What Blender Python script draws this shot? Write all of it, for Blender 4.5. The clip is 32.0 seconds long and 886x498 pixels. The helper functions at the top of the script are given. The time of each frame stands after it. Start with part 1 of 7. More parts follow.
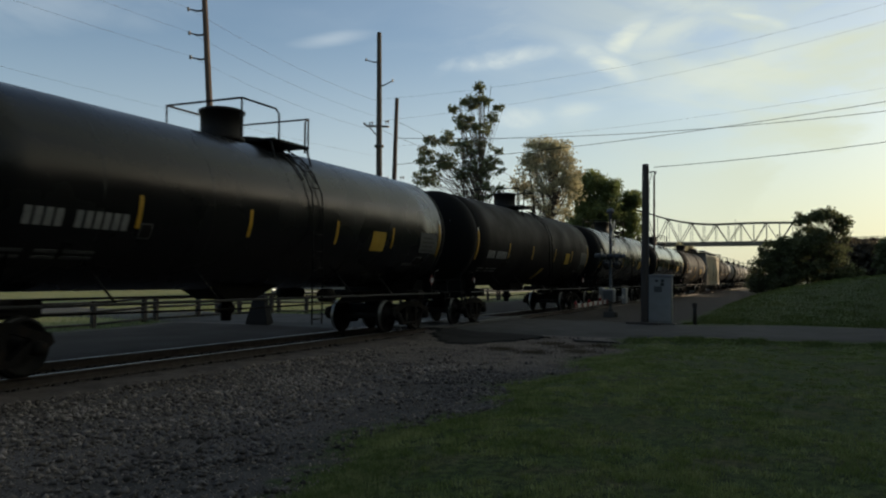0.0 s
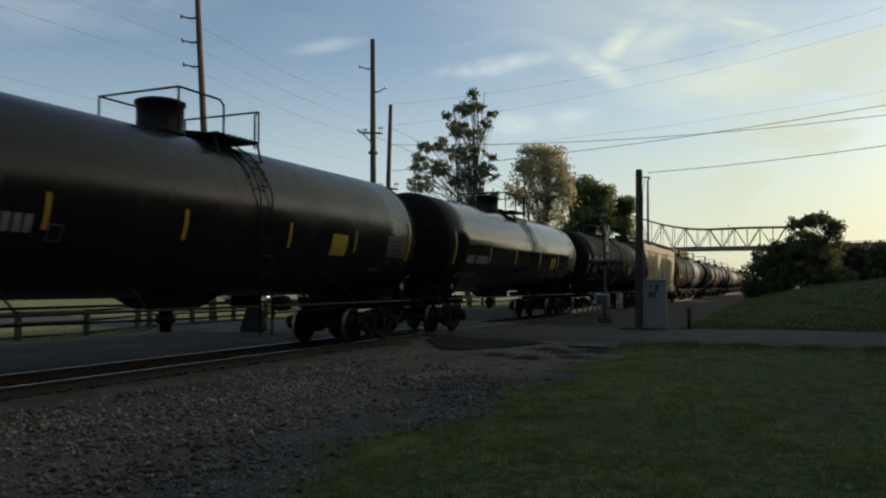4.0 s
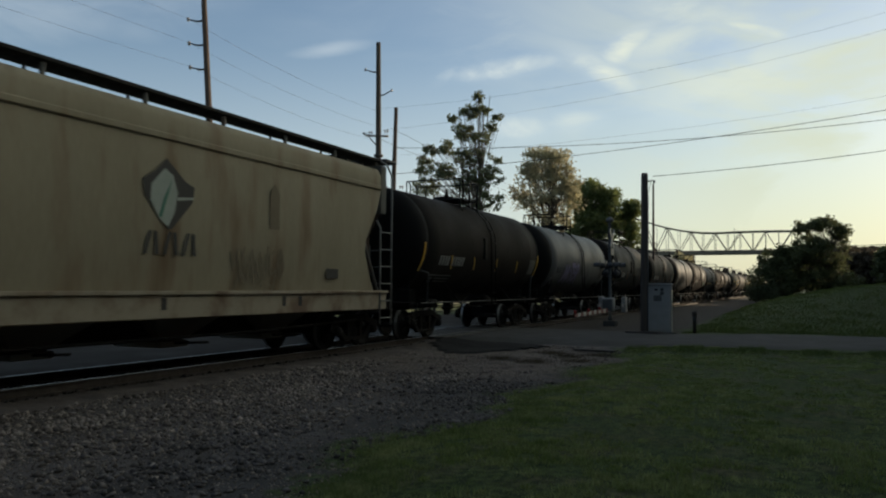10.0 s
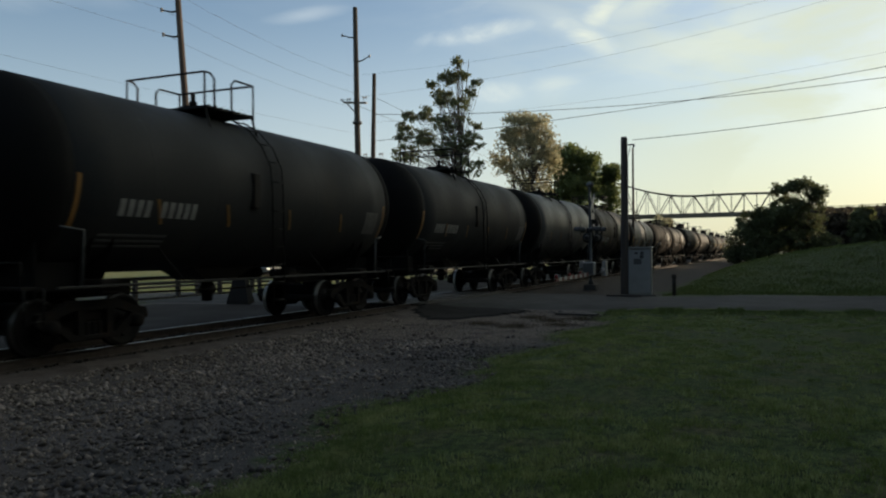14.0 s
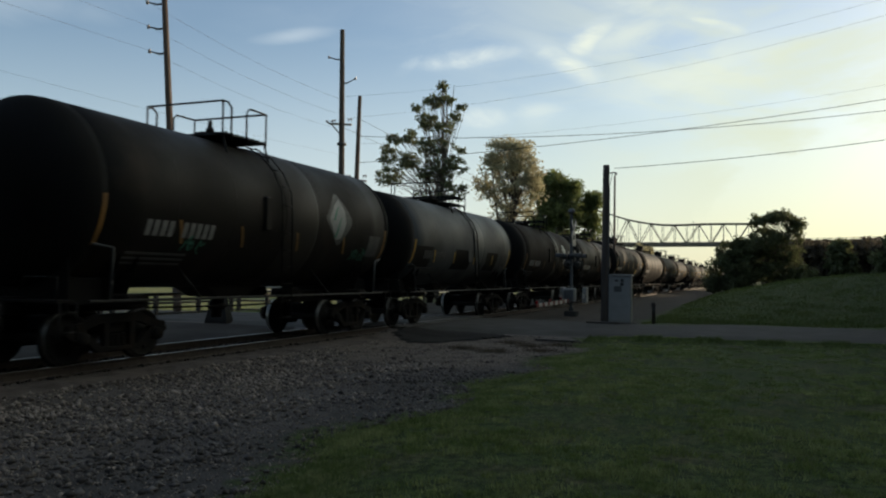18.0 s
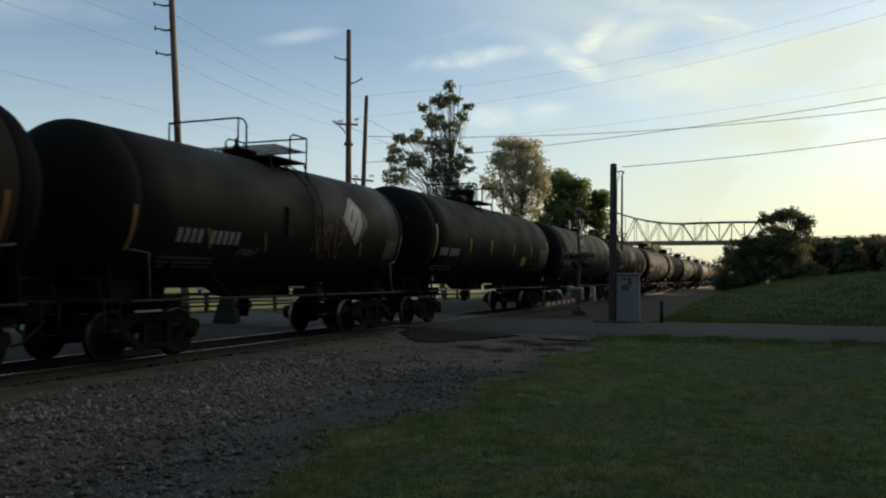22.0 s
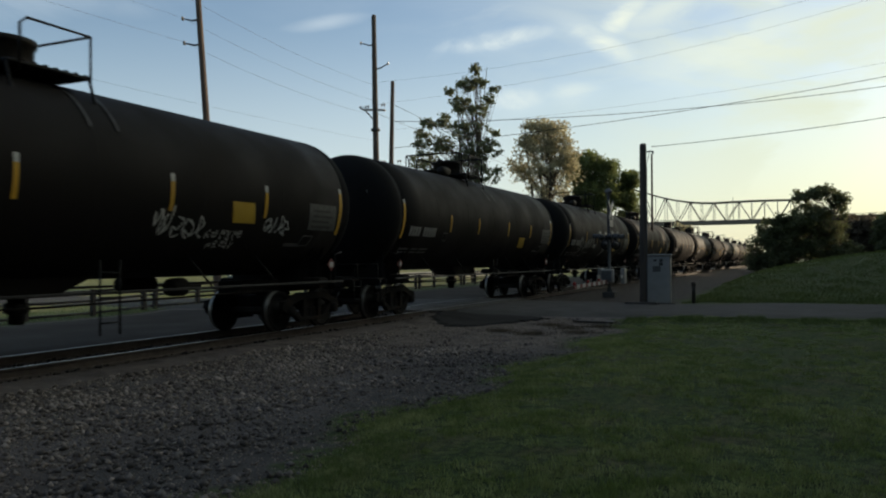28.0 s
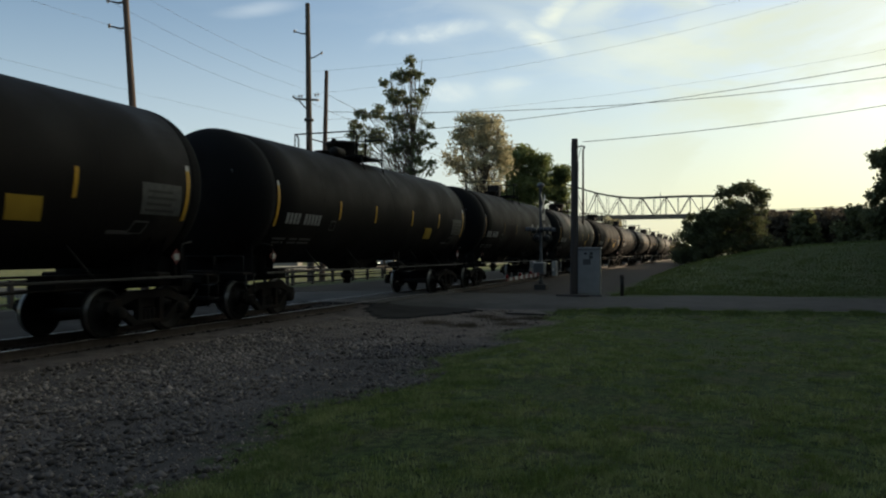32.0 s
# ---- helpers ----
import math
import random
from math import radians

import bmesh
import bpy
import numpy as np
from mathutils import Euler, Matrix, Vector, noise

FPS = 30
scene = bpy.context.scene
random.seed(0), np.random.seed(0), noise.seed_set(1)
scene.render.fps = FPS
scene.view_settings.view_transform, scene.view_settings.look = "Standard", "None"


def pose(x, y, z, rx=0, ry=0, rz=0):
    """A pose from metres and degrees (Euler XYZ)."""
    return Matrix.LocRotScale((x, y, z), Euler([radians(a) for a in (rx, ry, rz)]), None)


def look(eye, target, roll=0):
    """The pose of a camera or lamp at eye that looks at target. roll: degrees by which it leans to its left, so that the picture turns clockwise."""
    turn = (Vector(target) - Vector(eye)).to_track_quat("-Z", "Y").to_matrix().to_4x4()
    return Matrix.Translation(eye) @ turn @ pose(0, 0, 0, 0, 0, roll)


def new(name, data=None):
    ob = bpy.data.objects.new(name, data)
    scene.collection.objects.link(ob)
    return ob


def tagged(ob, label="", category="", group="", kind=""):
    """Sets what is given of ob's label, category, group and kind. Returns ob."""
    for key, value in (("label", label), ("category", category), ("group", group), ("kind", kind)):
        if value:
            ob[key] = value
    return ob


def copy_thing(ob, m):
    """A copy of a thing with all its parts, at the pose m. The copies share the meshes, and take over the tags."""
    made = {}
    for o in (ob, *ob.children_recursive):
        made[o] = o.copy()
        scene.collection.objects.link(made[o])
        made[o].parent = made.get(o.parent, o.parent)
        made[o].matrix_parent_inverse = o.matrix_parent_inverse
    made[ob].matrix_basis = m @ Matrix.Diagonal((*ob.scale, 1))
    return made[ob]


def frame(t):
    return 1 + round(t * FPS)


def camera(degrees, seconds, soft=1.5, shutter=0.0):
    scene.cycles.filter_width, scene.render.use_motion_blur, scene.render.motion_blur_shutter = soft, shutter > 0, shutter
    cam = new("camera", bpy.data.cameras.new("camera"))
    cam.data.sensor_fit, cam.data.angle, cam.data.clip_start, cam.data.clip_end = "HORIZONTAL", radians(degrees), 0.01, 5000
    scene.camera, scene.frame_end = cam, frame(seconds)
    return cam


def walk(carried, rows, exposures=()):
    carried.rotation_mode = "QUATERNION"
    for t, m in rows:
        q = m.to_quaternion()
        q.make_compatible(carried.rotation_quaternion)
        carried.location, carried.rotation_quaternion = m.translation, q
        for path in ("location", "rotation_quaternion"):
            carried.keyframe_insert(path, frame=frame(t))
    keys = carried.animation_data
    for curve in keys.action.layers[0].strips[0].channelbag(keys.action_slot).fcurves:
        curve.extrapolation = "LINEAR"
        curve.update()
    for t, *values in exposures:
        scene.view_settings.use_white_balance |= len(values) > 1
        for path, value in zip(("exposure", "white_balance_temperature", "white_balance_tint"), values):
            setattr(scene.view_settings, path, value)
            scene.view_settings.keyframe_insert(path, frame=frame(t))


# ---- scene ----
cam = camera(58.5, 32.0, 2.07, 0.2)
EYE = 1.55          # the eye above the railheads, which lie at z = 0
SPEED = 9.592       # the train, metres a second, towards -y
TRACK = -11.6       # the track's middle line
walk(cam, [
    (0, pose(0, 0, EYE, 92.13, -0.39, 24.26)),
    (0.5, pose(0, 0, EYE, 92.24, -0.54, 24.74)),
    (1, pose(0, 0, EYE, 92.14, -0.22, 24.30)),
    (1.5, pose(0, 0, EYE, 91.97, 0.02, 24.28)),
    (2, pose(0, 0, EYE, 92.21, -0.16, 24.21)),
    (2.5, pose(0, 0, EYE, 92.43, -0.10, 23.81)),
    (3, pose(0, 0, EYE, 92.44, -0.00, 23.84)),
    (3.5, pose(0, 0, EYE, 92.47, -0.08, 23.94)),
    (5.5, pose(0, 0, EYE, 93.40, -0.25, 23.46)),
    (6, pose(0, 0, EYE, 93.75, -0.26, 23.60)),
    (6.5, pose(0, 0, EYE, 93.82, -0.15, 23.56)),
    (7, pose(0, 0, EYE, 93.72, -0.36, 23.51)),
    (7.5, pose(0, 0, EYE, 93.71, -0.32, 23.66)),
    (8, pose(0, 0, EYE, 93.64, -0.17, 23.68)),
    (8.5, pose(0, 0, EYE, 93.53, -0.17, 23.21)),
    (9, pose(0, 0, EYE, 93.37, 0.00, 23.24)),
    (9.5, pose(0, 0, EYE, 93.19, -0.19, 23.71)),
    (10, pose(0, 0, EYE, 92.80, -0.29, 24.22)),
    (10.5, pose(0, 0, EYE, 92.19, -0.08, 23.89)),
    (11, pose(0, 0, EYE, 91.69, 0.49, 23.30)),
    (11.5, pose(0, 0, EYE, 91.63, 0.55, 23.65)),
    (12, pose(0, 0, EYE, 91.25, 0.03, 24.44)),
    (12.5, pose(0, 0, EYE, 90.75, 0.18, 24.06)),
    (13, pose(0, 0, EYE, 90.71, 0.28, 24.37)),
    (13.5, pose(0, 0, EYE, 90.79, 0.06, 23.92)),
    (14, pose(0, 0, EYE, 90.39, 0.65, 22.88)),
    (14.5, pose(0, 0, EYE, 90.83, 1.64, 21.31)),
    (15, pose(0, 0, EYE, 91.54, 1.43, 20.88)),
    (15.5, pose(0, 0, EYE, 91.51, 1.58, 22.88)),
    (17.5, pose(0, 0, EYE, 92.03, -0.06, 23.30)),
    (18, pose(0, 0, EYE, 92.08, -0.63, 21.52)),
    (18.5, pose(0, 0, EYE, 92.29, -0.47, 20.23)),
    (19, pose(0, 0, EYE, 92.39, -0.40, 19.95)),
    (19.5, pose(0, 0, EYE, 92.20, -0.54, 19.89)),
    (20, pose(0, 0, EYE, 92.14, -0.46, 20.47)),
    (20.5, pose(0, 0, EYE, 92.56, -0.22, 21.21)),
    (21, pose(0, 0, EYE, 92.36, 0.29, 21.11)),
    (21.5, pose(0, 0, EYE, 92.07, 0.09, 21.20)),
    (22, pose(0, 0, EYE, 92.04, -0.42, 22.05)),
    (22.5, pose(0, 0, EYE, 92.01, -0.07, 22.36)),
    (23, pose(0, 0, EYE, 92.12, 0.70, 22.74)),
    (23.5, pose(0, 0, EYE, 92.23, 0.90, 23.27)),
    (24, pose(0, 0, EYE, 92.05, 1.16, 23.67)),
    (24.5, pose(0, 0, EYE, 91.73, 1.35, 24.05)),
    (25, pose(0, 0, EYE, 91.34, 1.35, 24.11)),
    (25.5, pose(0, 0, EYE, 90.73, 1.58, 24.03)),
    (27.5, pose(0, 0, EYE, 91.31, 0.64, 24.09)),
    (28, pose(0, 0, EYE, 90.90, 0.52, 24.17)),
    (28.5, pose(0, 0, EYE, 90.72, 0.33, 23.38)),
    (29, pose(0, 0, EYE, 90.78, 0.21, 22.40)),
    (29.5, pose(0, 0, EYE, 90.54, 0.27, 21.91)),
    (30, pose(0, 0, EYE, 90.05, 0.28, 20.67)),
    (30.5, pose(0, 0, EYE, 90.09, 0.41, 20.12)),
    (31, pose(0, 0, EYE, 90.33, 0.30, 20.20)),
    (31.5, pose(0, 0, EYE, 89.95, 0.15, 19.15)),
    (32, pose(0, 0, EYE, 90.30, 0.19, 19.37)),
], exposures=[(0, 0.0), (9, 0.0), (13, 0.05), (19, 0.17), (32, 0.19)])

# ---- light ----
SUN_AZ, SUN_EL = 40.0, 13.0
world = bpy.data.worlds.new("evening_sky")
scene.world = world
world.use_nodes = True


def link_nodes(tree):
    nodes, links = tree.nodes, tree.links

    def add(kind, **values):
        n = nodes.new(kind)
        for key, value in values.items():
            n.inputs[int(key[1:])].default_value = value
        return n

    def join(a, i, b, j):
        links.new(a.outputs[i], b.inputs[j])
    return add, join


def build_sky():
    tree = world.node_tree
    tree.nodes.clear()
    add, join = link_nodes(tree)
    sky = add("ShaderNodeTexSky")
    sky.sky_type, sky.sun_disc = "NISHITA", False
    sky.sun_elevation, sky.sun_rotation = radians(SUN_EL), radians(SUN_AZ)
    sky.air_density, sky.dust_density, sky.ozone_density = 1.0, 1.3, 1.6
    coord = add("ShaderNodeTexCoord")
    # bearing and height of the looked-at point of the sky
    split = add("ShaderNodeSeparateXYZ")
    join(coord, 0, split, 0)

    def math_node(kind, a, b=None, clamp=False):
        n = add("ShaderNodeMath")
        n.operation, n.use_clamp = kind, clamp
        for k, s in enumerate((a, b)):
            if isinstance(s, (int, float)):
                n.inputs[k].default_value = s
            elif s is not None:
                tree.links.new(s, n.inputs[k])
        return n.outputs[0]
    bearing = math_node("ARCTAN2", split.outputs[0], split.outputs[1])
    level = math_node("SQRT", math_node("ADD", math_node("MULTIPLY", split.outputs[0], split.outputs[0]), math_node("MULTIPLY", split.outputs[1], split.outputs[1])))
    height = math_node("DIVIDE", split.outputs[2], math_node("MAXIMUM", level, 0.05))
    flat = add("ShaderNodeCombineXYZ")
    tree.links.new(bearing, flat.inputs[0])
    tree.links.new(height, flat.inputs[1])

    def noise_of(scale, detail, rough, warp, stretch, turn, move=0.0):
        place = add("ShaderNodeMapping")
        place.inputs["Scale"].default_value = stretch
        place.inputs["Rotation"].default_value = (0, 0, radians(turn))
        place.inputs["Location"].default_value = (move, move * 0.7, 0)
        join(flat, 0, place, 0)
        n = add("ShaderNodeTexNoise")
        n.inputs["Scale"].default_value, n.inputs["Detail"].default_value = scale, detail
        n.inputs["Roughness"].default_value, n.inputs["Distortion"].default_value = rough, warp
        join(place, 0, n, 0)
        return n.outputs[0]

    def span(s, a, b, c, d):
        r = add("ShaderNodeMapRange", _1=a, _2=b, _3=c, _4=d)
        r.interpolation_type = "SMOOTHSTEP"
        tree.links.new(s, r.inputs[0])
        return r.outputs[0]
    torn = noise_of(9.0, 6, 0.6, 0.9, (0.7, 1.6, 1), 12)
    broad = noise_of(3.2, 6, 0.55, 0.6, (0.8, 2.2, 1), 10, 3.1)
    wide = noise_of(1.7, 4, 0.5, 0.3, (0.8, 1.8, 1), 8, 7.7)
    # single streaks: bearing, height, half length, half width, tilt in degrees, strength
    streaks = None
    for az, el, a, b, tilt, power in ((-19.8, 0.281, 0.075, 0.013, 8, 1.0), (-12.6, 0.273, 0.06, 0.017, -31, 1.0), (-11.2, 0.3, 0.055, 0.02, 40, 0.95), (-8.0, 0.305, 0.1, 0.03, 10, 0.6), (-2.7, 0.312, 0.05, 0.007, -20, 0.95),
                                      (-19.0, 0.204, 0.06, 0.02, 5, 0.7), (-14.9, 0.211, 0.05, 0.016, 0, 0.6), (-32.2, 0.301, 0.05, 0.01, 10, 0.3), (-4.0, 0.252, 0.13, 0.045, 12, 0.65), (-6.5, 0.34, 0.12, 0.03, -15, 0.6)):
        u = math_node("SUBTRACT", bearing, radians(az))
        w = math_node("SUBTRACT", height, el)
        u = math_node("ADD", u, math_node("MULTIPLY", math_node("SUBTRACT", torn, 0.5), 0.04))
        w = math_node("ADD", w, math_node("MULTIPLY", math_node("SUBTRACT", broad, 0.5), 0.03))
        c, s = math.cos(radians(tilt)), math.sin(radians(tilt))
        p = math_node("DIVIDE", math_node("ADD", math_node("MULTIPLY", u, c), math_node("MULTIPLY", w, s)), a)
        q = math_node("DIVIDE", math_node("SUBTRACT", math_node("MULTIPLY", w, c), math_node("MULTIPLY", u, s)), b)
        d = math_node("SQRT", math_node("ADD", math_node("MULTIPLY", p, p), math_node("MULTIPLY", q, q)))
        one = math_node("MULTIPLY", span(d, 0.0, 1.5, 1.0, 0.0), math_node("MULTIPLY", span(torn, 0.28, 0.62, 0.25, 1.0), power))
        streaks = one if streaks is None else math_node("MAXIMUM", streaks, one)
    # a veil that thickens towards the sun
    sunward = span(bearing, radians(-34), radians(6), 0.0, 1.0)
    away = span(bearing, radians(100), radians(160), 1.0, 0.2)
    veil = math_node("MULTIPLY", math_node("MULTIPLY", sunward, away), span(broad, 0.36, 0.64, 0.06, 0.85))
    thin = math_node("MULTIPLY", span(wide, 0.42, 0.7, 0.0, 0.38), span(torn, 0.3, 0.7, 0.3, 1.0))
    to_sun = add("ShaderNodeVectorMath")
    to_sun.operation = "DOT_PRODUCT"
    join(coord, 0, to_sun, 0)
    to_sun.inputs[1].default_value = (math.sin(radians(SUN_AZ)) * math.cos(radians(SUN_EL)), math.cos(radians(SUN_AZ)) * math.cos(radians(SUN_EL)), math.sin(radians(SUN_EL)))
    facing = to_sun.outputs["Value"]
    haze = math_node("MULTIPLY", span(height, 0.0, 0.34, 0.72, 0.0), span(facing, -0.6, 0.6, 0.25, 1.0))
    much = math_node("MAXIMUM", math_node("MAXIMUM", streaks, veil), math_node("MAXIMUM", thin, haze), True)
    tint = add("ShaderNodeMix")
    tint.data_type = "RGBA"
    tint.inputs[6].default_value = (4.5, 5.0, 5.2, 1)
    tint.inputs[7].default_value = (4.55, 4.85, 3.5, 1)
    tree.links.new(sunward, tint.inputs[0])
    mix = add("ShaderNodeMix")
    mix.data_type = "RGBA"
    tree.links.new(much, mix.inputs[0])
    join(sky, 0, mix, 6)
    join(tint, 2, mix, 7)
    # thin cloud glows round the sun
    glow = add("ShaderNodeMix")
    glow.data_type, glow.blend_type = "RGBA", "ADD"
    glow.inputs[7].default_value = (0.8, 0.65, 0.2, 1)
    tree.links.new(span(facing, 0.8, 1.0, 0.0, 1.0), glow.inputs[0])
    # the streaks catch the sun
    bright = add("ShaderNodeMix")
    bright.data_type, bright.blend_type = "RGBA", "ADD"
    bright.inputs[7].default_value = (0.9, 0.85, 0.7, 1)
    tree.links.new(streaks, bright.inputs[0])
    join(mix, 2, bright, 6)
    join(bright, 2, glow, 6)
    back = add("ShaderNodeBackground", _1=0.15)
    join(glow, 2, back, 0)
    out = add("ShaderNodeOutputWorld")
    join(back, 0, out, 0)


build_sky()
sun = new("sun", bpy.data.lights.new("sun", "SUN"))
sun.data.energy, sun.data.angle, sun.data.color = 3.8, radians(0.6), (1.0, 0.8, 0.56)
sun.matrix_world = look((math.sin(radians(SUN_AZ)) * 200, math.cos(radians(SUN_AZ)) * 200, math.tan(radians(SUN_EL)) * 200), (0, 0, 0))

# ---- materials ----


def material(name, color, color2=None, rough=0.7, metal=0.0, scale=4.0, fine=60.0, bump=0.15, spread=0.5, stretch=(1, 1, 1), spec=0.5,
             island=0.0, randomly=0.0, stain=None, stain_scale=0.8, stain_from=0.55, gloss_vary=0.12, emit=None, bump_size=0.02, streaky=False):
    """A surface of two colours mixed by coarse and fine noise, with relief, stains and uneven gloss."""
    m = bpy.data.materials.new(name)
    m.use_nodes = True
    tree = m.node_tree
    bsdf = tree.nodes["Principled BSDF"]
    add, join = link_nodes(tree)
    color2 = color2 or tuple(c * 0.7 for c in color)
    coord = add("ShaderNodeTexCoord")
    place = add("ShaderNodeMapping")
    place.inputs["Scale"].default_value = stretch
    join(coord, 3, place, 0)
    coarse = add("ShaderNodeTexNoise")
    coarse.inputs["Scale"].default_value, coarse.inputs["Detail"].default_value = scale, 5
    join(place, 0, coarse, 0)
    grain = add("ShaderNodeTexNoise")
    grain.inputs["Scale"].default_value, grain.inputs["Detail"].default_value = fine, 3
    join(place, 0, grain, 0)
    blend = add("ShaderNodeMix")
    blend.inputs[0].default_value = 0.4
    join(coarse, 0, blend, 2)
    join(grain, 0, blend, 3)
    ramp = add("ShaderNodeMapRange", _1=0.5 - spread / 2 + 0.02, _2=0.5 + spread / 2, _3=0.0, _4=1.0)
    join(blend, 0, ramp, 0)
    tone = add("ShaderNodeMix")
    tone.data_type = "RGBA"
    tone.inputs[6].default_value, tone.inputs[7].default_value = (*color, 1), (*color2, 1)
    join(ramp, 0, tone, 0)
    last = (tone, 2)
    if stain:
        spots = add("ShaderNodeTexNoise")
        spots.inputs["Scale"].default_value, spots.inputs["Detail"].default_value = stain_scale, 8
        join(place if streaky else coord, 0 if streaky else 3, spots, 0)
        edge = add("ShaderNodeMapRange", _1=stain_from, _2=stain_from + 0.18, _3=0.0, _4=0.9)
        join(spots, 0, edge, 0)
        dirt = add("ShaderNodeMix")
        dirt.data_type = "RGBA"
        dirt.inputs[7].default_value = (*stain, 1)
        join(edge, 0, dirt, 0)
        join(last[0], last[1], dirt, 6)
        last = (dirt, 2)
    if island or randomly:
        info = add("ShaderNodeNewGeometry") if island else add("ShaderNodeObjectInfo")
        socket = info.outputs["Random Per Island"] if island else info.outputs["Random"]
        amount = island or randomly
        vary = add("ShaderNodeMapRange", _1=0.0, _2=1.0, _3=1.0 - amount, _4=1.0 + amount)
        tree.links.new(socket, vary.inputs[0])
        shade = add("ShaderNodeVectorMath")
        shade.operation = "SCALE"
        join(last[0], last[1], shade, 0)
        tree.links.new(vary.outputs[0], shade.inputs["Scale"])
        last = (shade, 0)
    join(last[0], last[1], bsdf, 0)
    shine = add("ShaderNodeMapRange", _1=0.3, _2=0.7, _3=max(0.03, rough - gloss_vary), _4=min(1, rough + gloss_vary))
    join(coarse, 0, shine, 0)
    tree.links.new(shine.outputs[0], bsdf.inputs["Roughness"])
    bsdf.inputs["Metallic"].default_value = metal
    bsdf.inputs["Specular IOR Level"].default_value = spec
    if bump:
        relief = add("ShaderNodeBump")
        relief.inputs["Strength"].default_value, relief.inputs["Distance"].default_value = bump, bump_size
        join(blend, 0, relief, 2 if relief.inputs[2].name == "Height" else 3)
        tree.links.new(relief.outputs[0], bsdf.inputs["Normal"])
    if emit:
        bsdf.inputs["Emission Color"].default_value, bsdf.inputs["Emission Strength"].default_value = (*emit[:3], 1), emit[3]
    return m


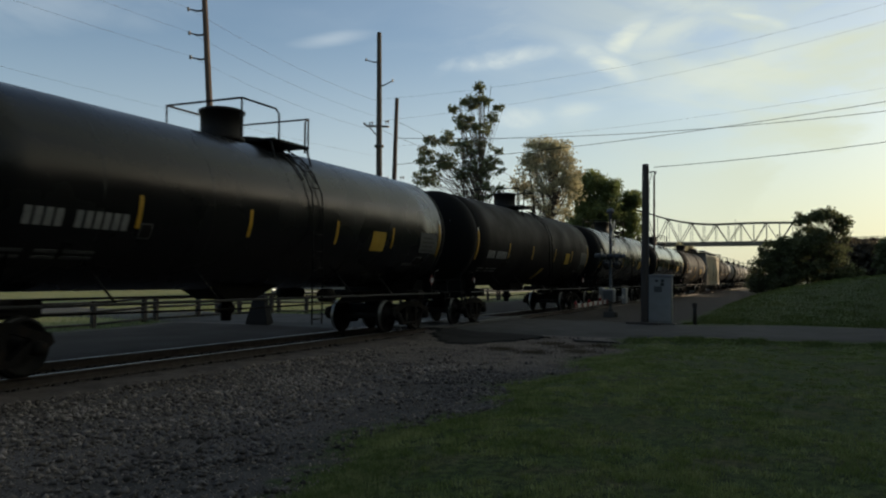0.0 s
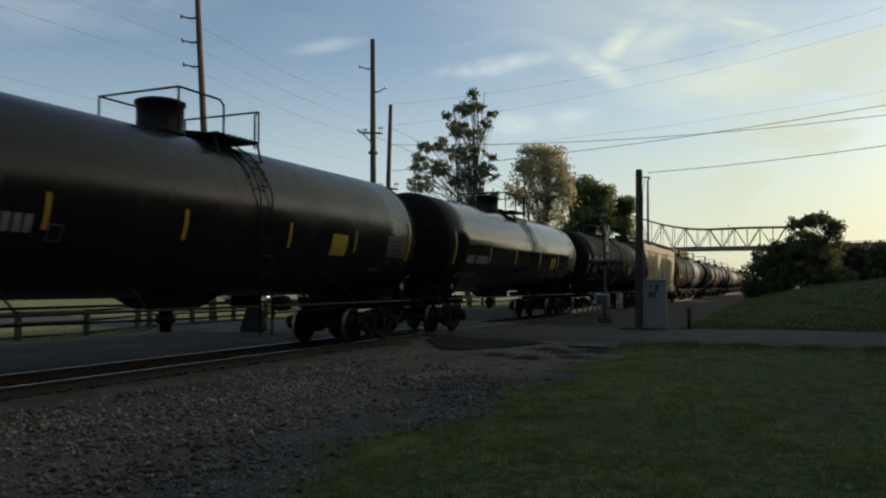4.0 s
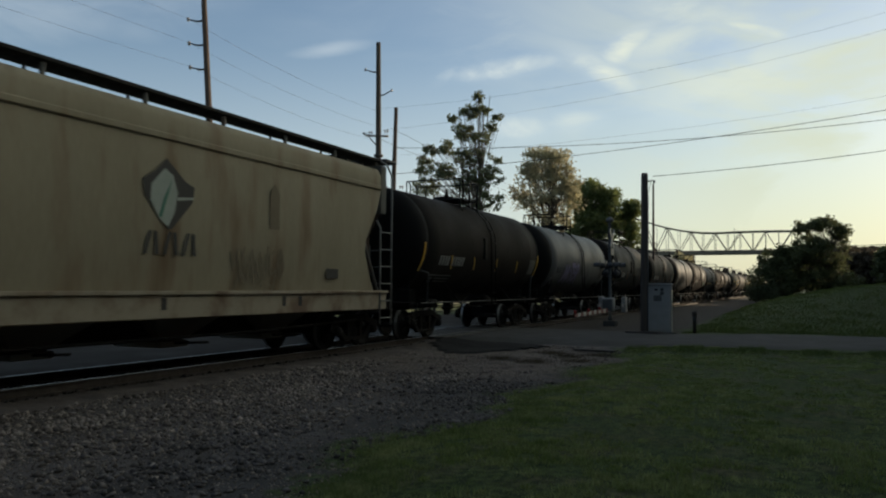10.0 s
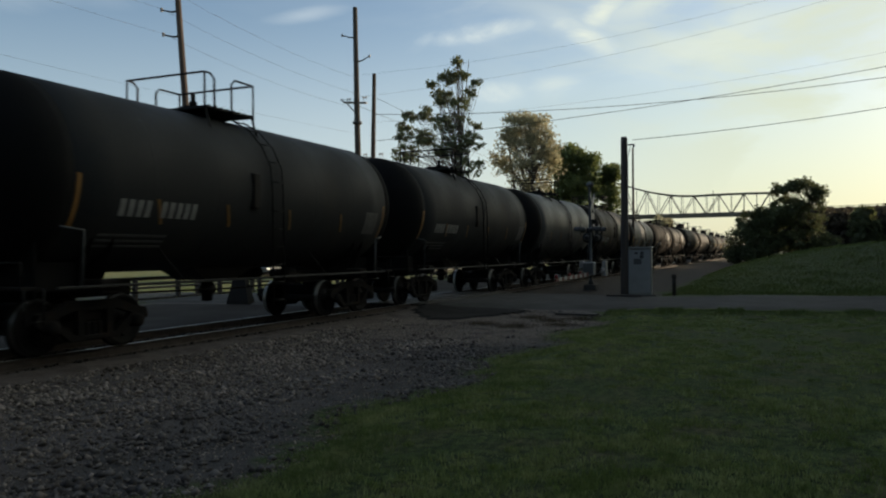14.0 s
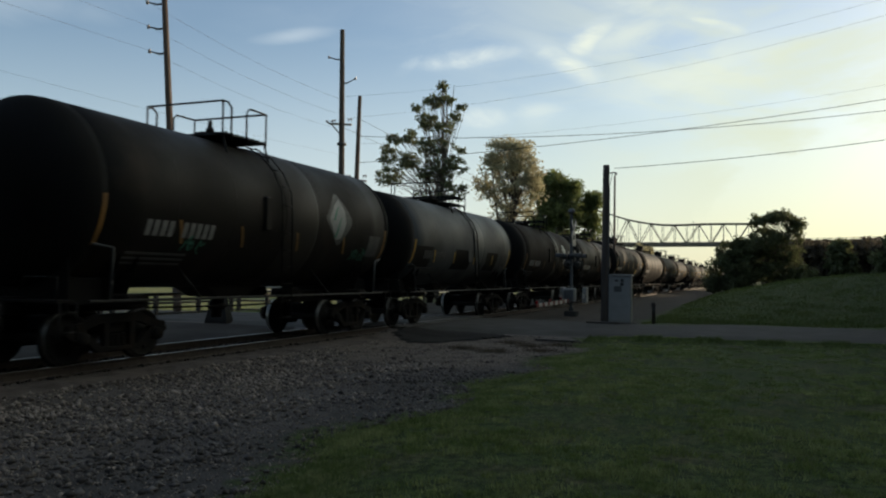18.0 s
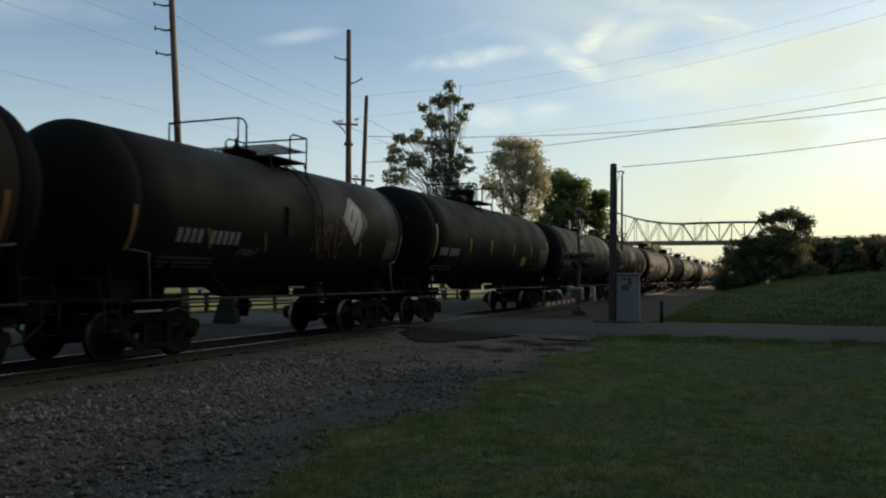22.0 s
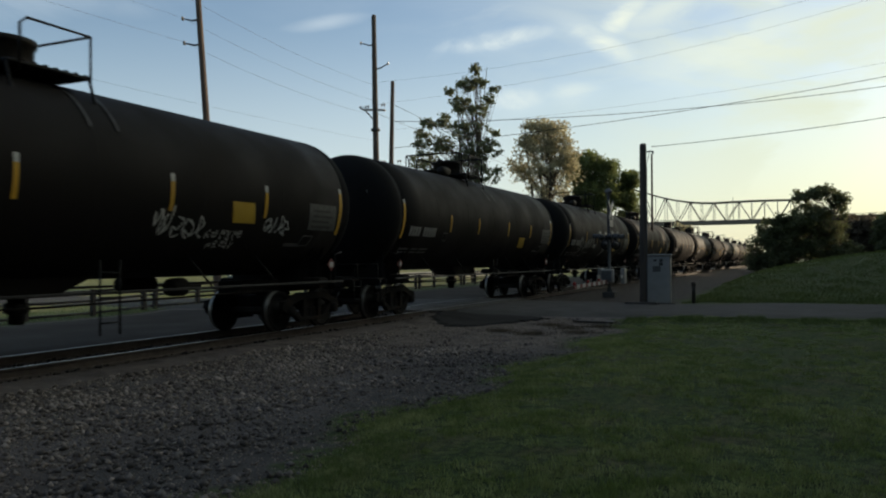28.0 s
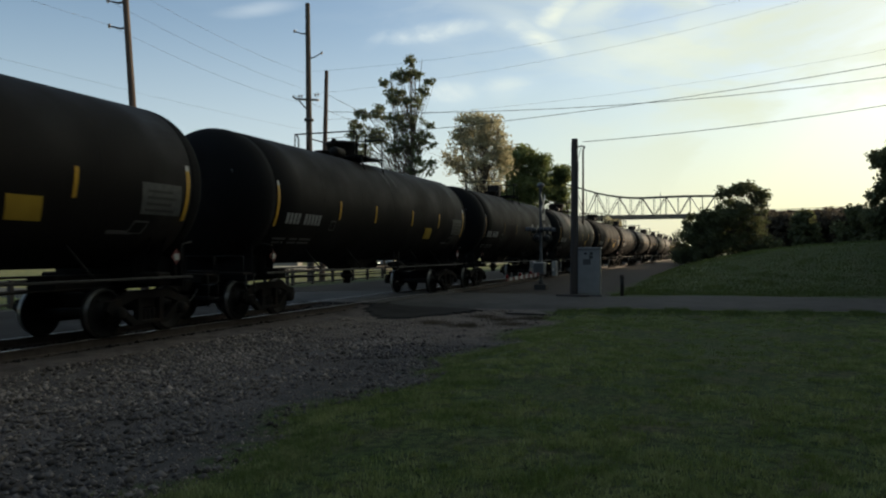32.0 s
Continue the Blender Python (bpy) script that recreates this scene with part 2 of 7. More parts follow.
M = {
    "black_gloss": material("black_paint_glossy", (0.0075, 0.0078, 0.0085), (0.011, 0.011, 0.0112), 0.27, scale=0.9, fine=14, bump=0.005, stain=(0.015, 0.014, 0.013), stain_scale=0.5, stain_from=0.6, spec=0.2, gloss_vary=0.05),
    "black_shiny": material("black_paint_new", (0.0085, 0.0088, 0.0095), (0.012, 0.012, 0.0122), 0.15, scale=0.9, fine=14, bump=0.004, stain=(0.014, 0.0135, 0.013), stain_scale=0.5, stain_from=0.62, spec=0.42, gloss_vary=0.04),
    "black": material("black_paint", (0.0115, 0.0102, 0.0097), (0.0155, 0.0136, 0.0127), 0.65, scale=0.9, fine=14, bump=0.05, stain=(0.021, 0.0175, 0.015), stain_scale=0.45, stain_from=0.58, spec=0.07),
    "black_worn": material("black_paint_worn", (0.011, 0.0098, 0.0092), (0.018, 0.015, 0.0128), 0.6, scale=0.8, fine=12, bump=0.08, stain=(0.034, 0.024, 0.018), stain_scale=0.55, stain_from=0.56, spec=0.12),
    "black_short": material("faded_black_paint", (0.022, 0.0188, 0.017), (0.028, 0.024, 0.0215), 0.7, scale=0.8, fine=12, bump=0.06, stain=(0.035, 0.029, 0.025), stain_scale=0.5, stain_from=0.56, spec=0.04),
    "faded_worn": material("faded_brown_black_paint", (0.022, 0.0195, 0.0175), (0.031, 0.027, 0.024), 0.55, scale=0.8, fine=12, bump=0.06, stain=(0.014, 0.013, 0.012), stain_scale=0.9, stain_from=0.5, spec=0.16),
    "faded_grey": material("faded_pale_grey_paint", (0.07, 0.075, 0.079), (0.058, 0.062, 0.065), 0.55, scale=0.8, fine=12, bump=0.05, stain=(0.04, 0.042, 0.043), stain_scale=0.9, stain_from=0.56, spec=0.28),
    "emblem_white": material("dusty_white_emblem_paint", (0.3, 0.305, 0.3), (0.22, 0.225, 0.225), 0.6, scale=4, fine=40, bump=0.02),
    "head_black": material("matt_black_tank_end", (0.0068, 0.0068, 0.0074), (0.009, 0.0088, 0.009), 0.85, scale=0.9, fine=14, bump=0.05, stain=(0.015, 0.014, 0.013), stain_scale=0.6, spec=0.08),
    "grey_pale": material("pale_grey_paint", (0.093, 0.097, 0.102), (0.112, 0.114, 0.116), 0.52, scale=0.8, fine=12, bump=0.05, stain=(0.075, 0.07, 0.065), stain_scale=0.5, stain_from=0.57, spec=0.15),
    "grey": material("grey_paint", (0.054, 0.057, 0.06), (0.068, 0.069, 0.07), 0.52, scale=0.8, fine=12, bump=0.05, stain=(0.04, 0.037, 0.034), stain_scale=0.5, stain_from=0.57, spec=0.15),
    "slate": material("dusty_slate_black_paint", (0.027, 0.0282, 0.03), (0.036, 0.0365, 0.0372), 0.65, scale=0.8, fine=12, bump=0.05, stain=(0.045, 0.041, 0.037), stain_scale=0.5, stain_from=0.57, spec=0.1),
    "dark_grey": material("dark_grey_paint", (0.054, 0.059, 0.065), (0.07, 0.074, 0.078), 0.6, scale=0.8, fine=12, bump=0.05, stain=(0.018, 0.018, 0.018), stain_scale=0.35, stain_from=0.52, spec=0.3),
    "tan": material("tan_hopper_paint", (0.345, 0.3, 0.21), (0.25, 0.21, 0.145), 0.7, scale=1.2, fine=20, bump=0.08, stain=(0.19, 0.125, 0.075), stain_scale=1.4, stain_from=0.51, stretch=(1, 1, 0.22), spec=0.2, streaky=True),
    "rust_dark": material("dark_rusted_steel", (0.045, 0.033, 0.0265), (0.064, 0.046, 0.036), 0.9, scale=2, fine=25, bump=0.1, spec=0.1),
    "emblem_dark": material("dark_faded_emblem_paint", (0.06, 0.058, 0.056), (0.085, 0.08, 0.072), 0.7, scale=5, fine=40, bump=0.02, spec=0.2),
    "emblem_pale": material("pale_green_emblem_paint", (0.4, 0.43, 0.38), (0.3, 0.34, 0.3), 0.7, scale=5, fine=40, bump=0.02, spec=0.2),
    "faint": material("faded_brown_paint", (0.17, 0.135, 0.09), (0.21, 0.172, 0.12), 0.7, scale=5, fine=40, bump=0.02, spec=0.2),
    "tan_light": material("pale_hopper_sill_paint", (0.36, 0.31, 0.23), (0.27, 0.22, 0.155), 0.7, scale=1.5, fine=25, bump=0.08, stain=(0.15, 0.09, 0.055), stain_scale=1.4, stain_from=0.45),
    "hopper_grey": material("hopper_roof_grey", (0.11, 0.1045, 0.0935), (0.0825, 0.077, 0.066), 0.65, scale=2, fine=25, bump=0.08, stain=(0.12, 0.08, 0.05)),
    "iron": material("brown_black_cast_iron", (0.013, 0.012, 0.0115), (0.019, 0.0168, 0.0155), 0.85, scale=6, fine=60, bump=0.3, stain=(0.026, 0.019, 0.015), stain_scale=3, spec=0.06),
    "wheel": material("worn_wheel_steel", (0.0105, 0.0098, 0.0095), (0.015, 0.0135, 0.0125), 0.8, scale=6, fine=50, bump=0.15, spec=0.2),
    "tread": material("polished_wheel_tread", (0.16, 0.155, 0.15), (0.1, 0.093, 0.088), 0.4, 0.8, scale=8, fine=60, bump=0.05),
    "bar": material("black_handrail_paint", (0.0065, 0.0065, 0.0065), (0.01, 0.0092, 0.0085), 0.6, 0.0, scale=8, fine=70, bump=0.08, spec=0.15),
    "pale_bar": material("worn_grey_running_bar", (0.034, 0.0325, 0.031), (0.017, 0.016, 0.0155), 0.6, 0.1, scale=6, fine=60, bump=0.08, spec=0.25),
    "yellow": material("yellow_reflective_tape", (0.5, 0.28, 0.02), (0.4, 0.22, 0.02), 0.45, scale=6, fine=50, bump=0.02, randomly=0.15),
    "tape_dim": material("dirty_orange_tape", (0.2, 0.1, 0.02), (0.12, 0.06, 0.015), 0.55, scale=5, fine=40, bump=0.02, randomly=0.2),
    "chalk": material("thin_grey_spray_paint", (0.27, 0.27, 0.262), (0.15, 0.15, 0.148), 0.65, scale=5, fine=40, bump=0.02),
    "yellow_plate": material("yellow_label_plate", (0.46, 0.3, 0.025), (0.36, 0.22, 0.02), 0.55, scale=3, fine=40, bump=0.02),
    "white": material("white_stencil_paint", (0.48, 0.48, 0.46), (0.3, 0.3, 0.29), 0.6, scale=7, fine=60, bump=0.02),
    "dim": material("faded_stencil_paint", (0.09, 0.09, 0.088), (0.055, 0.055, 0.055), 0.6, scale=9, fine=60, bump=0.02),
    "panel": material("faded_data_panel", (0.085, 0.09, 0.088), (0.05, 0.054, 0.053), 0.6, scale=9, fine=60, bump=0.02),
    "dark_stencil": material("dark_stencil_paint", (0.02, 0.02, 0.02), (0.03, 0.029, 0.028), 0.6, scale=9, fine=60, bump=0.02),
    "red": material("red_marking_paint", (0.5, 0.05, 0.03), (0.4, 0.04, 0.03), 0.5, scale=9, fine=60, bump=0.02),
    "gate_red": material("faded_gate_red", (0.16, 0.035, 0.028), (0.11, 0.028, 0.024), 0.6, scale=9, fine=60, bump=0.02),
    "gate_white": material("dusty_gate_white", (0.45, 0.45, 0.44), (0.34, 0.34, 0.33), 0.6, scale=9, fine=60, bump=0.02),
    "green": material("green_marking_paint", (0.04, 0.2, 0.13), (0.03, 0.14, 0.1), 0.55, scale=9, fine=60, bump=0.02),
    "lilac": material("lilac_spray_paint", (0.2, 0.185, 0.3), (0.155, 0.14, 0.245), 0.65, scale=4, fine=40, bump=0.02),
    "violet": material("dark_violet_spray_paint", (0.016, 0.012, 0.024), (0.024, 0.016, 0.03), 0.6, scale=4, fine=40, bump=0.02),
    "brown_spray": material("rust_brown_spray_paint", (0.16, 0.07, 0.035), (0.1, 0.05, 0.03), 0.65, scale=4, fine=40, bump=0.02),
    "rail": material("rusty_rail_side", (0.06, 0.045, 0.036), (0.042, 0.032, 0.027), 0.8, 0.1, scale=6, fine=60, bump=0.2),
    "stone_dark": material("oil_dark_ballast", (0.028, 0.026, 0.025), (0.017, 0.016, 0.016), 0.95, scale=14, fine=90, bump=0.2, island=0.5, spec=0.2),
    "stone_blue": material("dark_bluish_gravel", (0.14, 0.124, 0.119), (0.066, 0.059, 0.057), 0.9, scale=0.9, fine=90, bump=0.2, island=0.6, spec=0.2),
    # near-black, for the painted shade at the road's edge and the dark block
    "near_black": material("near_black_rough", (0.02, 0.019, 0.019), (0.03, 0.028, 0.027), 0.95, scale=3, fine=60, bump=0.4, spec=0.05),
    "railhead": material("polished_rail_head", (0.17, 0.162, 0.155), (0.11, 0.104, 0.098), 0.38, 0.8, scale=5, fine=70, bump=0.04),
    "tie": material("weathered_sleeper_wood", (0.03, 0.025, 0.022), (0.016, 0.014, 0.012), 0.9, scale=5, fine=60, bump=0.4, stretch=(0.3, 3, 3), randomly=0.25, spec=0.2),
    "stone": material("grey_ballast_stone", (0.26, 0.217, 0.19), (0.105, 0.087, 0.077), 0.9, scale=0.7, fine=90, bump=0.2, island=0.65, spec=0.2),
    "asphalt": material("worn_asphalt", (0.051, 0.0485, 0.0475), (0.039, 0.0368, 0.0358), 0.9, scale=1.2, fine=160, bump=0.3, stain=(0.04, 0.038, 0.037), stain_scale=0.5, spec=0.15),
    "street": material("dusty_street_asphalt", (0.036, 0.0315, 0.0285), (0.025, 0.022, 0.02), 0.92, scale=0.6, fine=60, bump=0.15, stain=(0.037, 0.034, 0.032), stain_scale=0.5, spec=0.05),
    "lot": material("pale_gravel_lot", (0.42, 0.38, 0.3), (0.33, 0.3, 0.24), 0.95, scale=0.5, fine=20, bump=0.1, spec=0.1),
    "concrete": material("dusty_concrete", (0.07, 0.068, 0.066), (0.048, 0.047, 0.045), 0.9, scale=2, fine=90, bump=0.2, spec=0.2),
    "dark_wood": material("dark_creosoted_planks", (0.05, 0.042, 0.036), (0.03, 0.026, 0.023), 0.8, scale=3, fine=50, bump=0.4, stretch=(4, 0.4, 4)),
    "pole_wood": material("brown_utility_pole_wood", (0.085, 0.058, 0.045), (0.05, 0.036, 0.03), 0.85, scale=3, fine=50, bump=0.4, stretch=(4, 4, 0.25)),
    "old_wood": material("grey_weathered_wood", (0.06, 0.047, 0.039), (0.036, 0.03, 0.026), 0.85, scale=3, fine=50, bump=0.4, stretch=(4, 4, 0.25)),
    "galv": material("dull_galvanised_steel", (0.1, 0.104, 0.108), (0.07, 0.073, 0.075), 0.6, 0.3, scale=5, fine=50, bump=0.06, spec=0.3),
    "case": material("aluminium_relay_case", (0.27, 0.265, 0.26), (0.21, 0.205, 0.2), 0.5, 0.15, scale=3, fine=50, bump=0.04, stain=(0.3, 0.28, 0.26)),
    "ladder_pale": material("pale_grey_ladder_paint", (0.25, 0.245, 0.235), (0.19, 0.183, 0.17), 0.6, scale=6, fine=50, bump=0.05),
    "lamp_black": material("black_signal_housing", (0.02, 0.02, 0.02), (0.03, 0.03, 0.03), 0.5, scale=8, fine=60, bump=0.05),
    "lens": material("dark_red_signal_lens", (0.25, 0.015, 0.015), (0.18, 0.01, 0.01), 0.15, scale=8, fine=60, bump=0),
    "wire": material("dark_cable_sheath", (0.03, 0.03, 0.032), (0.045, 0.045, 0.045), 0.6, scale=8, fine=60, bump=0),
    "glassy": material("grey_porcelain_insulator", (0.3, 0.28, 0.27), (0.22, 0.2, 0.2), 0.3, scale=8, fine=60, bump=0),
    "truss": material("silver_green_bridge_steel", (0.05, 0.056, 0.047), (0.036, 0.041, 0.034), 0.8, 0.0, scale=0.3, fine=3, bump=0.02, spec=0.15),
    "pier": material("stained_bridge_concrete", (0.132, 0.12, 0.102), (0.096, 0.087, 0.075), 0.9, scale=0.3, fine=3, bump=0.05),
    "fence": material("dark_fence_pipe", (0.035, 0.028, 0.0245), (0.0245, 0.021, 0.0182), 0.7, 0.2, scale=6, fine=50, bump=0.1),
    "bark": material("grey_brown_bark", (0.11, 0.09, 0.07), (0.07, 0.056, 0.044), 0.9, scale=4, fine=30, bump=0.6, stretch=(3, 3, 0.5)),
    "brick": material("dull_building_wall", (0.21, 0.196, 0.175), (0.168, 0.154, 0.14), 0.85, scale=0.6, fine=8, bump=0.05),
    "vehicle": material("silver_car_paint", (0.14, 0.143, 0.147), (0.12, 0.122, 0.126), 0.35, 0.3, scale=2, fine=20, bump=0),
    "vehicle_white": material("white_van_paint", (0.26, 0.26, 0.255), (0.22, 0.22, 0.215), 0.4, 0.0, scale=2, fine=20, bump=0),
    "dark_glass": material("dark_window_glass", (0.015, 0.017, 0.02), (0.02, 0.022, 0.025), 0.08, scale=2, fine=20, bump=0),
    "rubber": material("black_tyre_rubber", (0.02, 0.02, 0.02), (0.03, 0.03, 0.03), 0.8, scale=9, fine=60, bump=0.1),
    "head_lamp": material("lit_head_lamp", (0.9, 0.85, 0.7), None, 0.3, bump=0, emit=(1.0, 0.85, 0.6, 1.2)),
}


LAWN_X = -4.08       # the lawn's edge, and the waves it runs in: size, rate, shift
LAWN_WAVES = ((0.4, 1.337, -6.12), (0.1, 3.7, 1.0))


def ground_material():
    """Grass, ballast gravel, bare dirt and far fields on one sheet, told apart by where they lie."""
    m = bpy.data.materials.new("ground_cover")
    m.use_nodes = True
    tree = m.node_tree
    bsdf = tree.nodes["Principled BSDF"]
    add, join = link_nodes(tree)
    coord = add("ShaderNodeTexCoord")

    def noise_at(scale, detail=5, stretch=None):
        n = add("ShaderNodeTexNoise")
        n.inputs["Scale"].default_value, n.inputs["Detail"].default_value = scale, detail
        if stretch:
            p = add("ShaderNodeMapping")
            p.inputs["Scale"].default_value = stretch
            join(coord, 3, p, 0)
            join(p, 0, n, 0)
        else:
            join(coord, 3, n, 0)
        return n

    def two(a, b, by, low=0.35, high=0.65):
        r = add("ShaderNodeMapRange", _1=low, _2=high, _3=0.0, _4=1.0)
        join(by, 0, r, 0)
        x = add("ShaderNodeMix")
        x.data_type = "RGBA"
        join(r, 0, x, 0)
        for k, c in ((6, a), (7, b)):
            if isinstance(c, tuple):
                x.inputs[k].default_value = (*c, 1)
            else:
                join(c, 2, x, k)
        return x

    patch, mid, fine = noise_at(0.45), noise_at(3.5), noise_at(55, 3)
    tuft = noise_at(9.0, 4)
    lawn = two(two((0.016, 0.03, 0.007), (0.06, 0.086, 0.024), tuft, 0.42, 0.6), two((0.028, 0.034, 0.012), (0.095, 0.087, 0.044), tuft, 0.42, 0.58), noise_at(1.6, 6), 0.46, 0.7)
    brown = two(two((0.126, 0.111, 0.108), (0.083, 0.073, 0.072), mid), two((0.04, 0.032, 0.029), (0.105, 0.09, 0.082), fine), patch, 0.4, 0.62)
    blue = two(two((0.066, 0.061, 0.06), (0.043, 0.04, 0.04), mid, 0.42, 0.58), (0.088, 0.081, 0.08), fine, 0.5, 0.7)
    sand = two(two((0.158, 0.128, 0.11), (0.112, 0.09, 0.078), mid), (0.066, 0.052, 0.046), noise_at(1.6, 6), 0.52, 0.66)
    split = add("ShaderNodeSeparateXYZ")
    join(coord, 3, split, 0)
    wobble = noise_at(0.9, 6)
    wob = add("ShaderNodeMapRange", _1=0.0, _2=1.0, _3=-1.3, _4=1.3)
    join(wobble, 0, wob, 0)
    x_w = add("ShaderNodeMath")
    join(split, 0, x_w, 0)
    join(wob, 0, x_w, 1)

    def step(src, low, high):
        r = add("ShaderNodeMapRange", _1=low, _2=high, _3=0.0, _4=1.0)
        join(src, 0, r, 0)
        return r

    def times(a, b):
        t = add("ShaderNodeMath")
        t.operation = "MULTIPLY"
        join(a, 0, t, 0)
        join(b, 0, t, 1)
        return t
    # gravel lies between the lawn's edge and the field beyond the track
    edge_x = add("ShaderNodeMath")
    join(split, 0, edge_x, 0)
    for size, rate, shift in LAWN_WAVES:
        turn, wave, scaled, rest = [add("ShaderNodeMath") for _ in range(4)]
        turn.operation, wave.operation, scaled.operation, rest.operation = "MULTIPLY_ADD", "SINE", "MULTIPLY", "SUBTRACT"
        turn.inputs[1].default_value, turn.inputs[2].default_value, scaled.inputs[1].default_value = rate, shift, size
        join(split, 1, turn, 0)
        join(turn, 0, wave, 0)
        join(wave, 0, scaled, 0)
        join(edge_x, 0, rest, 0)
        join(scaled, 0, rest, 1)
        edge_x = rest
    edge_wob = add("ShaderNodeMapRange", _1=0.25, _2=0.75, _3=-0.35, _4=0.35)
    join(noise_at(2.8, 6), 0, edge_wob, 0)
    edge_w = add("ShaderNodeMath")
    join(edge_x, 0, edge_w, 0)
    join(edge_wob, 0, edge_w, 1)
    near_lawn = step(edge_w, LAWN_X - 0.12, LAWN_X + 0.22)
    far_lawn = step(x_w, -21.6, -22.2)
    y_w = add("ShaderNodeMath")
    join(split, 1, y_w, 0)
    join(wob, 0, y_w, 1)
    beyond = step(y_w, 30.5, 32.0)
    cover = add("ShaderNodeMath")
    cover.operation = "MAXIMUM"
    join(near_lawn, 0, cover, 0)
    join(far_lawn, 0, cover, 1)
    hill = step(x_w, -4.8, -4.0)
    hill_on = times(hill, beyond)
    all_grass = add("ShaderNodeMath")
    all_grass.operation = "MAXIMUM"
    join(cover, 0, all_grass, 0)
    join(hill_on, 0, all_grass, 1)
    # darker washed gravel by the lawn, and a pale sandy patch before the crossing
    toward_lawn = step(x_w, -6.2, -5.0)
    bare = two(brown, blue, toward_lawn, 0.0, 1.0)
    patch_x = add("ShaderNodeMath", _1=6.8)
    join(x_w, 0, patch_x, 0)
    patch_y = add("ShaderNodeMath", _1=-18.9)
    join(y_w, 0, patch_y, 0)
    reach = add("ShaderNodeMath")
    squares = []
    for p, size in ((patch_x, 1 / 3.3), (patch_y, 1 / 4.2)):
        q = add("ShaderNodeMath", _1=size)
        q.operation = "MULTIPLY"
        join(p, 0, q, 0)
        squares.append(times(q, q))
    join(squares[0], 0, reach, 0)
    join(squares[1], 0, reach, 1)
    side_w = add("ShaderNodeMath")
    small_wob = add("ShaderNodeMapRange", _1=0.0, _2=1.0, _3=-0.3, _4=0.3)
    join(noise_at(1.7, 5), 0, small_wob, 0)
    join(split, 0, side_w, 0)
    join(small_wob, 0, side_w, 1)
    strip_on = times(step(side_w, -9.55, -9.8), step(side_w, -10.75, -10.5))
    earth = two(two((0.125, 0.102, 0.092), (0.092, 0.075, 0.068), mid), (0.062, 0.05, 0.046), noise_at(2.6, 6), 0.5, 0.66)
    past_track = step(x_w, -13.3, -14.6)
    path = two(two((0.042, 0.034, 0.03), (0.029, 0.024, 0.0215), mid, 0.42, 0.58), (0.06, 0.05, 0.044), tuft, 0.5, 0.7)
    dirt = two(two(two(sand, bare, reach, 0.6, 1.3), earth, strip_on, 0.0, 1.0), brown, past_track, 0.0, 1.0)
    dirt = two(dirt, path, beyond, 0.0, 1.0)
    # beyond the fence the grass is coloured brighter, for the sunlight on it
    field = two(two((0.11, 0.125, 0.04), (0.16, 0.165, 0.062), mid), (0.2, 0.185, 0.085), noise_at(0.3, 5), 0.48, 0.64)
    mix = add("ShaderNodeMix")
    mix.data_type = "RGBA"
    join(all_grass, 0, mix, 0)
    join(dirt, 2, mix, 6)
    join(two(lawn, field, step(x_w, -23.4, -24.4), 0.0, 1.0), 2, mix, 7)
    join(mix, 2, bsdf, 0)
    bsdf.inputs["Roughness"].default_value = 0.95
    bsdf.inputs["Specular IOR Level"].default_value = 0.2
    relief = add("ShaderNodeBump")
    relief.inputs["Strength"].default_value, relief.inputs["Distance"].default_value = 0.6, 0.05
    join(fine, 0, relief, 2 if relief.inputs[2].name == "Height" else 3)
    tree.links.new(relief.outputs[0], bsdf.inputs["Normal"])
    return m


def leaf_material(name, color, color2, glow, scale=0.5, fine=5, spread=0.5):
    """Leaves that let some light through."""
    m = material(name, color, color2, 0.6, scale=scale, fine=fine, bump=0, island=0.45, spread=spread, spec=0.25)
    tree = m.node_tree
    bsdf = tree.nodes["Principled BSDF"]
    add, join = link_nodes(tree)
    through_leaf = add("ShaderNodeBsdfTranslucent")
    tint = add("ShaderNodeMix", _0=0.5)
    tint.data_type = "RGBA"
    tint.inputs[0].default_value = 0.6
    tint.inputs[7].default_value = (*glow, 1)
    tree.links.new(bsdf.inputs[0].links[0].from_socket, tint.inputs[6])
    join(tint, 2, through_leaf, 0)
    mix = add("ShaderNodeMixShader")
    mix.inputs[0].default_value = 0.45
    tree.links.new(bsdf.outputs[0], mix.inputs[1])
    tree.links.new(through_leaf.outputs[0], mix.inputs[2])
    tree.links.new(mix.outputs[0], tree.nodes["Material Output"].inputs[0])
    return m


M["leaf"] = leaf_material("green_leaves", (0.12, 0.14, 0.085), (0.08, 0.098, 0.056), (0.22, 0.24, 0.12))
M["leaf_brown"] = leaf_material("brownish_thicket_leaves", (0.085, 0.07, 0.052), (0.064, 0.053, 0.04), (0.09, 0.075, 0.045))
M["leaf_dark"] = leaf_material("dark_green_leaves", (0.07, 0.1, 0.035), (0.048, 0.075, 0.024), (0.15, 0.19, 0.05))
M["leaf_bush"] = leaf_material("dull_olive_leaves", (0.1, 0.115, 0.06), (0.066, 0.076, 0.04), (0.16, 0.175, 0.075))
M["leaf_pale"] = leaf_material("pale_yellow_green_leaves", (0.4, 0.375, 0.25), (0.3, 0.28, 0.185), (0.58, 0.52, 0.3))
M["leaf_mid"] = leaf_material("mid_green_leaves", (0.14, 0.175, 0.075), (0.09, 0.12, 0.05), (0.3, 0.34, 0.11))
M["blade"] = leaf_material("grass_blades", (0.075, 0.112, 0.04), (0.29, 0.3, 0.165), (0.2, 0.26, 0.075), 2.1, 14, 0.2)
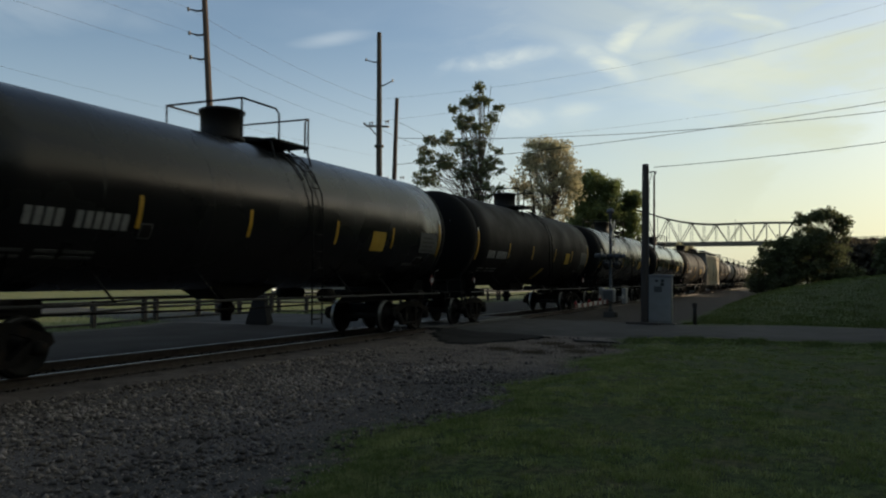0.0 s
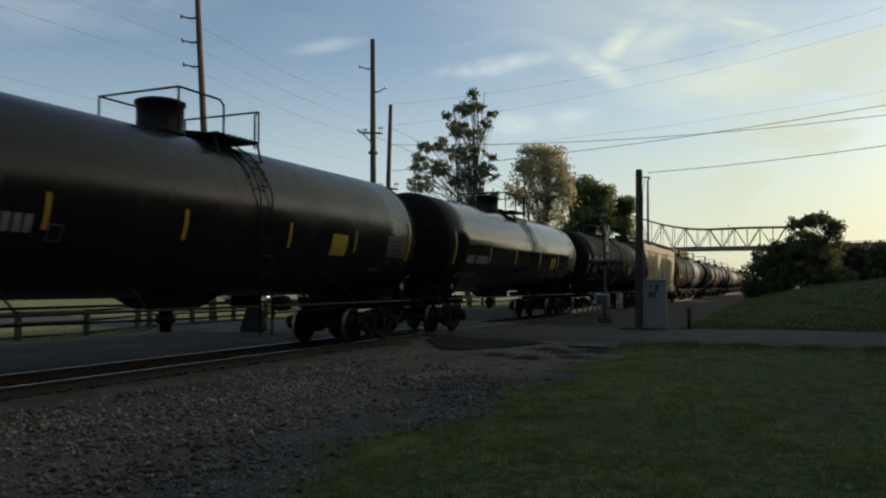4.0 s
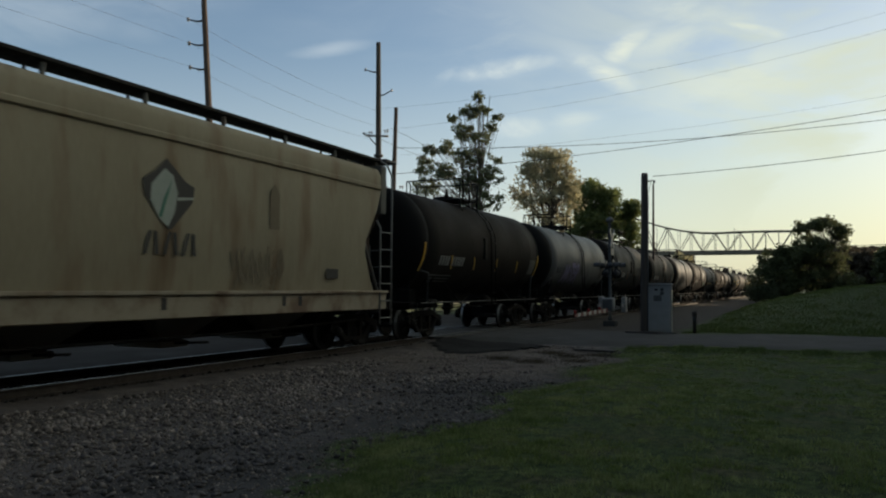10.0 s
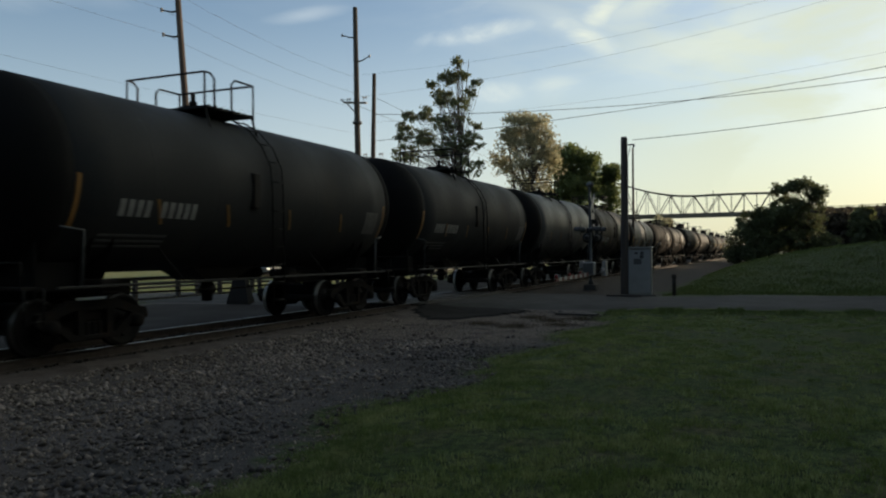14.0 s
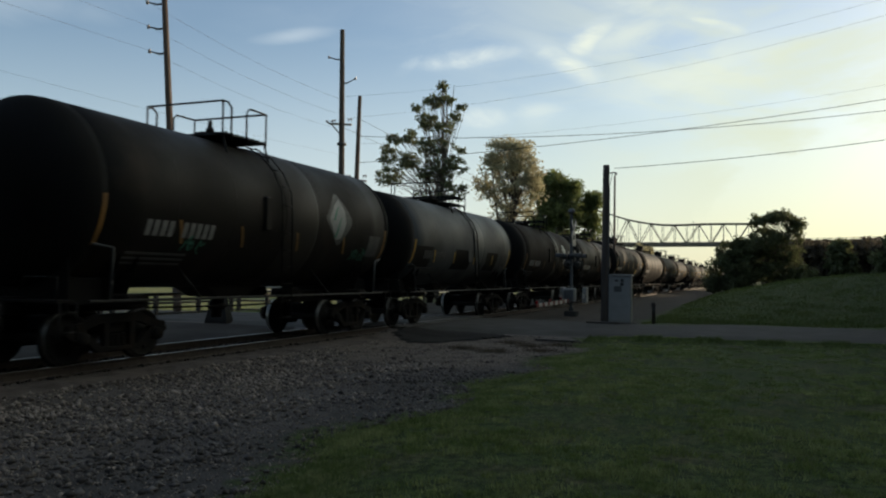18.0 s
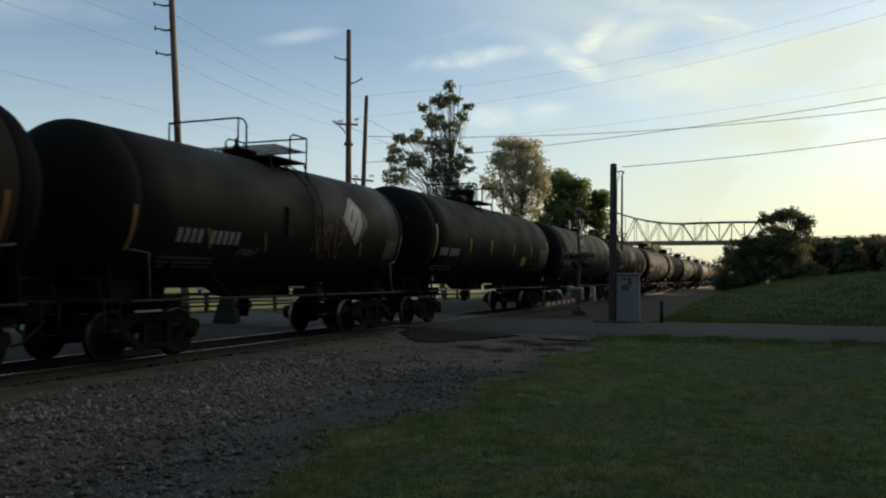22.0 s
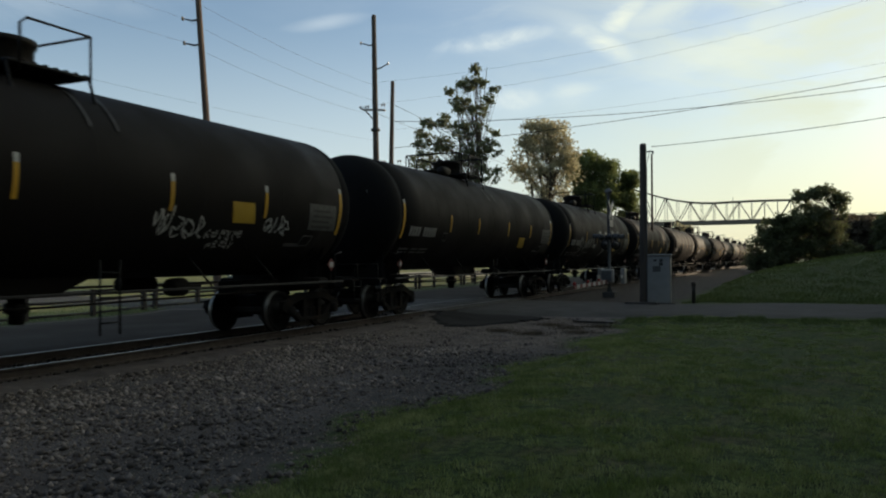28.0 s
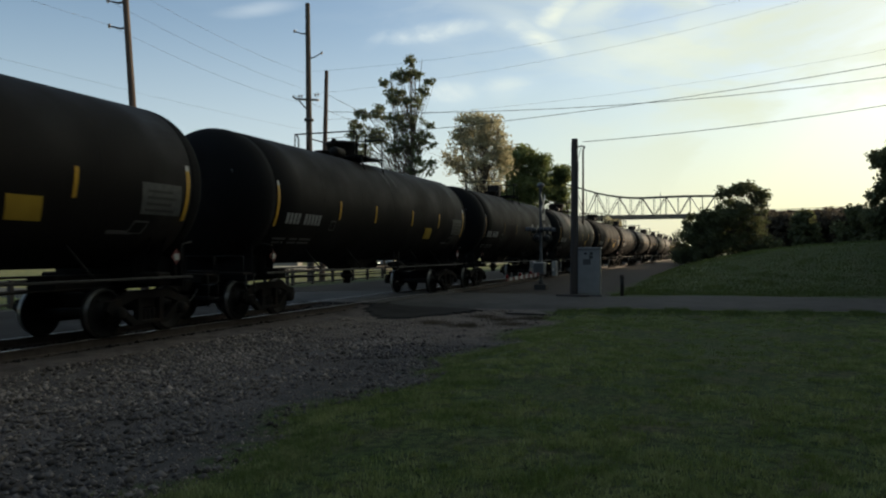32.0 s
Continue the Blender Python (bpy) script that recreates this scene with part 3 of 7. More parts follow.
M["blade_light"] = leaf_material("lighter_grass_tufts", (0.09, 0.13, 0.042), (0.32, 0.33, 0.17), (0.24, 0.31, 0.085), 2.1, 14, 0.22)
M["blade_dull"] = leaf_material("dull_rough_grass", (0.058, 0.09, 0.026), (0.122, 0.14, 0.052), (0.105, 0.14, 0.034), 0.7, 6, 0.25)
M["weed"] = leaf_material("rough_green_verge", (0.055, 0.09, 0.025), (0.11, 0.14, 0.05), (0.11, 0.16, 0.04), 2.0, 8, 0.3)
M["ground"] = ground_material()

# ---- mesh building ----


class Geo:
    """Collects vertices and faces of one part."""

    def __init__(self):
        self.v, self.f, self.smooth = [], [], []

    def add(self, verts, faces, smooth=False):
        o = len(self.v)
        self.v += [tuple(p) for p in verts]
        self.f += [tuple(o + i for i in q) for q in faces]
        self.smooth += [smooth] * len(faces)
        return self

    def box(self, x0, x1, y0, y1, z0, z1, c=0.0):
        """A box; c cuts its upright and top edges by a small bevel."""
        x0, x1, y0, y1, z0, z1 = min(x0, x1), max(x0, x1), min(y0, y1), max(y0, y1), min(z0, z1), max(z0, z1)
        if not c:
            v = [(x, y, z) for z in (z0, z1) for x, y in ((x0, y0), (x1, y0), (x1, y1), (x0, y1))]
            return self.add(v, [(3, 2, 1, 0), (4, 5, 6, 7), (0, 1, 5, 4), (1, 2, 6, 5), (2, 3, 7, 6), (3, 0, 4, 7)])
        rings = [(c, z0), (0, z0 + c), (0, z1 - c), (c, z1)]
        v, f = [], []
        for inset, z in rings:
            a0, a1, b0, b1 = x0 + inset, x1 - inset, y0 + inset, y1 - inset
            v += [(a0 + c, b0, z), (a1 - c, b0, z), (a1, b0 + c, z), (a1, b1 - c, z), (a1 - c, b1, z), (a0 + c, b1, z), (a0, b1 - c, z), (a0, b0 + c, z)]
        for k in range(3):
            f += [(8 * k + i, 8 * k + (i + 1) % 8, 8 * k + 8 + (i + 1) % 8, 8 * k + 8 + i) for i in range(8)]
        f += [tuple(range(7, -1, -1)), tuple(range(24, 32))]
        return self.add(v, f)

    def tube(self, points, r, n=6, r2=None, cap=True, smooth=True):
        """A round bar through the points, tapering from r to r2."""
        pts = [Vector(p) for p in points]
        v, f = [], []
        m = len(pts)
        side = None
        for k, p in enumerate(pts):
            d = (pts[min(k + 1, m - 1)] - pts[max(k - 1, 0)]).normalized()
            if side is None:
                side = d.orthogonal().normalized()
            side = (side - d * side.dot(d)).normalized()
            up = d.cross(side)
            rad = r if r2 is None else r + (r2 - r) * k / (m - 1)
            v += [p + side * (rad * math.cos(2 * math.pi * i / n)) + up * (rad * math.sin(2 * math.pi * i / n)) for i in range(n)]
        for k in range(m - 1):
            f += [(k * n + i, k * n + (i + 1) % n, k * n + n + (i + 1) % n, k * n + n + i) for i in range(n)]
        self.add(v, f, smooth)
        if cap:
            o = len(self.v) - len(v)
            self.f += [tuple(o + i for i in range(n - 1, -1, -1)), tuple(o + (m - 1) * n + i for i in range(n))]
            self.smooth += [False, False]
        return self

    def lathe(self, profile, n=24, axis="z", at=(0, 0, 0), smooth=True):
        """Turns (radius, height) pairs round an axis."""
        v, f = [], []
        for r, h in profile:
            for i in range(n):
                a = 2 * math.pi * i / n
                c, s = r * math.cos(a), r * math.sin(a)
                p = {"z": (c, s, h), "y": (s, h, c), "x": (h, c, s)}[axis]
                v.append((p[0] + at[0], p[1] + at[1], p[2] + at[2]))
        for k in range(len(profile) - 1):
            f += [(k * n + i, k * n + (i + 1) % n, k * n + n + (i + 1) % n, k * n + n + i) for i in range(n)]
        self.add(v, f, smooth)
        o = len(self.v) - len(v)
        for k, flip in ((0, True), (len(profile) - 1, False)):
            if profile[k][0] > 1e-4:
                ring = [o + k * n + i for i in range(n)]
                self.f.append(tuple(reversed(ring)) if flip else tuple(ring))
                self.smooth.append(False)
        return self

    def mesh(self, name, mat):
        me = bpy.data.meshes.new(name)
        me.from_pydata(self.v, [], self.f)
        me.polygons.foreach_set("use_smooth", self.smooth)
        me.materials.append(mat)
        me.update()
        return me


def part(name, geo, mat, parent=None, label="", at=None):
    """Links a Geo as one mesh object, under a thing or a part."""
    ob = new(name, geo.mesh(name, mat))
    if parent is not None:
        ob.parent = parent
    if at is not None:
        ob.matrix_basis = at if isinstance(at, Matrix) else Matrix.Translation(at)
    if label:
        ob["label"] = label
    return ob


def thing(name, label, category, group="", at=None, kind=""):
    ob = new(name)
    ob.empty_display_size = 0.2
    if at is not None:
        ob.matrix_basis = at if isinstance(at, Matrix) else Matrix.Translation(at)
    return tagged(ob, label, category, group, kind)

# ---- ground, road and track ----
ROAD0, ROAD1 = 23.2, 31.0


def ease(t):
    t = np.clip(t, 0, 1)
    return t * t * (3 - 2 * t)


def terrain(x, y):
    """Height of the ground: flat by the track, a low ridge of ballast, a grassy levee behind the road."""
    x, y = np.asarray(x, float), np.asarray(y, float)
    z = np.full(np.broadcast(x, y).shape, -0.27)
    d = np.abs(x - TRACK)
    z = z + 0.1 * (1 - ease((d - 1.35) / 1.3))
    z = z + 0.07 * ease((x + 4.4) / 1.2)
    rise = np.clip((x + 5.2) / 17.5, 0, 1)
    levee = rise * (2 - rise) * 2.5 * ease((y - 31.5) / 32) * (1 - 0.6 * ease((y - 85) / 80))
    road = ease((y - 21.5) / 1.7) * (1 - ease((y - 31) / 1.5)) * (1 - ease((x - 3) / 10))
    return z + levee + road * 0.1 + 0.02 * np.sin(x * 1.3 + 0.7 * y) * np.sin(y * 0.9) * ease((x + 4) / 2)


def grid_axis(parts):
    out = []
    for a, b, s in parts:
        out += list(np.arange(a, b, s))
    return np.array(out + [parts[-1][1]])


def build_ground():
    xs = grid_axis([(-3000, -400, 260), (-400, -60, 34), (-60, -20, 4), (-20, -15, 0.7), (-15, 14, 0.35), (14, 60, 3), (60, 400, 34), (400, 3000, 260)])
    ys = grid_axis([(-3000, -300, 270), (-300, -20, 28), (-20, 0, 2), (0, 36, 0.4), (36, 130, 1.5), (130, 400, 18), (400, 3000, 200), (3000, 4500, 500)])
    X, Y = np.meshgrid(xs, ys)
    Z = terrain(X, Y)
    n, m = len(xs), len(ys)
    me = bpy.data.meshes.new("ground")
    idx = np.arange(n * m).reshape(m, n)
    quads = np.stack([idx[:-1, :-1], idx[:-1, 1:], idx[1:, 1:], idx[1:, :-1]], -1).reshape(-1, 4)
    me.from_pydata(np.stack([X, Y, Z], -1).reshape(-1, 3).tolist(), [], quads.tolist())
    me.polygons.foreach_set("use_smooth", [True] * len(me.polygons))
    me.materials.append(M["ground"])
    tagged(new("ground", me), "mown lawn, gravel and fields on one sheet", "ground", kind="structure")


build_ground()


def strip(name, xs, ys, height, mat, label, category, thick=0.12, kind="structure"):
    """A slab that follows a height function over a grid."""
    g = Geo()
    n, m = len(xs), len(ys)
    g.add([(x, y, height(x, y)) for y in ys for x in xs], [(j * n + i, j * n + i + 1, j * n + n + i + 1, j * n + n + i) for j in range(m - 1) for i in range(n - 1)], True)
    rim = [(i, 0) for i in range(n)] + [(n - 1, j) for j in range(1, m)] + [(i, m - 1) for i in range(n - 2, -1, -1)] + [(0, j) for j in range(m - 2, 0, -1)]
    v = [(xs[i], ys[j], height(xs[i], ys[j])) for i, j in rim]
    k = len(v)
    g.add(v + [(a, b, c - thick) for a, b, c in v], [(i, k + i, k + (i + 1) % k, (i + 1) % k) for i in range(k)])
    return tagged(new(name, g.mesh(name, mat)), label, category, kind=kind)


def road_height(x, y):
    to_track = min(1.0, max(0.0, (abs(x - TRACK) - 1.8) / 6))
    crown = 0.04 * (1 - ((y - (ROAD0 + ROAD1) / 2) / 3.9) ** 2)
    return -0.03 - 0.1 * to_track + crown * to_track


def road_edge(x, side):
    return 0.25 * math.sin(x * 0.9 + side) + 0.12 * math.sin(x * 2.3 + 2 * side)


def build_road():
    for x0, x1 in ((TRACK + 0.85, 60.0), (-70.0, TRACK - 0.85)):
        xs = [x0 + (x1 - x0) * (i / 60) for i in range(61)]
        g = Geo()
        rows = 11
        v = []
        for i, x in enumerate(xs):
            a, b = ROAD0 + road_edge(x, 0) + max(0, x + 1) * 0.1, ROAD1 + road_edge(x, 2) + max(0, x + 3) * 0.22
            for j in range(rows):
                y = a + (b - a) * j / (rows - 1)
                v.append((x, y, max(road_height(x, y), float(terrain(x, y)) + 0.03) - (0.12 if j in (0, rows - 1) else 0)))
        f = [(i * rows + j, i * rows + rows + j, i * rows + rows + j + 1, i * rows + j + 1) for i in range(60) for j in range(rows - 1)]
        if x1 < x0:
            f = [tuple(reversed(q)) for q in f]
        g.add(v, f, True)
        tagged(new("road", g.mesh("road", M["asphalt"])), "worn grey asphalt road over the level crossing", "road", kind="structure")
    # planks of the crossing between and beside the rails
    deck = thing("crossing_deck", "dark timber deck of the level crossing between the rails", "level crossing", kind="structure")
    for x0, x1 in ((-0.66, -0.24), (-0.2, 0.22), (0.26, 0.66), (-1.36, -0.8), (0.8, 1.36)):
        for k in range(4):
            y0 = ROAD0 - 0.3 + k * 2.1
            part("plank", Geo().box(TRACK + x0, TRACK + x1, y0, y0 + 2.06, -0.19, -0.012, 0.012), M["dark_wood"], deck)


build_road()


def build_street():
    """The side street that runs along the far side of the track."""
    xs = [-21.4, -21.2, -20.2, -18.5, -16.8, -15.2, -14.3, -14.1]
    for y0, y1 in ((-40.0, ROAD0 - 0.4), (ROAD1 + 0.4, 150.0)):
        ys = [y0 + (y1 - y0) * k / 40 for k in range(41)]
        strip("street", xs, ys, lambda x, y: float(terrain(x, y)) + (0.03 + 0.03 * (1 - ((x + 17.7) / 3.6) ** 2) if -21.3 < x < -14.2 else -0.03), M["street"], "smooth grey street along the far side of the track", "street")


build_street()


def build_track():
    for side in (-1, 1):
        x = TRACK + side * 0.755
        rail = thing("rail", "worn steel rail with a bright head on timber sleepers", "rail", "rails of the track", kind="structure")
        foot = [(-0.07, -0.172), (0.07, -0.172), (0.07, -0.16), (0.012, -0.14), (0.012, -0.045), (0.036, -0.035), (0.036, -0.008), (-0.036, -0.008), (-0.036, -0.035), (-0.012, -0.045), (-0.012, -0.14), (-0.07, -0.16)]
        n = len(foot)
        for name, mat, prof in (("rail_web", M["rail"], foot), ("rail_head", M["railhead"], [(-0.034, -0.012), (0.034, -0.012), (0.034, -0.004), (0.026, 0.0), (-0.026, 0.0), (-0.034, -0.004)])):
            ys = [-60, 0, 40, 120, 700]
            k = len(prof)
            v = [(x + a, y, b) for y in ys for a, b in prof]
            f = [(j * k + i, j * k + (i + 1) % k, j * k + k + (i + 1) % k, j * k + k + i) for j in range(len(ys) - 1) for i in range(k)]
            f = [tuple(reversed(q)) for q in f]
            part(name, Geo().add(v, f), mat, rail, "bright worn running surface" if name == "rail_head" else "")
    bed = thing("track_sleepers", "weathered dark timber sleepers under the rails", "sleepers", kind="structure")
    tie = Geo().box(-1.3, 1.3, -0.115, 0.115, -0.33, -0.172, 0.012).mesh("sleeper", M["tie"])
    rng = random.Random(4)
    for k in range(90):
        y = 2 + k * 0.53
        if ROAD0 - 0.6 < y < ROAD1 + 0.6:
            continue
        ob = new("sleeper", tie)
        ob.parent = bed
        ob.matrix_basis = pose(TRACK + rng.uniform(-0.06, 0.06), y + rng.uniform(-0.03, 0.03), rng.uniform(-0.012, 0.0), 0, 0, rng.uniform(-1, 1))
    far = Geo()
    for k in range(400):
        y = 2 + 90 * 0.53 + k * 0.53
        far.box(TRACK - 1.3, TRACK + 1.3, y - 0.11, y + 0.11, -0.33, -0.175)
    part("far_sleepers", far, M["tie"], bed)["kind"] = "stuff"
    plates = Geo()
    for k in range(90):
        y = 2 + k * 0.53
        if ROAD0 - 0.6 < y < ROAD1 + 0.6:
            continue
        for side in (-1, 1):
            x = TRACK + side * 0.755
            plates.box(x - 0.16, x + 0.16, y - 0.09, y + 0.09, -0.175, -0.162)
            plates.box(x + 0.075, x + 0.1, y - 0.05, y - 0.03, -0.165, -0.14).box(x - 0.1, x - 0.075, y + 0.03, y + 0.05, -0.165, -0.14)
    part("tie_plates", plates, M["rail"], bed)["kind"] = "stuff"


build_track()

# ---- the train ----
RADIUS, AXIS = 1.65, 2.935


def tank_half(length):
    """Half the length of the shell between its two end seams."""
    return length / 2 - (1.3 if length < 15 else 1.485 if length > 18 else 1.585)


def on_tank(y, arc, lift=0.006, r=RADIUS, axis=AXIS, side=1):
    """A point of the tank's side: y along it, arc metres up round the shell from its widest line."""
    a = arc / r
    return (side * (r + lift) * math.cos(a), y, axis + (r + lift) * math.sin(a))


def shell_patch(y0, y1, a0, a1, lean=0.0, lift=0.006, n=6, r=RADIUS, axis=AXIS):
    """A thin plate on the tank's side; lean shifts its top along the tank."""
    g = Geo()
    v = []
    for k in range(n + 1):
        a = a0 + (a1 - a0) * k / n
        s = lean * k / n
        for y in (y0 + s, y1 + s):
            v += [on_tank(y, a, lift, r, axis), on_tank(y, a, lift - 0.012, r, axis)]
    f = []
    for k in range(n):
        o = 4 * k
        f += [(o, o + 2, o + 6, o + 4), (o, o + 4, o + 5, o + 1), (o + 2, o + 3, o + 7, o + 6)]
    f += [(0, 1, 3, 2), (4 * n, 4 * n + 2, 4 * n + 3, 4 * n + 1)]
    return g.add(v, f)


def shell_outline(points, y0, arc0, size, lift=0.008, r=RADIUS, axis=AXIS):
    """A filled flat figure (u, w in units of size) laid on the tank's side, cut into level bands."""
    bm = bmesh.new()
    vs = [bm.verts.new((u * size, 0, w * size)) for u, w in points]
    bm.faces.new(vs)
    return bend(bm, y0, arc0, lift, r, axis)


def bend(bm, y0, arc0, lift, r=RADIUS, axis=AXIS):
    zs = [v.co.z for v in bm.verts]
    lo, hi = min(zs), max(zs)
    k = max(1, int((hi - lo) / 0.12))
    bmesh.ops.triangulate(bm, faces=bm.faces[:])
    for i in range(1, k):
        z = lo + (hi - lo) * i / k
        bmesh.ops.bisect_plane(bm, geom=bm.verts[:] + bm.edges[:] + bm.faces[:], plane_co=(0, 0, z), plane_no=(0, 0, 1))
    g = Geo()
    bm.verts.index_update()
    g.add([on_tank(y0 + v.co.x, arc0 + v.co.z, lift, r, axis) for v in bm.verts], [tuple(v.index for v in f.verts) for f in bm.faces])
    bm.free()
    return g


def letters(text, size, shear=0.0, fat=0.0):
    """Built-in letters as a flat bmesh in the x-z plane."""
    cu = bpy.data.curves.new("letters", "FONT")
    cu.body, cu.size, cu.shear, cu.offset, cu.align_x, cu.resolution_u = text, size, shear, fat, "CENTER", 3
    ob = bpy.data.objects.new("letters", cu)
    scene.collection.objects.link(ob)
    me = ob.evaluated_get(bpy.context.evaluated_depsgraph_get()).to_mesh()
    bm = bmesh.new()
    bm.from_mesh(me)
    for v in bm.verts:
        v.co = (v.co.x, 0, v.co.y)
    bpy.data.objects.remove(ob)
    bpy.data.curves.remove(cu)
    return bm


def tank_shell(half):
    """The long round shell between the two weld seams."""
    return Geo().lathe([(RADIUS, -half + 2 * half * k / 12) for k in range(13)], 56, "y", (0, 0, AXIS))


def tank_head(half, way, head=0.78):
    """A domed end with a tight knuckle; the front one is painted with a short skirt of the shell."""
    skirt = 0.2 if way < 0 else 0.1
    prof = []
    for k in range(15):
        a = math.pi / 2 * k / 14
        prof.append((RADIUS * math.sin(a) ** 0.8, way * (half + skirt + head * math.cos(a) ** 0.85)))
    prof.append((RADIUS, way * half))
    return Geo().lathe(prof if way < 0 else prof[::-1], 56, "y", (0, 0, AXIS))


def rail_loop(points, r=0.021):
    return Geo().tube(points, r, 6)


def truck_parts(car, y):
    """A two-axle truck: bolster, two cast side frames with springs, two wheelsets."""
    g = Geo().box(-1.05, 1.05, -0.2, 0.2, 0.5, 0.78, 0.03).box(-0.3, 0.3, -0.3, 0.3, 0.78, 0.86, 0.02)
    truck = part("truck", g, M["iron"], car, at=(0, y, 0))
    for s in (-1, 1):
        x0, x1 = s * 1.0, s * 1.13
        f = Geo()
        top = [(-1.18, 0.52), (-1.12, 0.68), (-0.85, 0.72), (-0.5, 0.86), (0.5, 0.86), (0.85, 0.72), (1.12, 0.68), (1.18, 0.52)]
        low = [(-1.0, 0.4), (-0.95, 0.56), (-0.78, 0.6), (-0.45, 0.7), (0.45, 0.7), (0.78, 0.6), (0.95, 0.56), (1.0, 0.4)]
        m = len(top)
        v = [(x, a, b) for x in (x0, x1) for a, b in top + low]
        q = []
        for i in range(m - 1):
            q += [(2 * m + i, 2 * m + i + 1, 3 * m + i + 1, 3 * m + i), (i + 1, i, m + i, m + i + 1), (i, i + 1, 2 * m + i + 1, 2 * m + i), (m + i + 1, m + i, 3 * m + i, 3 * m + i + 1)]
        q += [(0, 2 * m, 3 * m, m), (m - 1, 2 * m - 1, 4 * m - 1, 3 * m - 1)]
        f.add(v, q)
        for d in (-1, 1):
            f.box(x0, x1, d * 0.24, d * 0.36, 0.28, 0.74)
            v = [(x, d * a, b) for x in (x0, x1) for a, b in ((0.24, 0.2), (0.5, 0.2), (0.92, 0.52), (0.8, 0.6), (0.42, 0.3), (0.24, 0.3))]
            f.add(v, [(0, 1, 2, 3, 4, 5), (11, 10, 9, 8, 7, 6)] + [(i, (i + 1) % 6, 6 + (i + 1) % 6, 6 + i) for i in range(6)])
        f.box(x0, x1, -0.5, 0.5, 0.2, 0.29, 0.02)
        part("side_frame", f, M["iron"], truck)
        for k in (-1, 0, 1):
            prof = [(0.045, 0.29)]
            for q in range(4):
                prof += [(0.06, 0.305 + q * 0.055), (0.06, 0.32 + q * 0.055), (0.045, 0.34 + q * 0.055)]
            part("spring", Geo().lathe(prof, 8, "z", (s * 1.05, k * 0.13, 0)), M["iron"], truck)
        for d in (-0.89, 0.89):
            part("bearing_adapter", Geo().lathe([(0.0, 0), (0.05, 0.0), (0.11, -0.02 * s), (0.12, -0.1 * s), (0.12, -0.2 * s)], 12, "x", (s * 1.24, d, 0.457)), M["iron"], truck)
    w = Geo().lathe([(0.07, -1.15), (0.07, -0.8), (0.09, -0.72), (0.09, 0.72), (0.07, 0.8), (0.07, 1.15)], 12, "x")
    for s in (-1, 1):
        w.lathe([(0.1, s * 0.7), (0.12, s * 0.7), (0.36, s * 0.73), (0.41, s * 0.7), (0.485, s * 0.69), (0.485, s * 0.715), (0.457, s * 0.735), (0.45, s * 0.83), (0.4, s * 0.835), (0.36, s * 0.775), (0.14, s * 0.78), (0.12, s * 0.84), (0.07, s * 0.84)], 32, "x")
    # small cast marks that let the turning be seen
    for s in (-1, 1):
        for k in range(3):
            a = 2 * math.pi * k / 3
            w.lathe([(0.0, s * 0.8), (0.035, s * 0.8), (0.035, s * 0.77)], 8, "x", (0, 0.27 * math.cos(a), 0.27 * math.sin(a)))
    me = w.mesh("wheelset", M["wheel"])
    me.materials.append(M["tread"])
    for face in me.polygons:
        if all(0.44 < math.hypot(me.vertices[i].co.y, me.vertices[i].co.z) < 0.462 for i in face.vertices):
            face.material_index = 1
    for d in (-0.89, 0.89):
        ob = new("wheelset", me)
        ob.parent = truck
        ob.matrix_basis = Matrix.Translation((0, d, 0.457))
        WHEELS.append(ob)
    return truck


WHEELS = []


def coupler_parts(car, y, way):
    g = Geo().box(-0.09, 0.09, y, y + way * 0.55, 0.75, 0.92, 0.02)
    k = y + way * 0.5
    g.box(-0.2, 0.16, k, k + way * 0.16, 0.7, 0.97, 0.03).box(0.08, 0.2, k + way * 0.1, k + way * 0.33, 0.7, 0.97, 0.03).box(-0.2, -0.12, k + way * 0.1, k + way * 0.24, 0.72, 0.95, 0.02)
    part("coupler", g, M["iron"], car)
    part("air_hose", Geo().tube([(0.3, y + way * 0.1, 0.75), (0.34, y + way * 0.3, 0.6), (0.3, y + way * 0.5, 0.42), (0.2, y + way * 0.68, 0.36)], 0.025, 6), M["rubber"], car)


def ladder_geo(x, y0, y1, z0, z1, rungs, r=0.016):
    g = Geo().tube([(x, y0, z0), (x, y0, z1)], r, 6).tube([(x, y1, z0), (x, y1, z1)], r, 6)
    for k in range(rungs):
        z = z0 + (z1 - z0) * (k + 0.5) / rungs
        g.tube([(x, y0, z), (x, y1, z)], r * 0.8, 5)
    return g


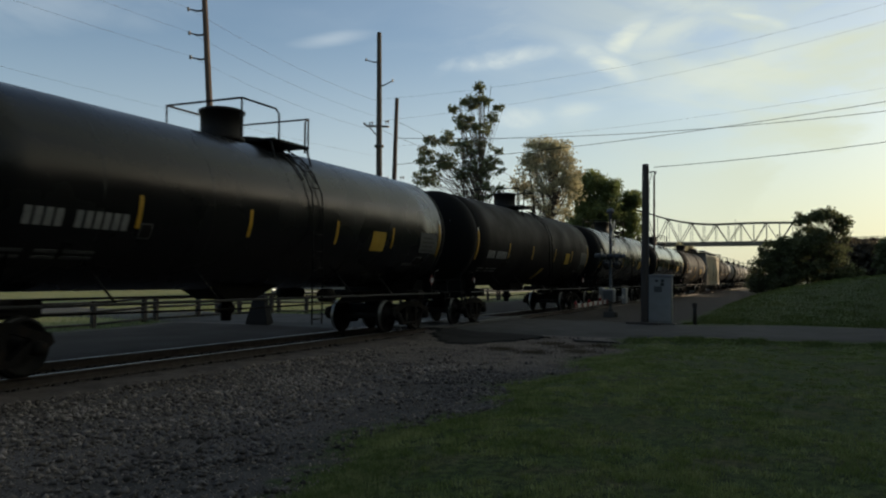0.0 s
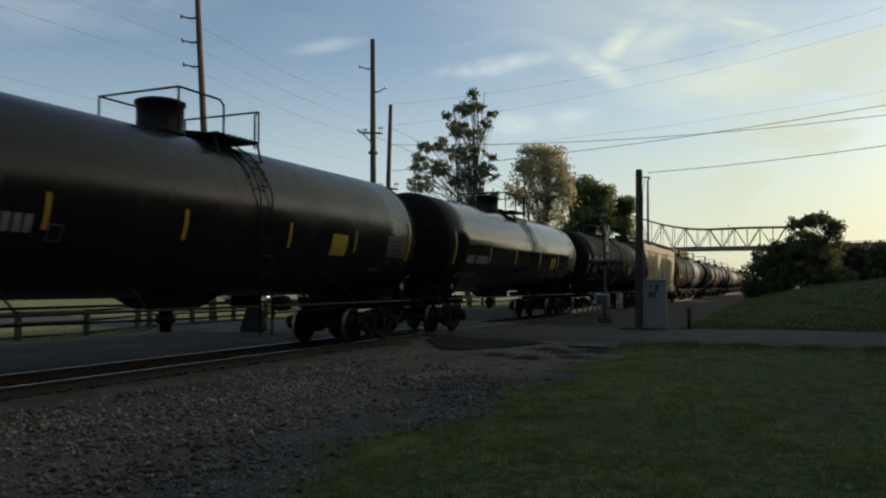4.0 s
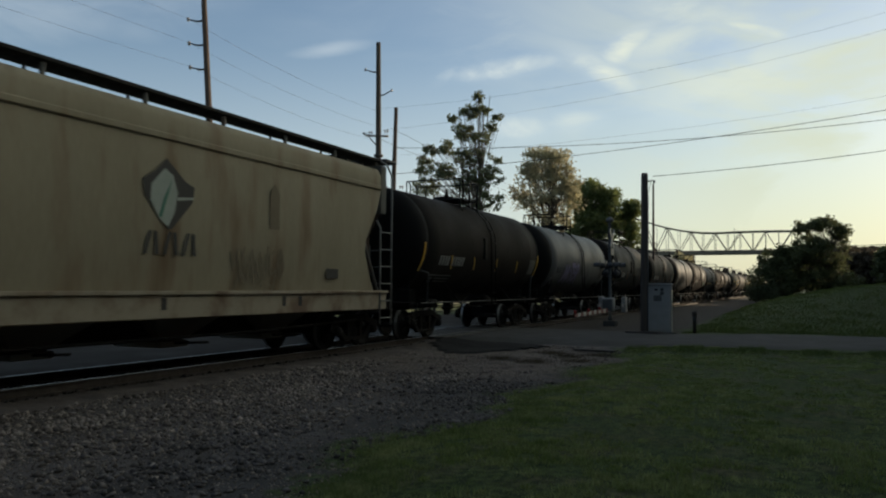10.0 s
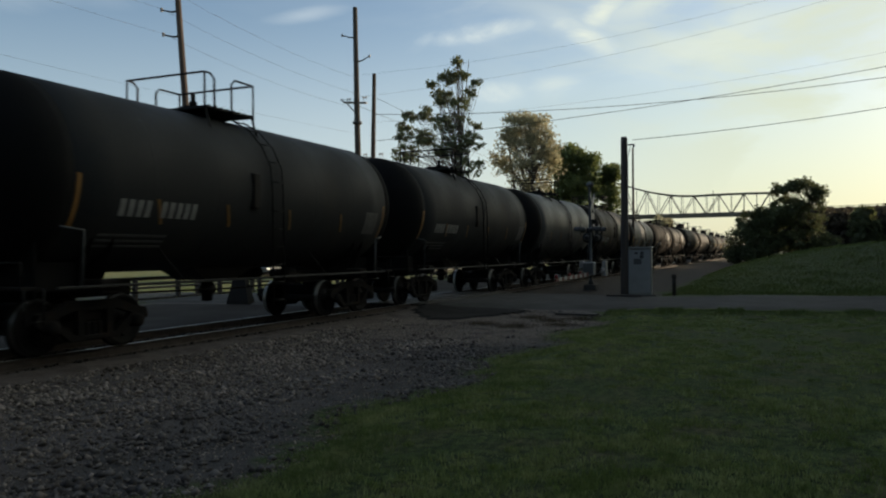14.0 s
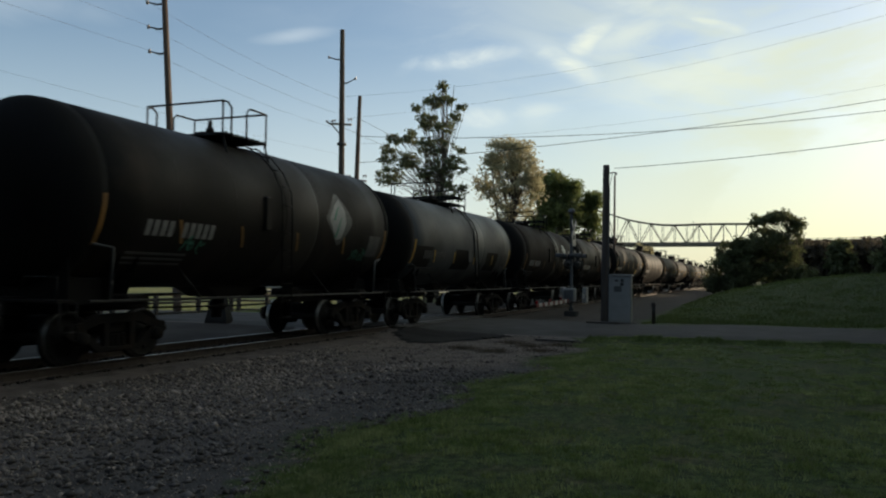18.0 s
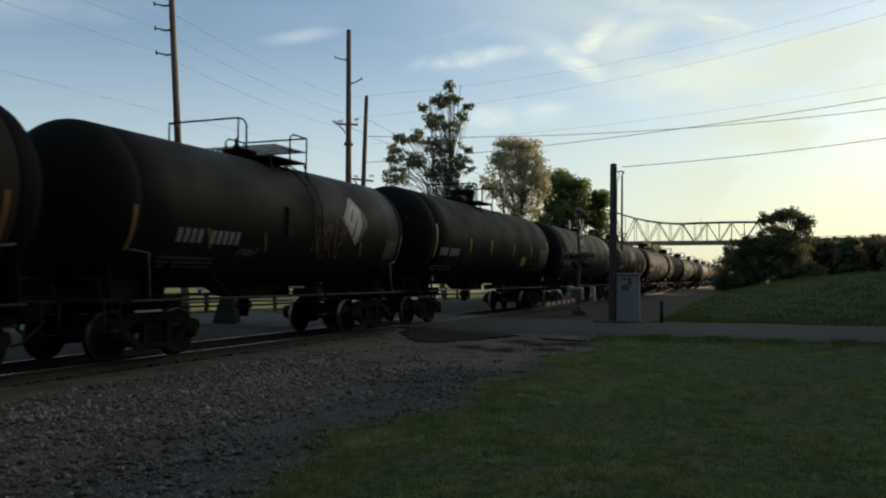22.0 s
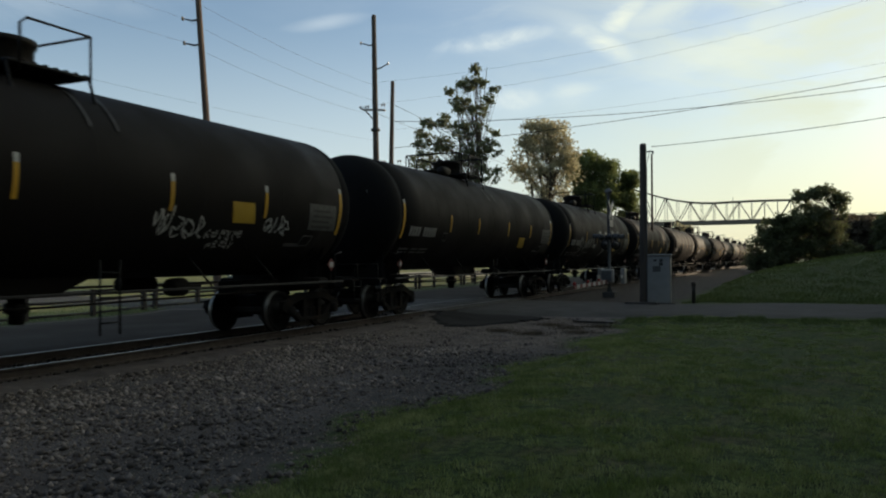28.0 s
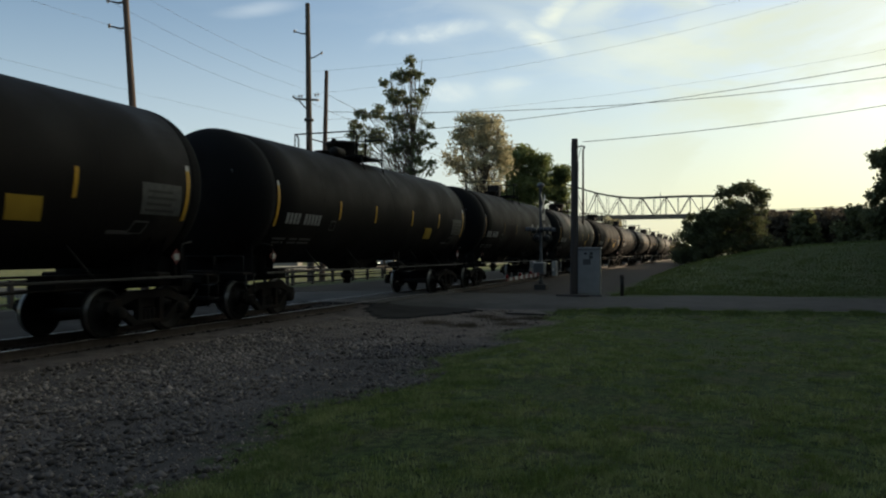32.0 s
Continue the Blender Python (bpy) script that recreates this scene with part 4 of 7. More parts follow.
def tank_car(length, style):
    """A tank car standing on the rails, its middle at the origin, its front towards -y."""
    car = thing("tank_car", "", "tank car", "cars of the train")
    half = tank_half(length)
    small = style in ("short", "slim")
    part("tank", tank_shell(half), M["black"], car)
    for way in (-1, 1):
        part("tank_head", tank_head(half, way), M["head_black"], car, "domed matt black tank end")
    for k in range(1, 6):
        y = -half + 2 * half * k / 6
        part("weld_band", Geo().lathe([(RADIUS - 0.02, y - 0.022), (RADIUS + 0.0015, y - 0.012), (RADIUS + 0.0015, y + 0.012), (RADIUS - 0.02, y + 0.022)], 56, "y", (0, 0, AXIS)), M["black"], car)
    end = length / 2 - 0.5
    # stub sills and shear plates under each end
    for s in (-1, 1):
        t = length / 2 - (2.2 if small else 2.15 if length < 18 else 2.45)
        g = Geo().box(-0.33, 0.33, s * (t - 1.6), s * end, 0.86, 1.16, 0.02).box(-1.45, 1.45, s * (t - 0.2), s * (t + 0.2), 0.95, 1.2, 0.03)
        part("stub_sill", g, M["iron"], car)
        # saddle that carries the shell
        sad = Geo()
        for e in (-0.22, 0.22):
            yy = s * t + e
            pts = [(RADIUS * 0.98 * math.sin(a), yy, AXIS - RADIUS * 0.98 * math.cos(a)) for a in [i * 0.16 for i in range(-6, 7)]]
            n = len(pts)
            v = pts + [(p[0] * 0.75, yy, 1.1) for p in pts]
            sad.add(v + [(p[0], p[1] + 0.03, p[2]) for p in v], [(i, i + 1, n + i + 1, n + i) for i in range(n - 1)] + [(2 * n + i + 1, 2 * n + i, 3 * n + i, 3 * n + i + 1) for i in range(n - 1)])
        part("saddle", sad, M["iron"], car)
        truck_parts(car, s * t)
        coupler_parts(car, s * end, s)
        # end platform, crossover rail and hand brake
        part("end_platform", Geo().box(-1.45, 1.45, s * (end - 0.38), s * end, 1.08, 1.13, 0.01), M["iron"], car)
        # black plates added to close the see-through gap under the tank's end
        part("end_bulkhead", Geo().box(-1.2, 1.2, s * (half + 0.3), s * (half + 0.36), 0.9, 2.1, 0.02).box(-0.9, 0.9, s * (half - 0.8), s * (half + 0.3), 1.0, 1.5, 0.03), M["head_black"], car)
        part("end_grab_rail", rail_loop([(0.7, s * (end - 0.04), 1.1), (0.7, s * (end - 0.04), 1.5), (1.42, s * (end - 0.04), 1.5), (1.42, s * (end - 0.04), 1.1)], 0.014), M["bar"], car)
        part("corner_step", ladder_geo(1.5, s * (end - 0.36), s * (end - 0.02), 0.45, 1.1, 2), M["bar"], car)
        part("corner_handrail", rail_loop([(1.46, s * (half - 0.3), 1.1), (1.5, s * (half - 0.3), 2.0), (1.44, s * (half + 0.1), 2.05)] if small else [(1.46, s * (half - 0.1), 1.1), (1.47, s * (half - 0.1), 1.75), (1.4, s * (half + 0.3), 1.8)], 0.028 if small else 0.021), M["galv" if small else "bar"], car)
    wheel_y = -end + 0.05
    part("brake_wheel", Geo().lathe([(0.24, 0.0), (0.27, 0.02), (0.27, 0.05), (0.24, 0.05)], 20, "y", (-0.8, wheel_y, 1.75)).tube([(-0.8, wheel_y + 0.02, 1.5), (-0.8, wheel_y + 0.02, 2.0)], 0.02).tube([(-1.05, wheel_y + 0.02, 1.75), (-0.55, wheel_y + 0.02, 1.75)], 0.02), M["iron"], car)
    # long side bars with their props
    for s in (-1, 1):
        part("side_bar", Geo().box(s * 1.46, s * 1.53, -half - 0.2, half + 0.2, 1.07, 1.12, 0.012), M["pale_bar"], car, "worn grey bar along the tank's foot")
        if s > 0:
            for k, y in enumerate((-4.7, -2.2, 2.8, 4.85) if not small else (-2.6, 2.4)):
                part("prop", Geo().tube([(1.08, y - 0.3, AXIS - 1.18), (1.48, y, 1.1)], 0.02, 6), M["bar"], car)
    # ladder up the side, and the step under it
    ly = 0.6 if style == "slim" else 0.1 if small else 0.27 if style not in ("dome", "dull") else 0.85
    ladder = Geo()
    short_steps = style in ("bowl", "boxy")
    if short_steps:
        ladder = ladder_geo(1.56, ly - 0.2, ly + 0.2, 0.42, 1.62, 3, 0.018)
    for d in () if short_steps else (-0.2, 0.2):
        ladder.tube([(1.69, ly + d, 0.5), (1.69, ly + d, AXIS)] + [((RADIUS + 0.08) * math.cos(a), ly + d, AXIS + (RADIUS + 0.08) * math.sin(a)) for a in (0.3, 0.6, 0.9, 1.2)], 0.018, 6)
    for k in range(0 if short_steps else 6):
        z = 0.62 + k * 0.38
        ladder.tube([(1.69, ly - 0.2, z), (1.69, ly + 0.2, z)], 0.014, 5)
    for a in () if short_steps else (0.12, 0.38, 0.64, 0.9, 1.12):
        p = ((RADIUS + 0.08) * math.cos(a), AXIS + (RADIUS + 0.08) * math.sin(a))
        ladder.tube([(p[0], ly - 0.2, p[1]), (p[0], ly + 0.2, p[1])], 0.014, 5)
    part("side_ladder", ladder, M["bar"], car)
    if not small:
        for d in (-0.28, 0.28):
            v = []
            for k in range(7):
                a = 0.5 + 0.68 * k / 6
                for e in (-0.04, 0.04):
                    v.append(((RADIUS + 0.02) * math.cos(a), ly + d + e, AXIS + (RADIUS + 0.02) * math.sin(a)))
            part("ladder_pad", Geo().add(v, [(2 * k, 2 * k + 1, 2 * k + 3, 2 * k + 2) for k in range(6)], True), M["pale_bar"], car, "bare metal wear pad beside the ladder")
    # top platform, fittings and railing
    top = AXIS + RADIUS
    deck_back = (-0.5, 1.0) if style == "slim" else (-1.35, 0.2) if small else (-1.1, 0.42) if style in ("bowl", "dull") else (0.05, 1.45)
    deck = Geo().box(-1.0, 1.0, deck_back[0], deck_back[1], top + 0.0, top + 0.05, 0.01)
    platform = part("platform", deck, M["bar"], car)
    for k in range(8):
        y = deck_back[0] + (deck_back[1] - deck_back[0]) * (k + 0.5) / 8
        part("tread_bar", Geo().box(-1.0, 1.0, y - 0.02, y + 0.02, top + 0.05, top + 0.075), M["bar"], platform)
    for s in (-1, 1):
        for y in deck_back:
            part("platform_bracket", Geo().tube([(s * 0.95, y, top), (s * 1.18, y, AXIS + 0.9)], 0.025), M["bar"], car)
    if style in ("dome", "dull"):
        part("valve_housing", Geo().lathe([(0.5, 0.02), (0.5, 0.12), (0.46, 0.16), (0.46, 0.64), (0.5, 0.66), (0.5, 0.72), (0.44, 0.75), (0.0, 0.77)], 28, "z", (0, -0.45, top - 0.1)), M["black_worn"], car)
        part("housing_latch", Geo().box(-0.05, 0.05, 0.0, 0.14, top + 0.4, top + 0.66, 0.01), M["iron"], car)
        part("manway", Geo().lathe([(0.3, 0.0), (0.3, 0.16), (0.34, 0.18), (0.34, 0.23), (0.1, 0.27), (0.0, 0.27)], 20, "z", (0, 0.55, top - 0.06)), M["black_worn"], car)
        low_y, high_y = (-1.05, 1.4) if style == "dome" else (-1.75, 0.38)
    elif style == "bowl":
        part("valve_housing", Geo().lathe([(0.3, 0.0), (0.42, 0.1), (0.5, 0.3), (0.51, 0.55), (0.55, 0.57), (0.55, 0.66), (0.3, 0.7), (0.0, 0.71)], 28, "z", (0, -0.5, top - 0.1)), M["black_worn"], car)
        part("housing_latch", Geo().box(-0.05, 0.05, -1.16, -1.0, top + 0.42, top + 0.62, 0.01), M["iron"], car)
        part("eduction_pipe", Geo().lathe([(0.0, -0.3), (0.14, -0.28), (0.16, -0.2), (0.16, 0.3), (0.0, 0.32)], 14, "y", (0.25, -1.35, top + 0.14)), M["black_worn"], car)
        part("manway", Geo().lathe([(0.28, 0.0), (0.28, 0.18), (0.33, 0.2), (0.33, 0.25), (0.0, 0.28)], 20, "z", (-0.2, -1.35, top - 0.06)), M["black_worn"], car)
        low_y, high_y = -1.75, 0.38
    elif style == "boxy":
        part("valve_housing", Geo().box(-0.32, 0.32, -0.2, 0.45, top - 0.05, top + 0.62, 0.06), M["black_worn"], car)
        part("manway", Geo().lathe([(0.3, 0.0), (0.3, 0.22), (0.36, 0.24), (0.36, 0.3), (0.0, 0.34)], 20, "z", (0, -0.7, top - 0.05)), M["black_worn"], car)
        low_y, high_y = -1.5, 1.1
    else:
        part("manway", Geo().lathe([(0.34, 0.0), (0.34, 0.1), (0.42, 0.12), (0.42, 0.18), (0.1, 0.22), (0.0, 0.22)], 20, "z", (0, -0.45, top + 0.02)), M["black_worn"], car)
        part("safety_valve", Geo().lathe([(0.06, 0.0), (0.06, 0.12), (0.09, 0.14), (0.09, 0.22), (0.05, 0.26), (0.05, 0.4), (0.0, 0.42)], 12, "z", (0.3, -0.95, top)), M["iron"], car)
        low_y, high_y = (-1.8, 1.0) if style == "slim" else (-1.45, 0.15)
    rz, x = top + 0.71, 1.02

    def hoop(y, wrap):
        """A railing across the tank whose two ends turn along it and come down."""
        e = 0.12 if wrap > 0 else -0.12
        pts = []
        for s in (-1, 1):
            side = [(s * x, y + wrap, top - 0.12), (s * x, y + wrap, rz - 0.1), (s * x, y + wrap - e, rz), (s * x, y, rz)]
            pts += side if s < 0 else side[::-1]
        part("railing", rail_loop(pts, 0.023), M["bar"], car)
        for s in (-1, 1):
            part("railing_post", rail_loop([(s * x, y, top - 0.12), (s * x, y, rz)], 0.021), M["bar"], car)
    if small or style == "boxy":
        hoop(low_y, 0.3)
        hoop(high_y, -0.75)
    elif style in ("bowl", "dull"):
        hoop(low_y, 0.22)
        hoop(high_y, -1.3)
    else:
        hoop(low_y, 1.3)
        hoop(high_y, -0.13)
    # bottom outlet, skids and brake gear
    bottom = AXIS - RADIUS
    part("bottom_outlet", Geo().add([(x, y, z) for z, a, b, w in ((bottom + 0.2, -1.5, 1.2, 0.55), (bottom - 0.22, -0.7, 0.3, 0.4)) for x, y in ((-w, a), (w, a), (w, b), (-w, b))], [(3, 2, 1, 0), (4, 5, 6, 7), (0, 4, 7, 3), (1, 2, 6, 5), (2, 3, 7, 6), (0, 1, 5, 4)]).lathe([(0.14, 0.0), (0.14, -0.34), (0.2, -0.36), (0.2, -0.5), (0.12, -0.54), (0.12, -0.7), (0.0, -0.7)], 14, "z", (0, -0.2, bottom)), M["black_worn"], car)
    part("brake_cylinder", Geo().lathe([(0.0, 0.0), (0.16, 0.02), (0.18, 0.1), (0.18, 0.4), (0.1, 0.5), (0.03, 0.52), (0.03, 0.9)], 14, "y", (0.55, half * 0.36, 1.1)), M["iron"], car)
    part("brake_rod", Geo().tube([(0.45, -half + 0.6, 0.92), (0.5, 0, 0.86), (0.45, half - 0.6, 0.92)], 0.02), M["iron"], car)
    part("brake_pipe", Geo().tube([(-0.6, -end, 0.95), (-0.62, -half + 1, 1.0), (-0.62, half - 1, 1.0), (-0.6, end, 0.95)], 0.024), M["iron"], car)
    part("air_reservoir", Geo().lathe([(0.0, -0.5), (0.12, -0.48), (0.16, -0.42), (0.16, 0.42), (0.12, 0.48), (0.0, 0.5)], 14, "y", (-0.7, half * 0.42, 1.15)), M["iron"], car)
    return car


STROKES = (
    ((0.0, 0.3), (0.18, 0.95), (0.3, 0.1), (0.5, 0.75), (0.62, 0.2)),
    ((0.05, 0.9), (0.3, 0.35), (0.1, 0.05), (0.45, 0.3), (0.62, 1.05)),
    ((0.5, 0.95), (0.1, 0.8), (0.25, 0.35), (0.6, 0.5), (0.4, 0.0), (0.0, 0.15)),
    ((0.0, 0.6), (0.3, 1.0), (0.55, 0.55), (0.25, 0.25), (0.1, 0.6), (0.5, 0.85)),
    ((0.0, 0.05), (0.4, 0.3), (0.15, 0.7), (0.55, 1.0), (0.4, 0.45), (0.7, 0.1)),
    ((0.1, 0.2), (0.0, 0.75), (0.4, 0.6), (0.2, 0.3), (0.65, 0.45), (0.55, 1.0)),
    ((0.0, 0.85), (0.25, 0.5), (0.5, 0.95), (0.6, 0.35), (0.2, -0.05)),
    ((0.3, 1.0), (0.0, 0.4), (0.35, 0.1), (0.65, 0.6), (0.3, 0.5), (0.15, 0.9)),
)


def hopper_car(length):
    """A covered grain hopper with curved sides, sloping ends, roof hatches and running boards."""
    car = thing("hopper_car", "weathered tan covered hopper car with rust streaks", "hopper car", "cars of the train")
    # sides bulge a little: offset by height
    levels = [1.45, 1.9, 2.45, 2.75, 3.55, 4.12]
    ends = {1.45: 7.7, 1.9: 7.35, 2.45: 7.1, 2.75: 7.15, 3.55: 7.72, 4.12: 8.05}
    bulge = {1.45: 1.5, 1.9: 1.54, 2.45: 1.57, 2.75: 1.575, 3.55: 1.56, 4.12: 1.5}
    for s in (-1, 1):
        g = Geo()
        nseg = 24
        v = [(s * bulge[z], -ends[z] + 2 * ends[z] * i / nseg, z) for z in levels for i in range(nseg + 1)]
        f = [(k * (nseg + 1) + i, k * (nseg + 1) + i + 1, (k + 1) * (nseg + 1) + i + 1, (k + 1) * (nseg + 1) + i) for k in range(5) for i in range(nseg)]
        if s < 0:
            f = [tuple(reversed(q)) for q in f]
        g.add(v, f, True)
        part("side_sheet", g, M["tan"], car, "tan side sheet streaked with rust")
        part("side_sill", Geo().box(s * 1.45, s * 1.58, -8.35, 8.25, 0.98, 1.45, 0.02).box(s * 1.45, s * 1.64, -8.35, 8.25, 1.4, 1.47, 0.01), M["tan_light"], car, "pale side sill streaked with rust")
        part("top_chord", Geo().box(s * 1.38, s * 1.55, -8.4, 8.0, 4.12, 4.24, 0.02), M["tan"], car)
        roof = Geo()
        prof = [(1.52, 4.22), (1.52, 4.5), (1.42, 4.68), (0.9, 4.82), (0.36, 4.86)]
        n = len(prof)
        v = [(s * a, y, b) for y in (-8.4, 8.0) for a, b in prof]
        f = [(i, i + 1, n + i + 1, n + i) for i in range(n - 1)]
        roof.add(v, f if s < 0 else [tuple(reversed(q)) for q in f], True)
        part("roof_sheet", roof, M["tan"], car)
        board = part("running_board", Geo().box(s * 0.8, s * 1.38, -8.95, 8.6, 4.92, 4.99, 0.01), M["bar"], car)
        for k in range(9):
            y = -8.3 + 2.05 * k
            for x0, z0, r in ((1.3, 4.5, 0.045), (0.9, 4.62, 0.028)):
                part("board_bracket", Geo().tube([(s * x0, y, z0), (s * x0, y, 4.9)], r, 6), M["hopper_grey"], board)
        for e in (-1, 1):
            y = e * 8.35 - 0.15
            if e < 0:
                part("corner_post", Geo().box(s * 1.4, s * 1.55, y - 0.09, y + 0.09, 1.45, 4.15, 0.02), M["hopper_grey"], car)
            yy = e * 8.62 - 0.15
            g = Geo().tube([(s * 1.6, yy, 0.55), (s * 1.6, yy, 4.55), (s * 1.5, yy - e * 0.1, 4.85), (s * 1.25, yy - e * 0.3, 5.02)], 0.03, 6)
            g.tube([(s * 1.6, yy - e * 0.62, 0.6), (s * 1.6, yy - e * 0.62, 3.1), (s * 1.56, yy - e * 0.75, 3.3)], 0.024, 6)
            for k in range(6):
                g.tube([(s * 1.6, yy, 0.75 + 0.45 * k), (s * 1.6, yy - e * 0.62, 0.75 + 0.45 * k)], 0.018, 5)
            part("end_ladder", g, M["ladder_pale"], car, "pale grey side ladder")
            for k in range(3):
                part("grab_rail", Geo().tube([(s * 1.58, yy + e * 0.05, 1.65 + 0.45 * k), (s * 0.9, yy + e * 0.05, 1.65 + 0.45 * k)], 0.018, 5), M["galv"], car)
            part("grab_post", Geo().tube([(s * 0.9, yy + e * 0.05, 1.2), (s * 0.9, yy + e * 0.05, 2.7)], 0.02, 5), M["galv"], car)
    for e in (-1, 1):
        slope = Geo()
        v = [(x, e * y, z) for y, z in ((8.05, 4.12), (7.0, 2.7), (5.4, 1.3)) for x in (-1.5, 1.5)]
        slope.add(v, [(0, 1, 3, 2), (2, 3, 5, 4)])
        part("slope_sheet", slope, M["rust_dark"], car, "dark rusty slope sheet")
        part("roof_end_board", Geo().box(-1.45, 1.45, e * 8.4, e * 9.05, 4.95, 5.03, 0.01), M["galv"], car)
        part("end_walkway", Geo().box(-0.45, 0.45, e * 8.1, e * 9.2, 5.1, 5.2, 0.02).box(-0.36, 0.36, e * 8.2, e * 9.0, 4.95, 5.1), M["bar"], car, "raised dark walkway at the roof's end")
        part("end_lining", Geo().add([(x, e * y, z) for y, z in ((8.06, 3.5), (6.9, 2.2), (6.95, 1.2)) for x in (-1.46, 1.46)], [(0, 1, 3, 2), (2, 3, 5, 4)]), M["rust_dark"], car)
        for x in (-1.0, 1.0):
            v = [(x + d, e * y, z) for d in (-0.015, 0.015) for y, z in ((7.9, 3.9), (8.3, 3.5), (8.3, 1.15), (5.4, 1.15), (5.4, 1.32), (7.0, 2.7))]
            part("end_web", Geo().add(v, [(0, 1, 2, 3, 4, 5), (11, 10, 9, 8, 7, 6)]), M["rust_dark"], car)
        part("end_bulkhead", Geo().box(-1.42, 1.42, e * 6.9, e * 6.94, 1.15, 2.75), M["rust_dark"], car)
        part("end_panel", Geo().box(-1.5, 1.5, e * 8.05, e * 8.35, 3.5, 4.8, 0.02), M["hopper_grey"], car)
        for x in (-0.8, 0, 0.8):
            part("end_rib", Geo().box(x - 0.06, x + 0.06, e * 8.35, e * 8.42, 3.5, 4.5, 0.01), M["hopper_grey"], car)
        part("end_frame", Geo().box(-1.5, 1.5, e * 8.2, e * 8.62, 0.95, 1.2, 0.02).box(-0.35, 0.35, e * 5, e * 8.9, 0.8, 1.15, 0.02), M["iron"], car)
        part("end_brace", Geo().tube([(-1.4, e * 8.2, 1.2), (-0.9, e * 7.7, 3.6)], 0.05).tube([(1.4, e * 8.2, 1.2), (0.9, e * 7.7, 3.6)], 0.05), M["hopper_grey"], car)
        truck_parts(car, e * (length / 2 - 2.0))
        coupler_parts(car, e * (length / 2 - 0.55), e)
        part("crossover_board", Geo().box(-1.45, 1.45, e * 8.64, e * 8.85, 1.2, 1.25, 0.01), M["bar"], car)
    for k in range(4):
        y = -4.7 + k * 3.1
        g = Geo()
        v = [(x, y + d, z) for z, d0, xx in ((1.4, 1.45, 1.4), (0.5, 0.3, 0.5)) for x, d in ((-xx, -d0), (xx, -d0), (xx, d0), (-xx, d0))]
        g.add(v, [(0, 1, 5, 4), (1, 2, 6, 5), (2, 3, 7, 6), (3, 0, 4, 7), (7, 6, 5, 4)]).box(-0.6, 0.6, y - 0.4, y + 0.4, 0.38, 0.5, 0.02)
        part("discharge_hopper", g, M["hopper_grey"], car)
        part("gate_crank", Geo().tube([(0.5, y, 0.45), (1.4, y, 0.5)], 0.025), M["iron"], car)
    for k in range(8):
        y = -7.2 + k * 2.05
        part("roof_hatch", Geo().box(-0.42, 0.42, y - 0.95, y + 0.95, 4.82, 5.0, 0.05), M["hopper_grey"], car)
    # deep dark box added under the car to block daylight between the hoppers
    part("center_sill", Geo().box(-0.45, 0.45, -7.2, 7.2, 0.52, 1.1, 0.02), M["iron"], car)
    part("brake_pipe", Geo().tube([(1.2, -7.6, 0.72), (1.25, -3.0, 0.62), (1.25, 3.0, 0.62), (1.2, 7.4, 0.72)], 0.03, 6), M["iron"], car)
    # marks on the side
    x = 1.585
    for z, n in ((2.86, 4), (2.37, 5)):
        for k in range(n):
            y = -6.75 + k * (0.19 if n == 4 else 0.15)
            part("stencil_mark", Geo().box(x, x + 0.006, y, y + 0.11, z - 0.11, z + 0.11), M["faint"], car)

    def flat(name, pts, mat, lift, label=""):
        n = len(pts)
        g = Geo().add([(x + lift, a, b) for a, b in pts] + [(x + lift + 0.004, a, b) for a, b in pts], [tuple(range(n, 2 * n))] + [(i, (i + 1) % n, n + (i + 1) % n, n + i) for i in range(n)])
        part(name, g, mat, car, label)
    flat("emblem", [(0.14, 3.78), (0.62, 3.42), (0.86, 3.34), (0.8, 3.05), (0.3, 2.55), (0.2, 2.55), (-0.35, 3.1), (-0.4, 3.36), (-0.1, 3.55)], M["emblem_dark"], 0.0, "dark faded leaf emblem")
    flat("emblem_leaf", [(0.1, 3.6), (0.3, 3.5), (0.42, 3.2), (0.36, 2.85), (0.2, 2.58), (-0.02, 2.72), (-0.22, 3.02), (-0.2, 3.3)], M["emblem_pale"], 0.006, "pale green leaf of the emblem")
    flat("emblem_leaf", [(0.42, 3.12), (0.82, 3.16), (0.82, 3.12), (0.42, 3.06)], M["emblem_pale"], 0.006)
    flat("emblem_vein", [(-0.02, 2.75), (0.1, 3.1), (0.28, 3.42), (0.16, 3.08), (0.04, 2.74)], M["green"], 0.011)
    for k in range(3):
        y = -0.36 + 0.46 * k
        flat("stencil_mark", [(y, 2.1), (y + 0.08, 2.1), (y + 0.2, 2.5), (y + 0.12, 2.5)], M["emblem_dark"], 0.0)
        flat("stencil_mark", [(y + 0.28, 2.1), (y + 0.36, 2.1), (y + 0.32, 2.5), (y + 0.24, 2.5)], M["emblem_dark"], 0.0)
    flat("stencil_box", [(-5.75, 2.55), (-5.45, 2.55), (-5.45, 2.83), (-5.75, 2.83)], M["faint"], 0.0)
    for k in range(3):
        flat("data_line", [(-7.0, 1.9 - 0.14 * k), (-5.9, 1.9 - 0.14 * k), (-5.9, 1.98 - 0.14 * k), (-7.0, 1.98 - 0.14 * k)], M["faint"], -0.02)
    flat("faded_panel", [(3.1, 2.75), (3.45, 2.75), (3.45, 3.5), (3.28, 3.7), (3.1, 3.5)], M["faint"], 0.0)
    flat("notice", [(5.3, 1.75), (5.8, 1.75), (5.8, 1.98), (5.3, 1.98)], M["dark_stencil"], 0.0)
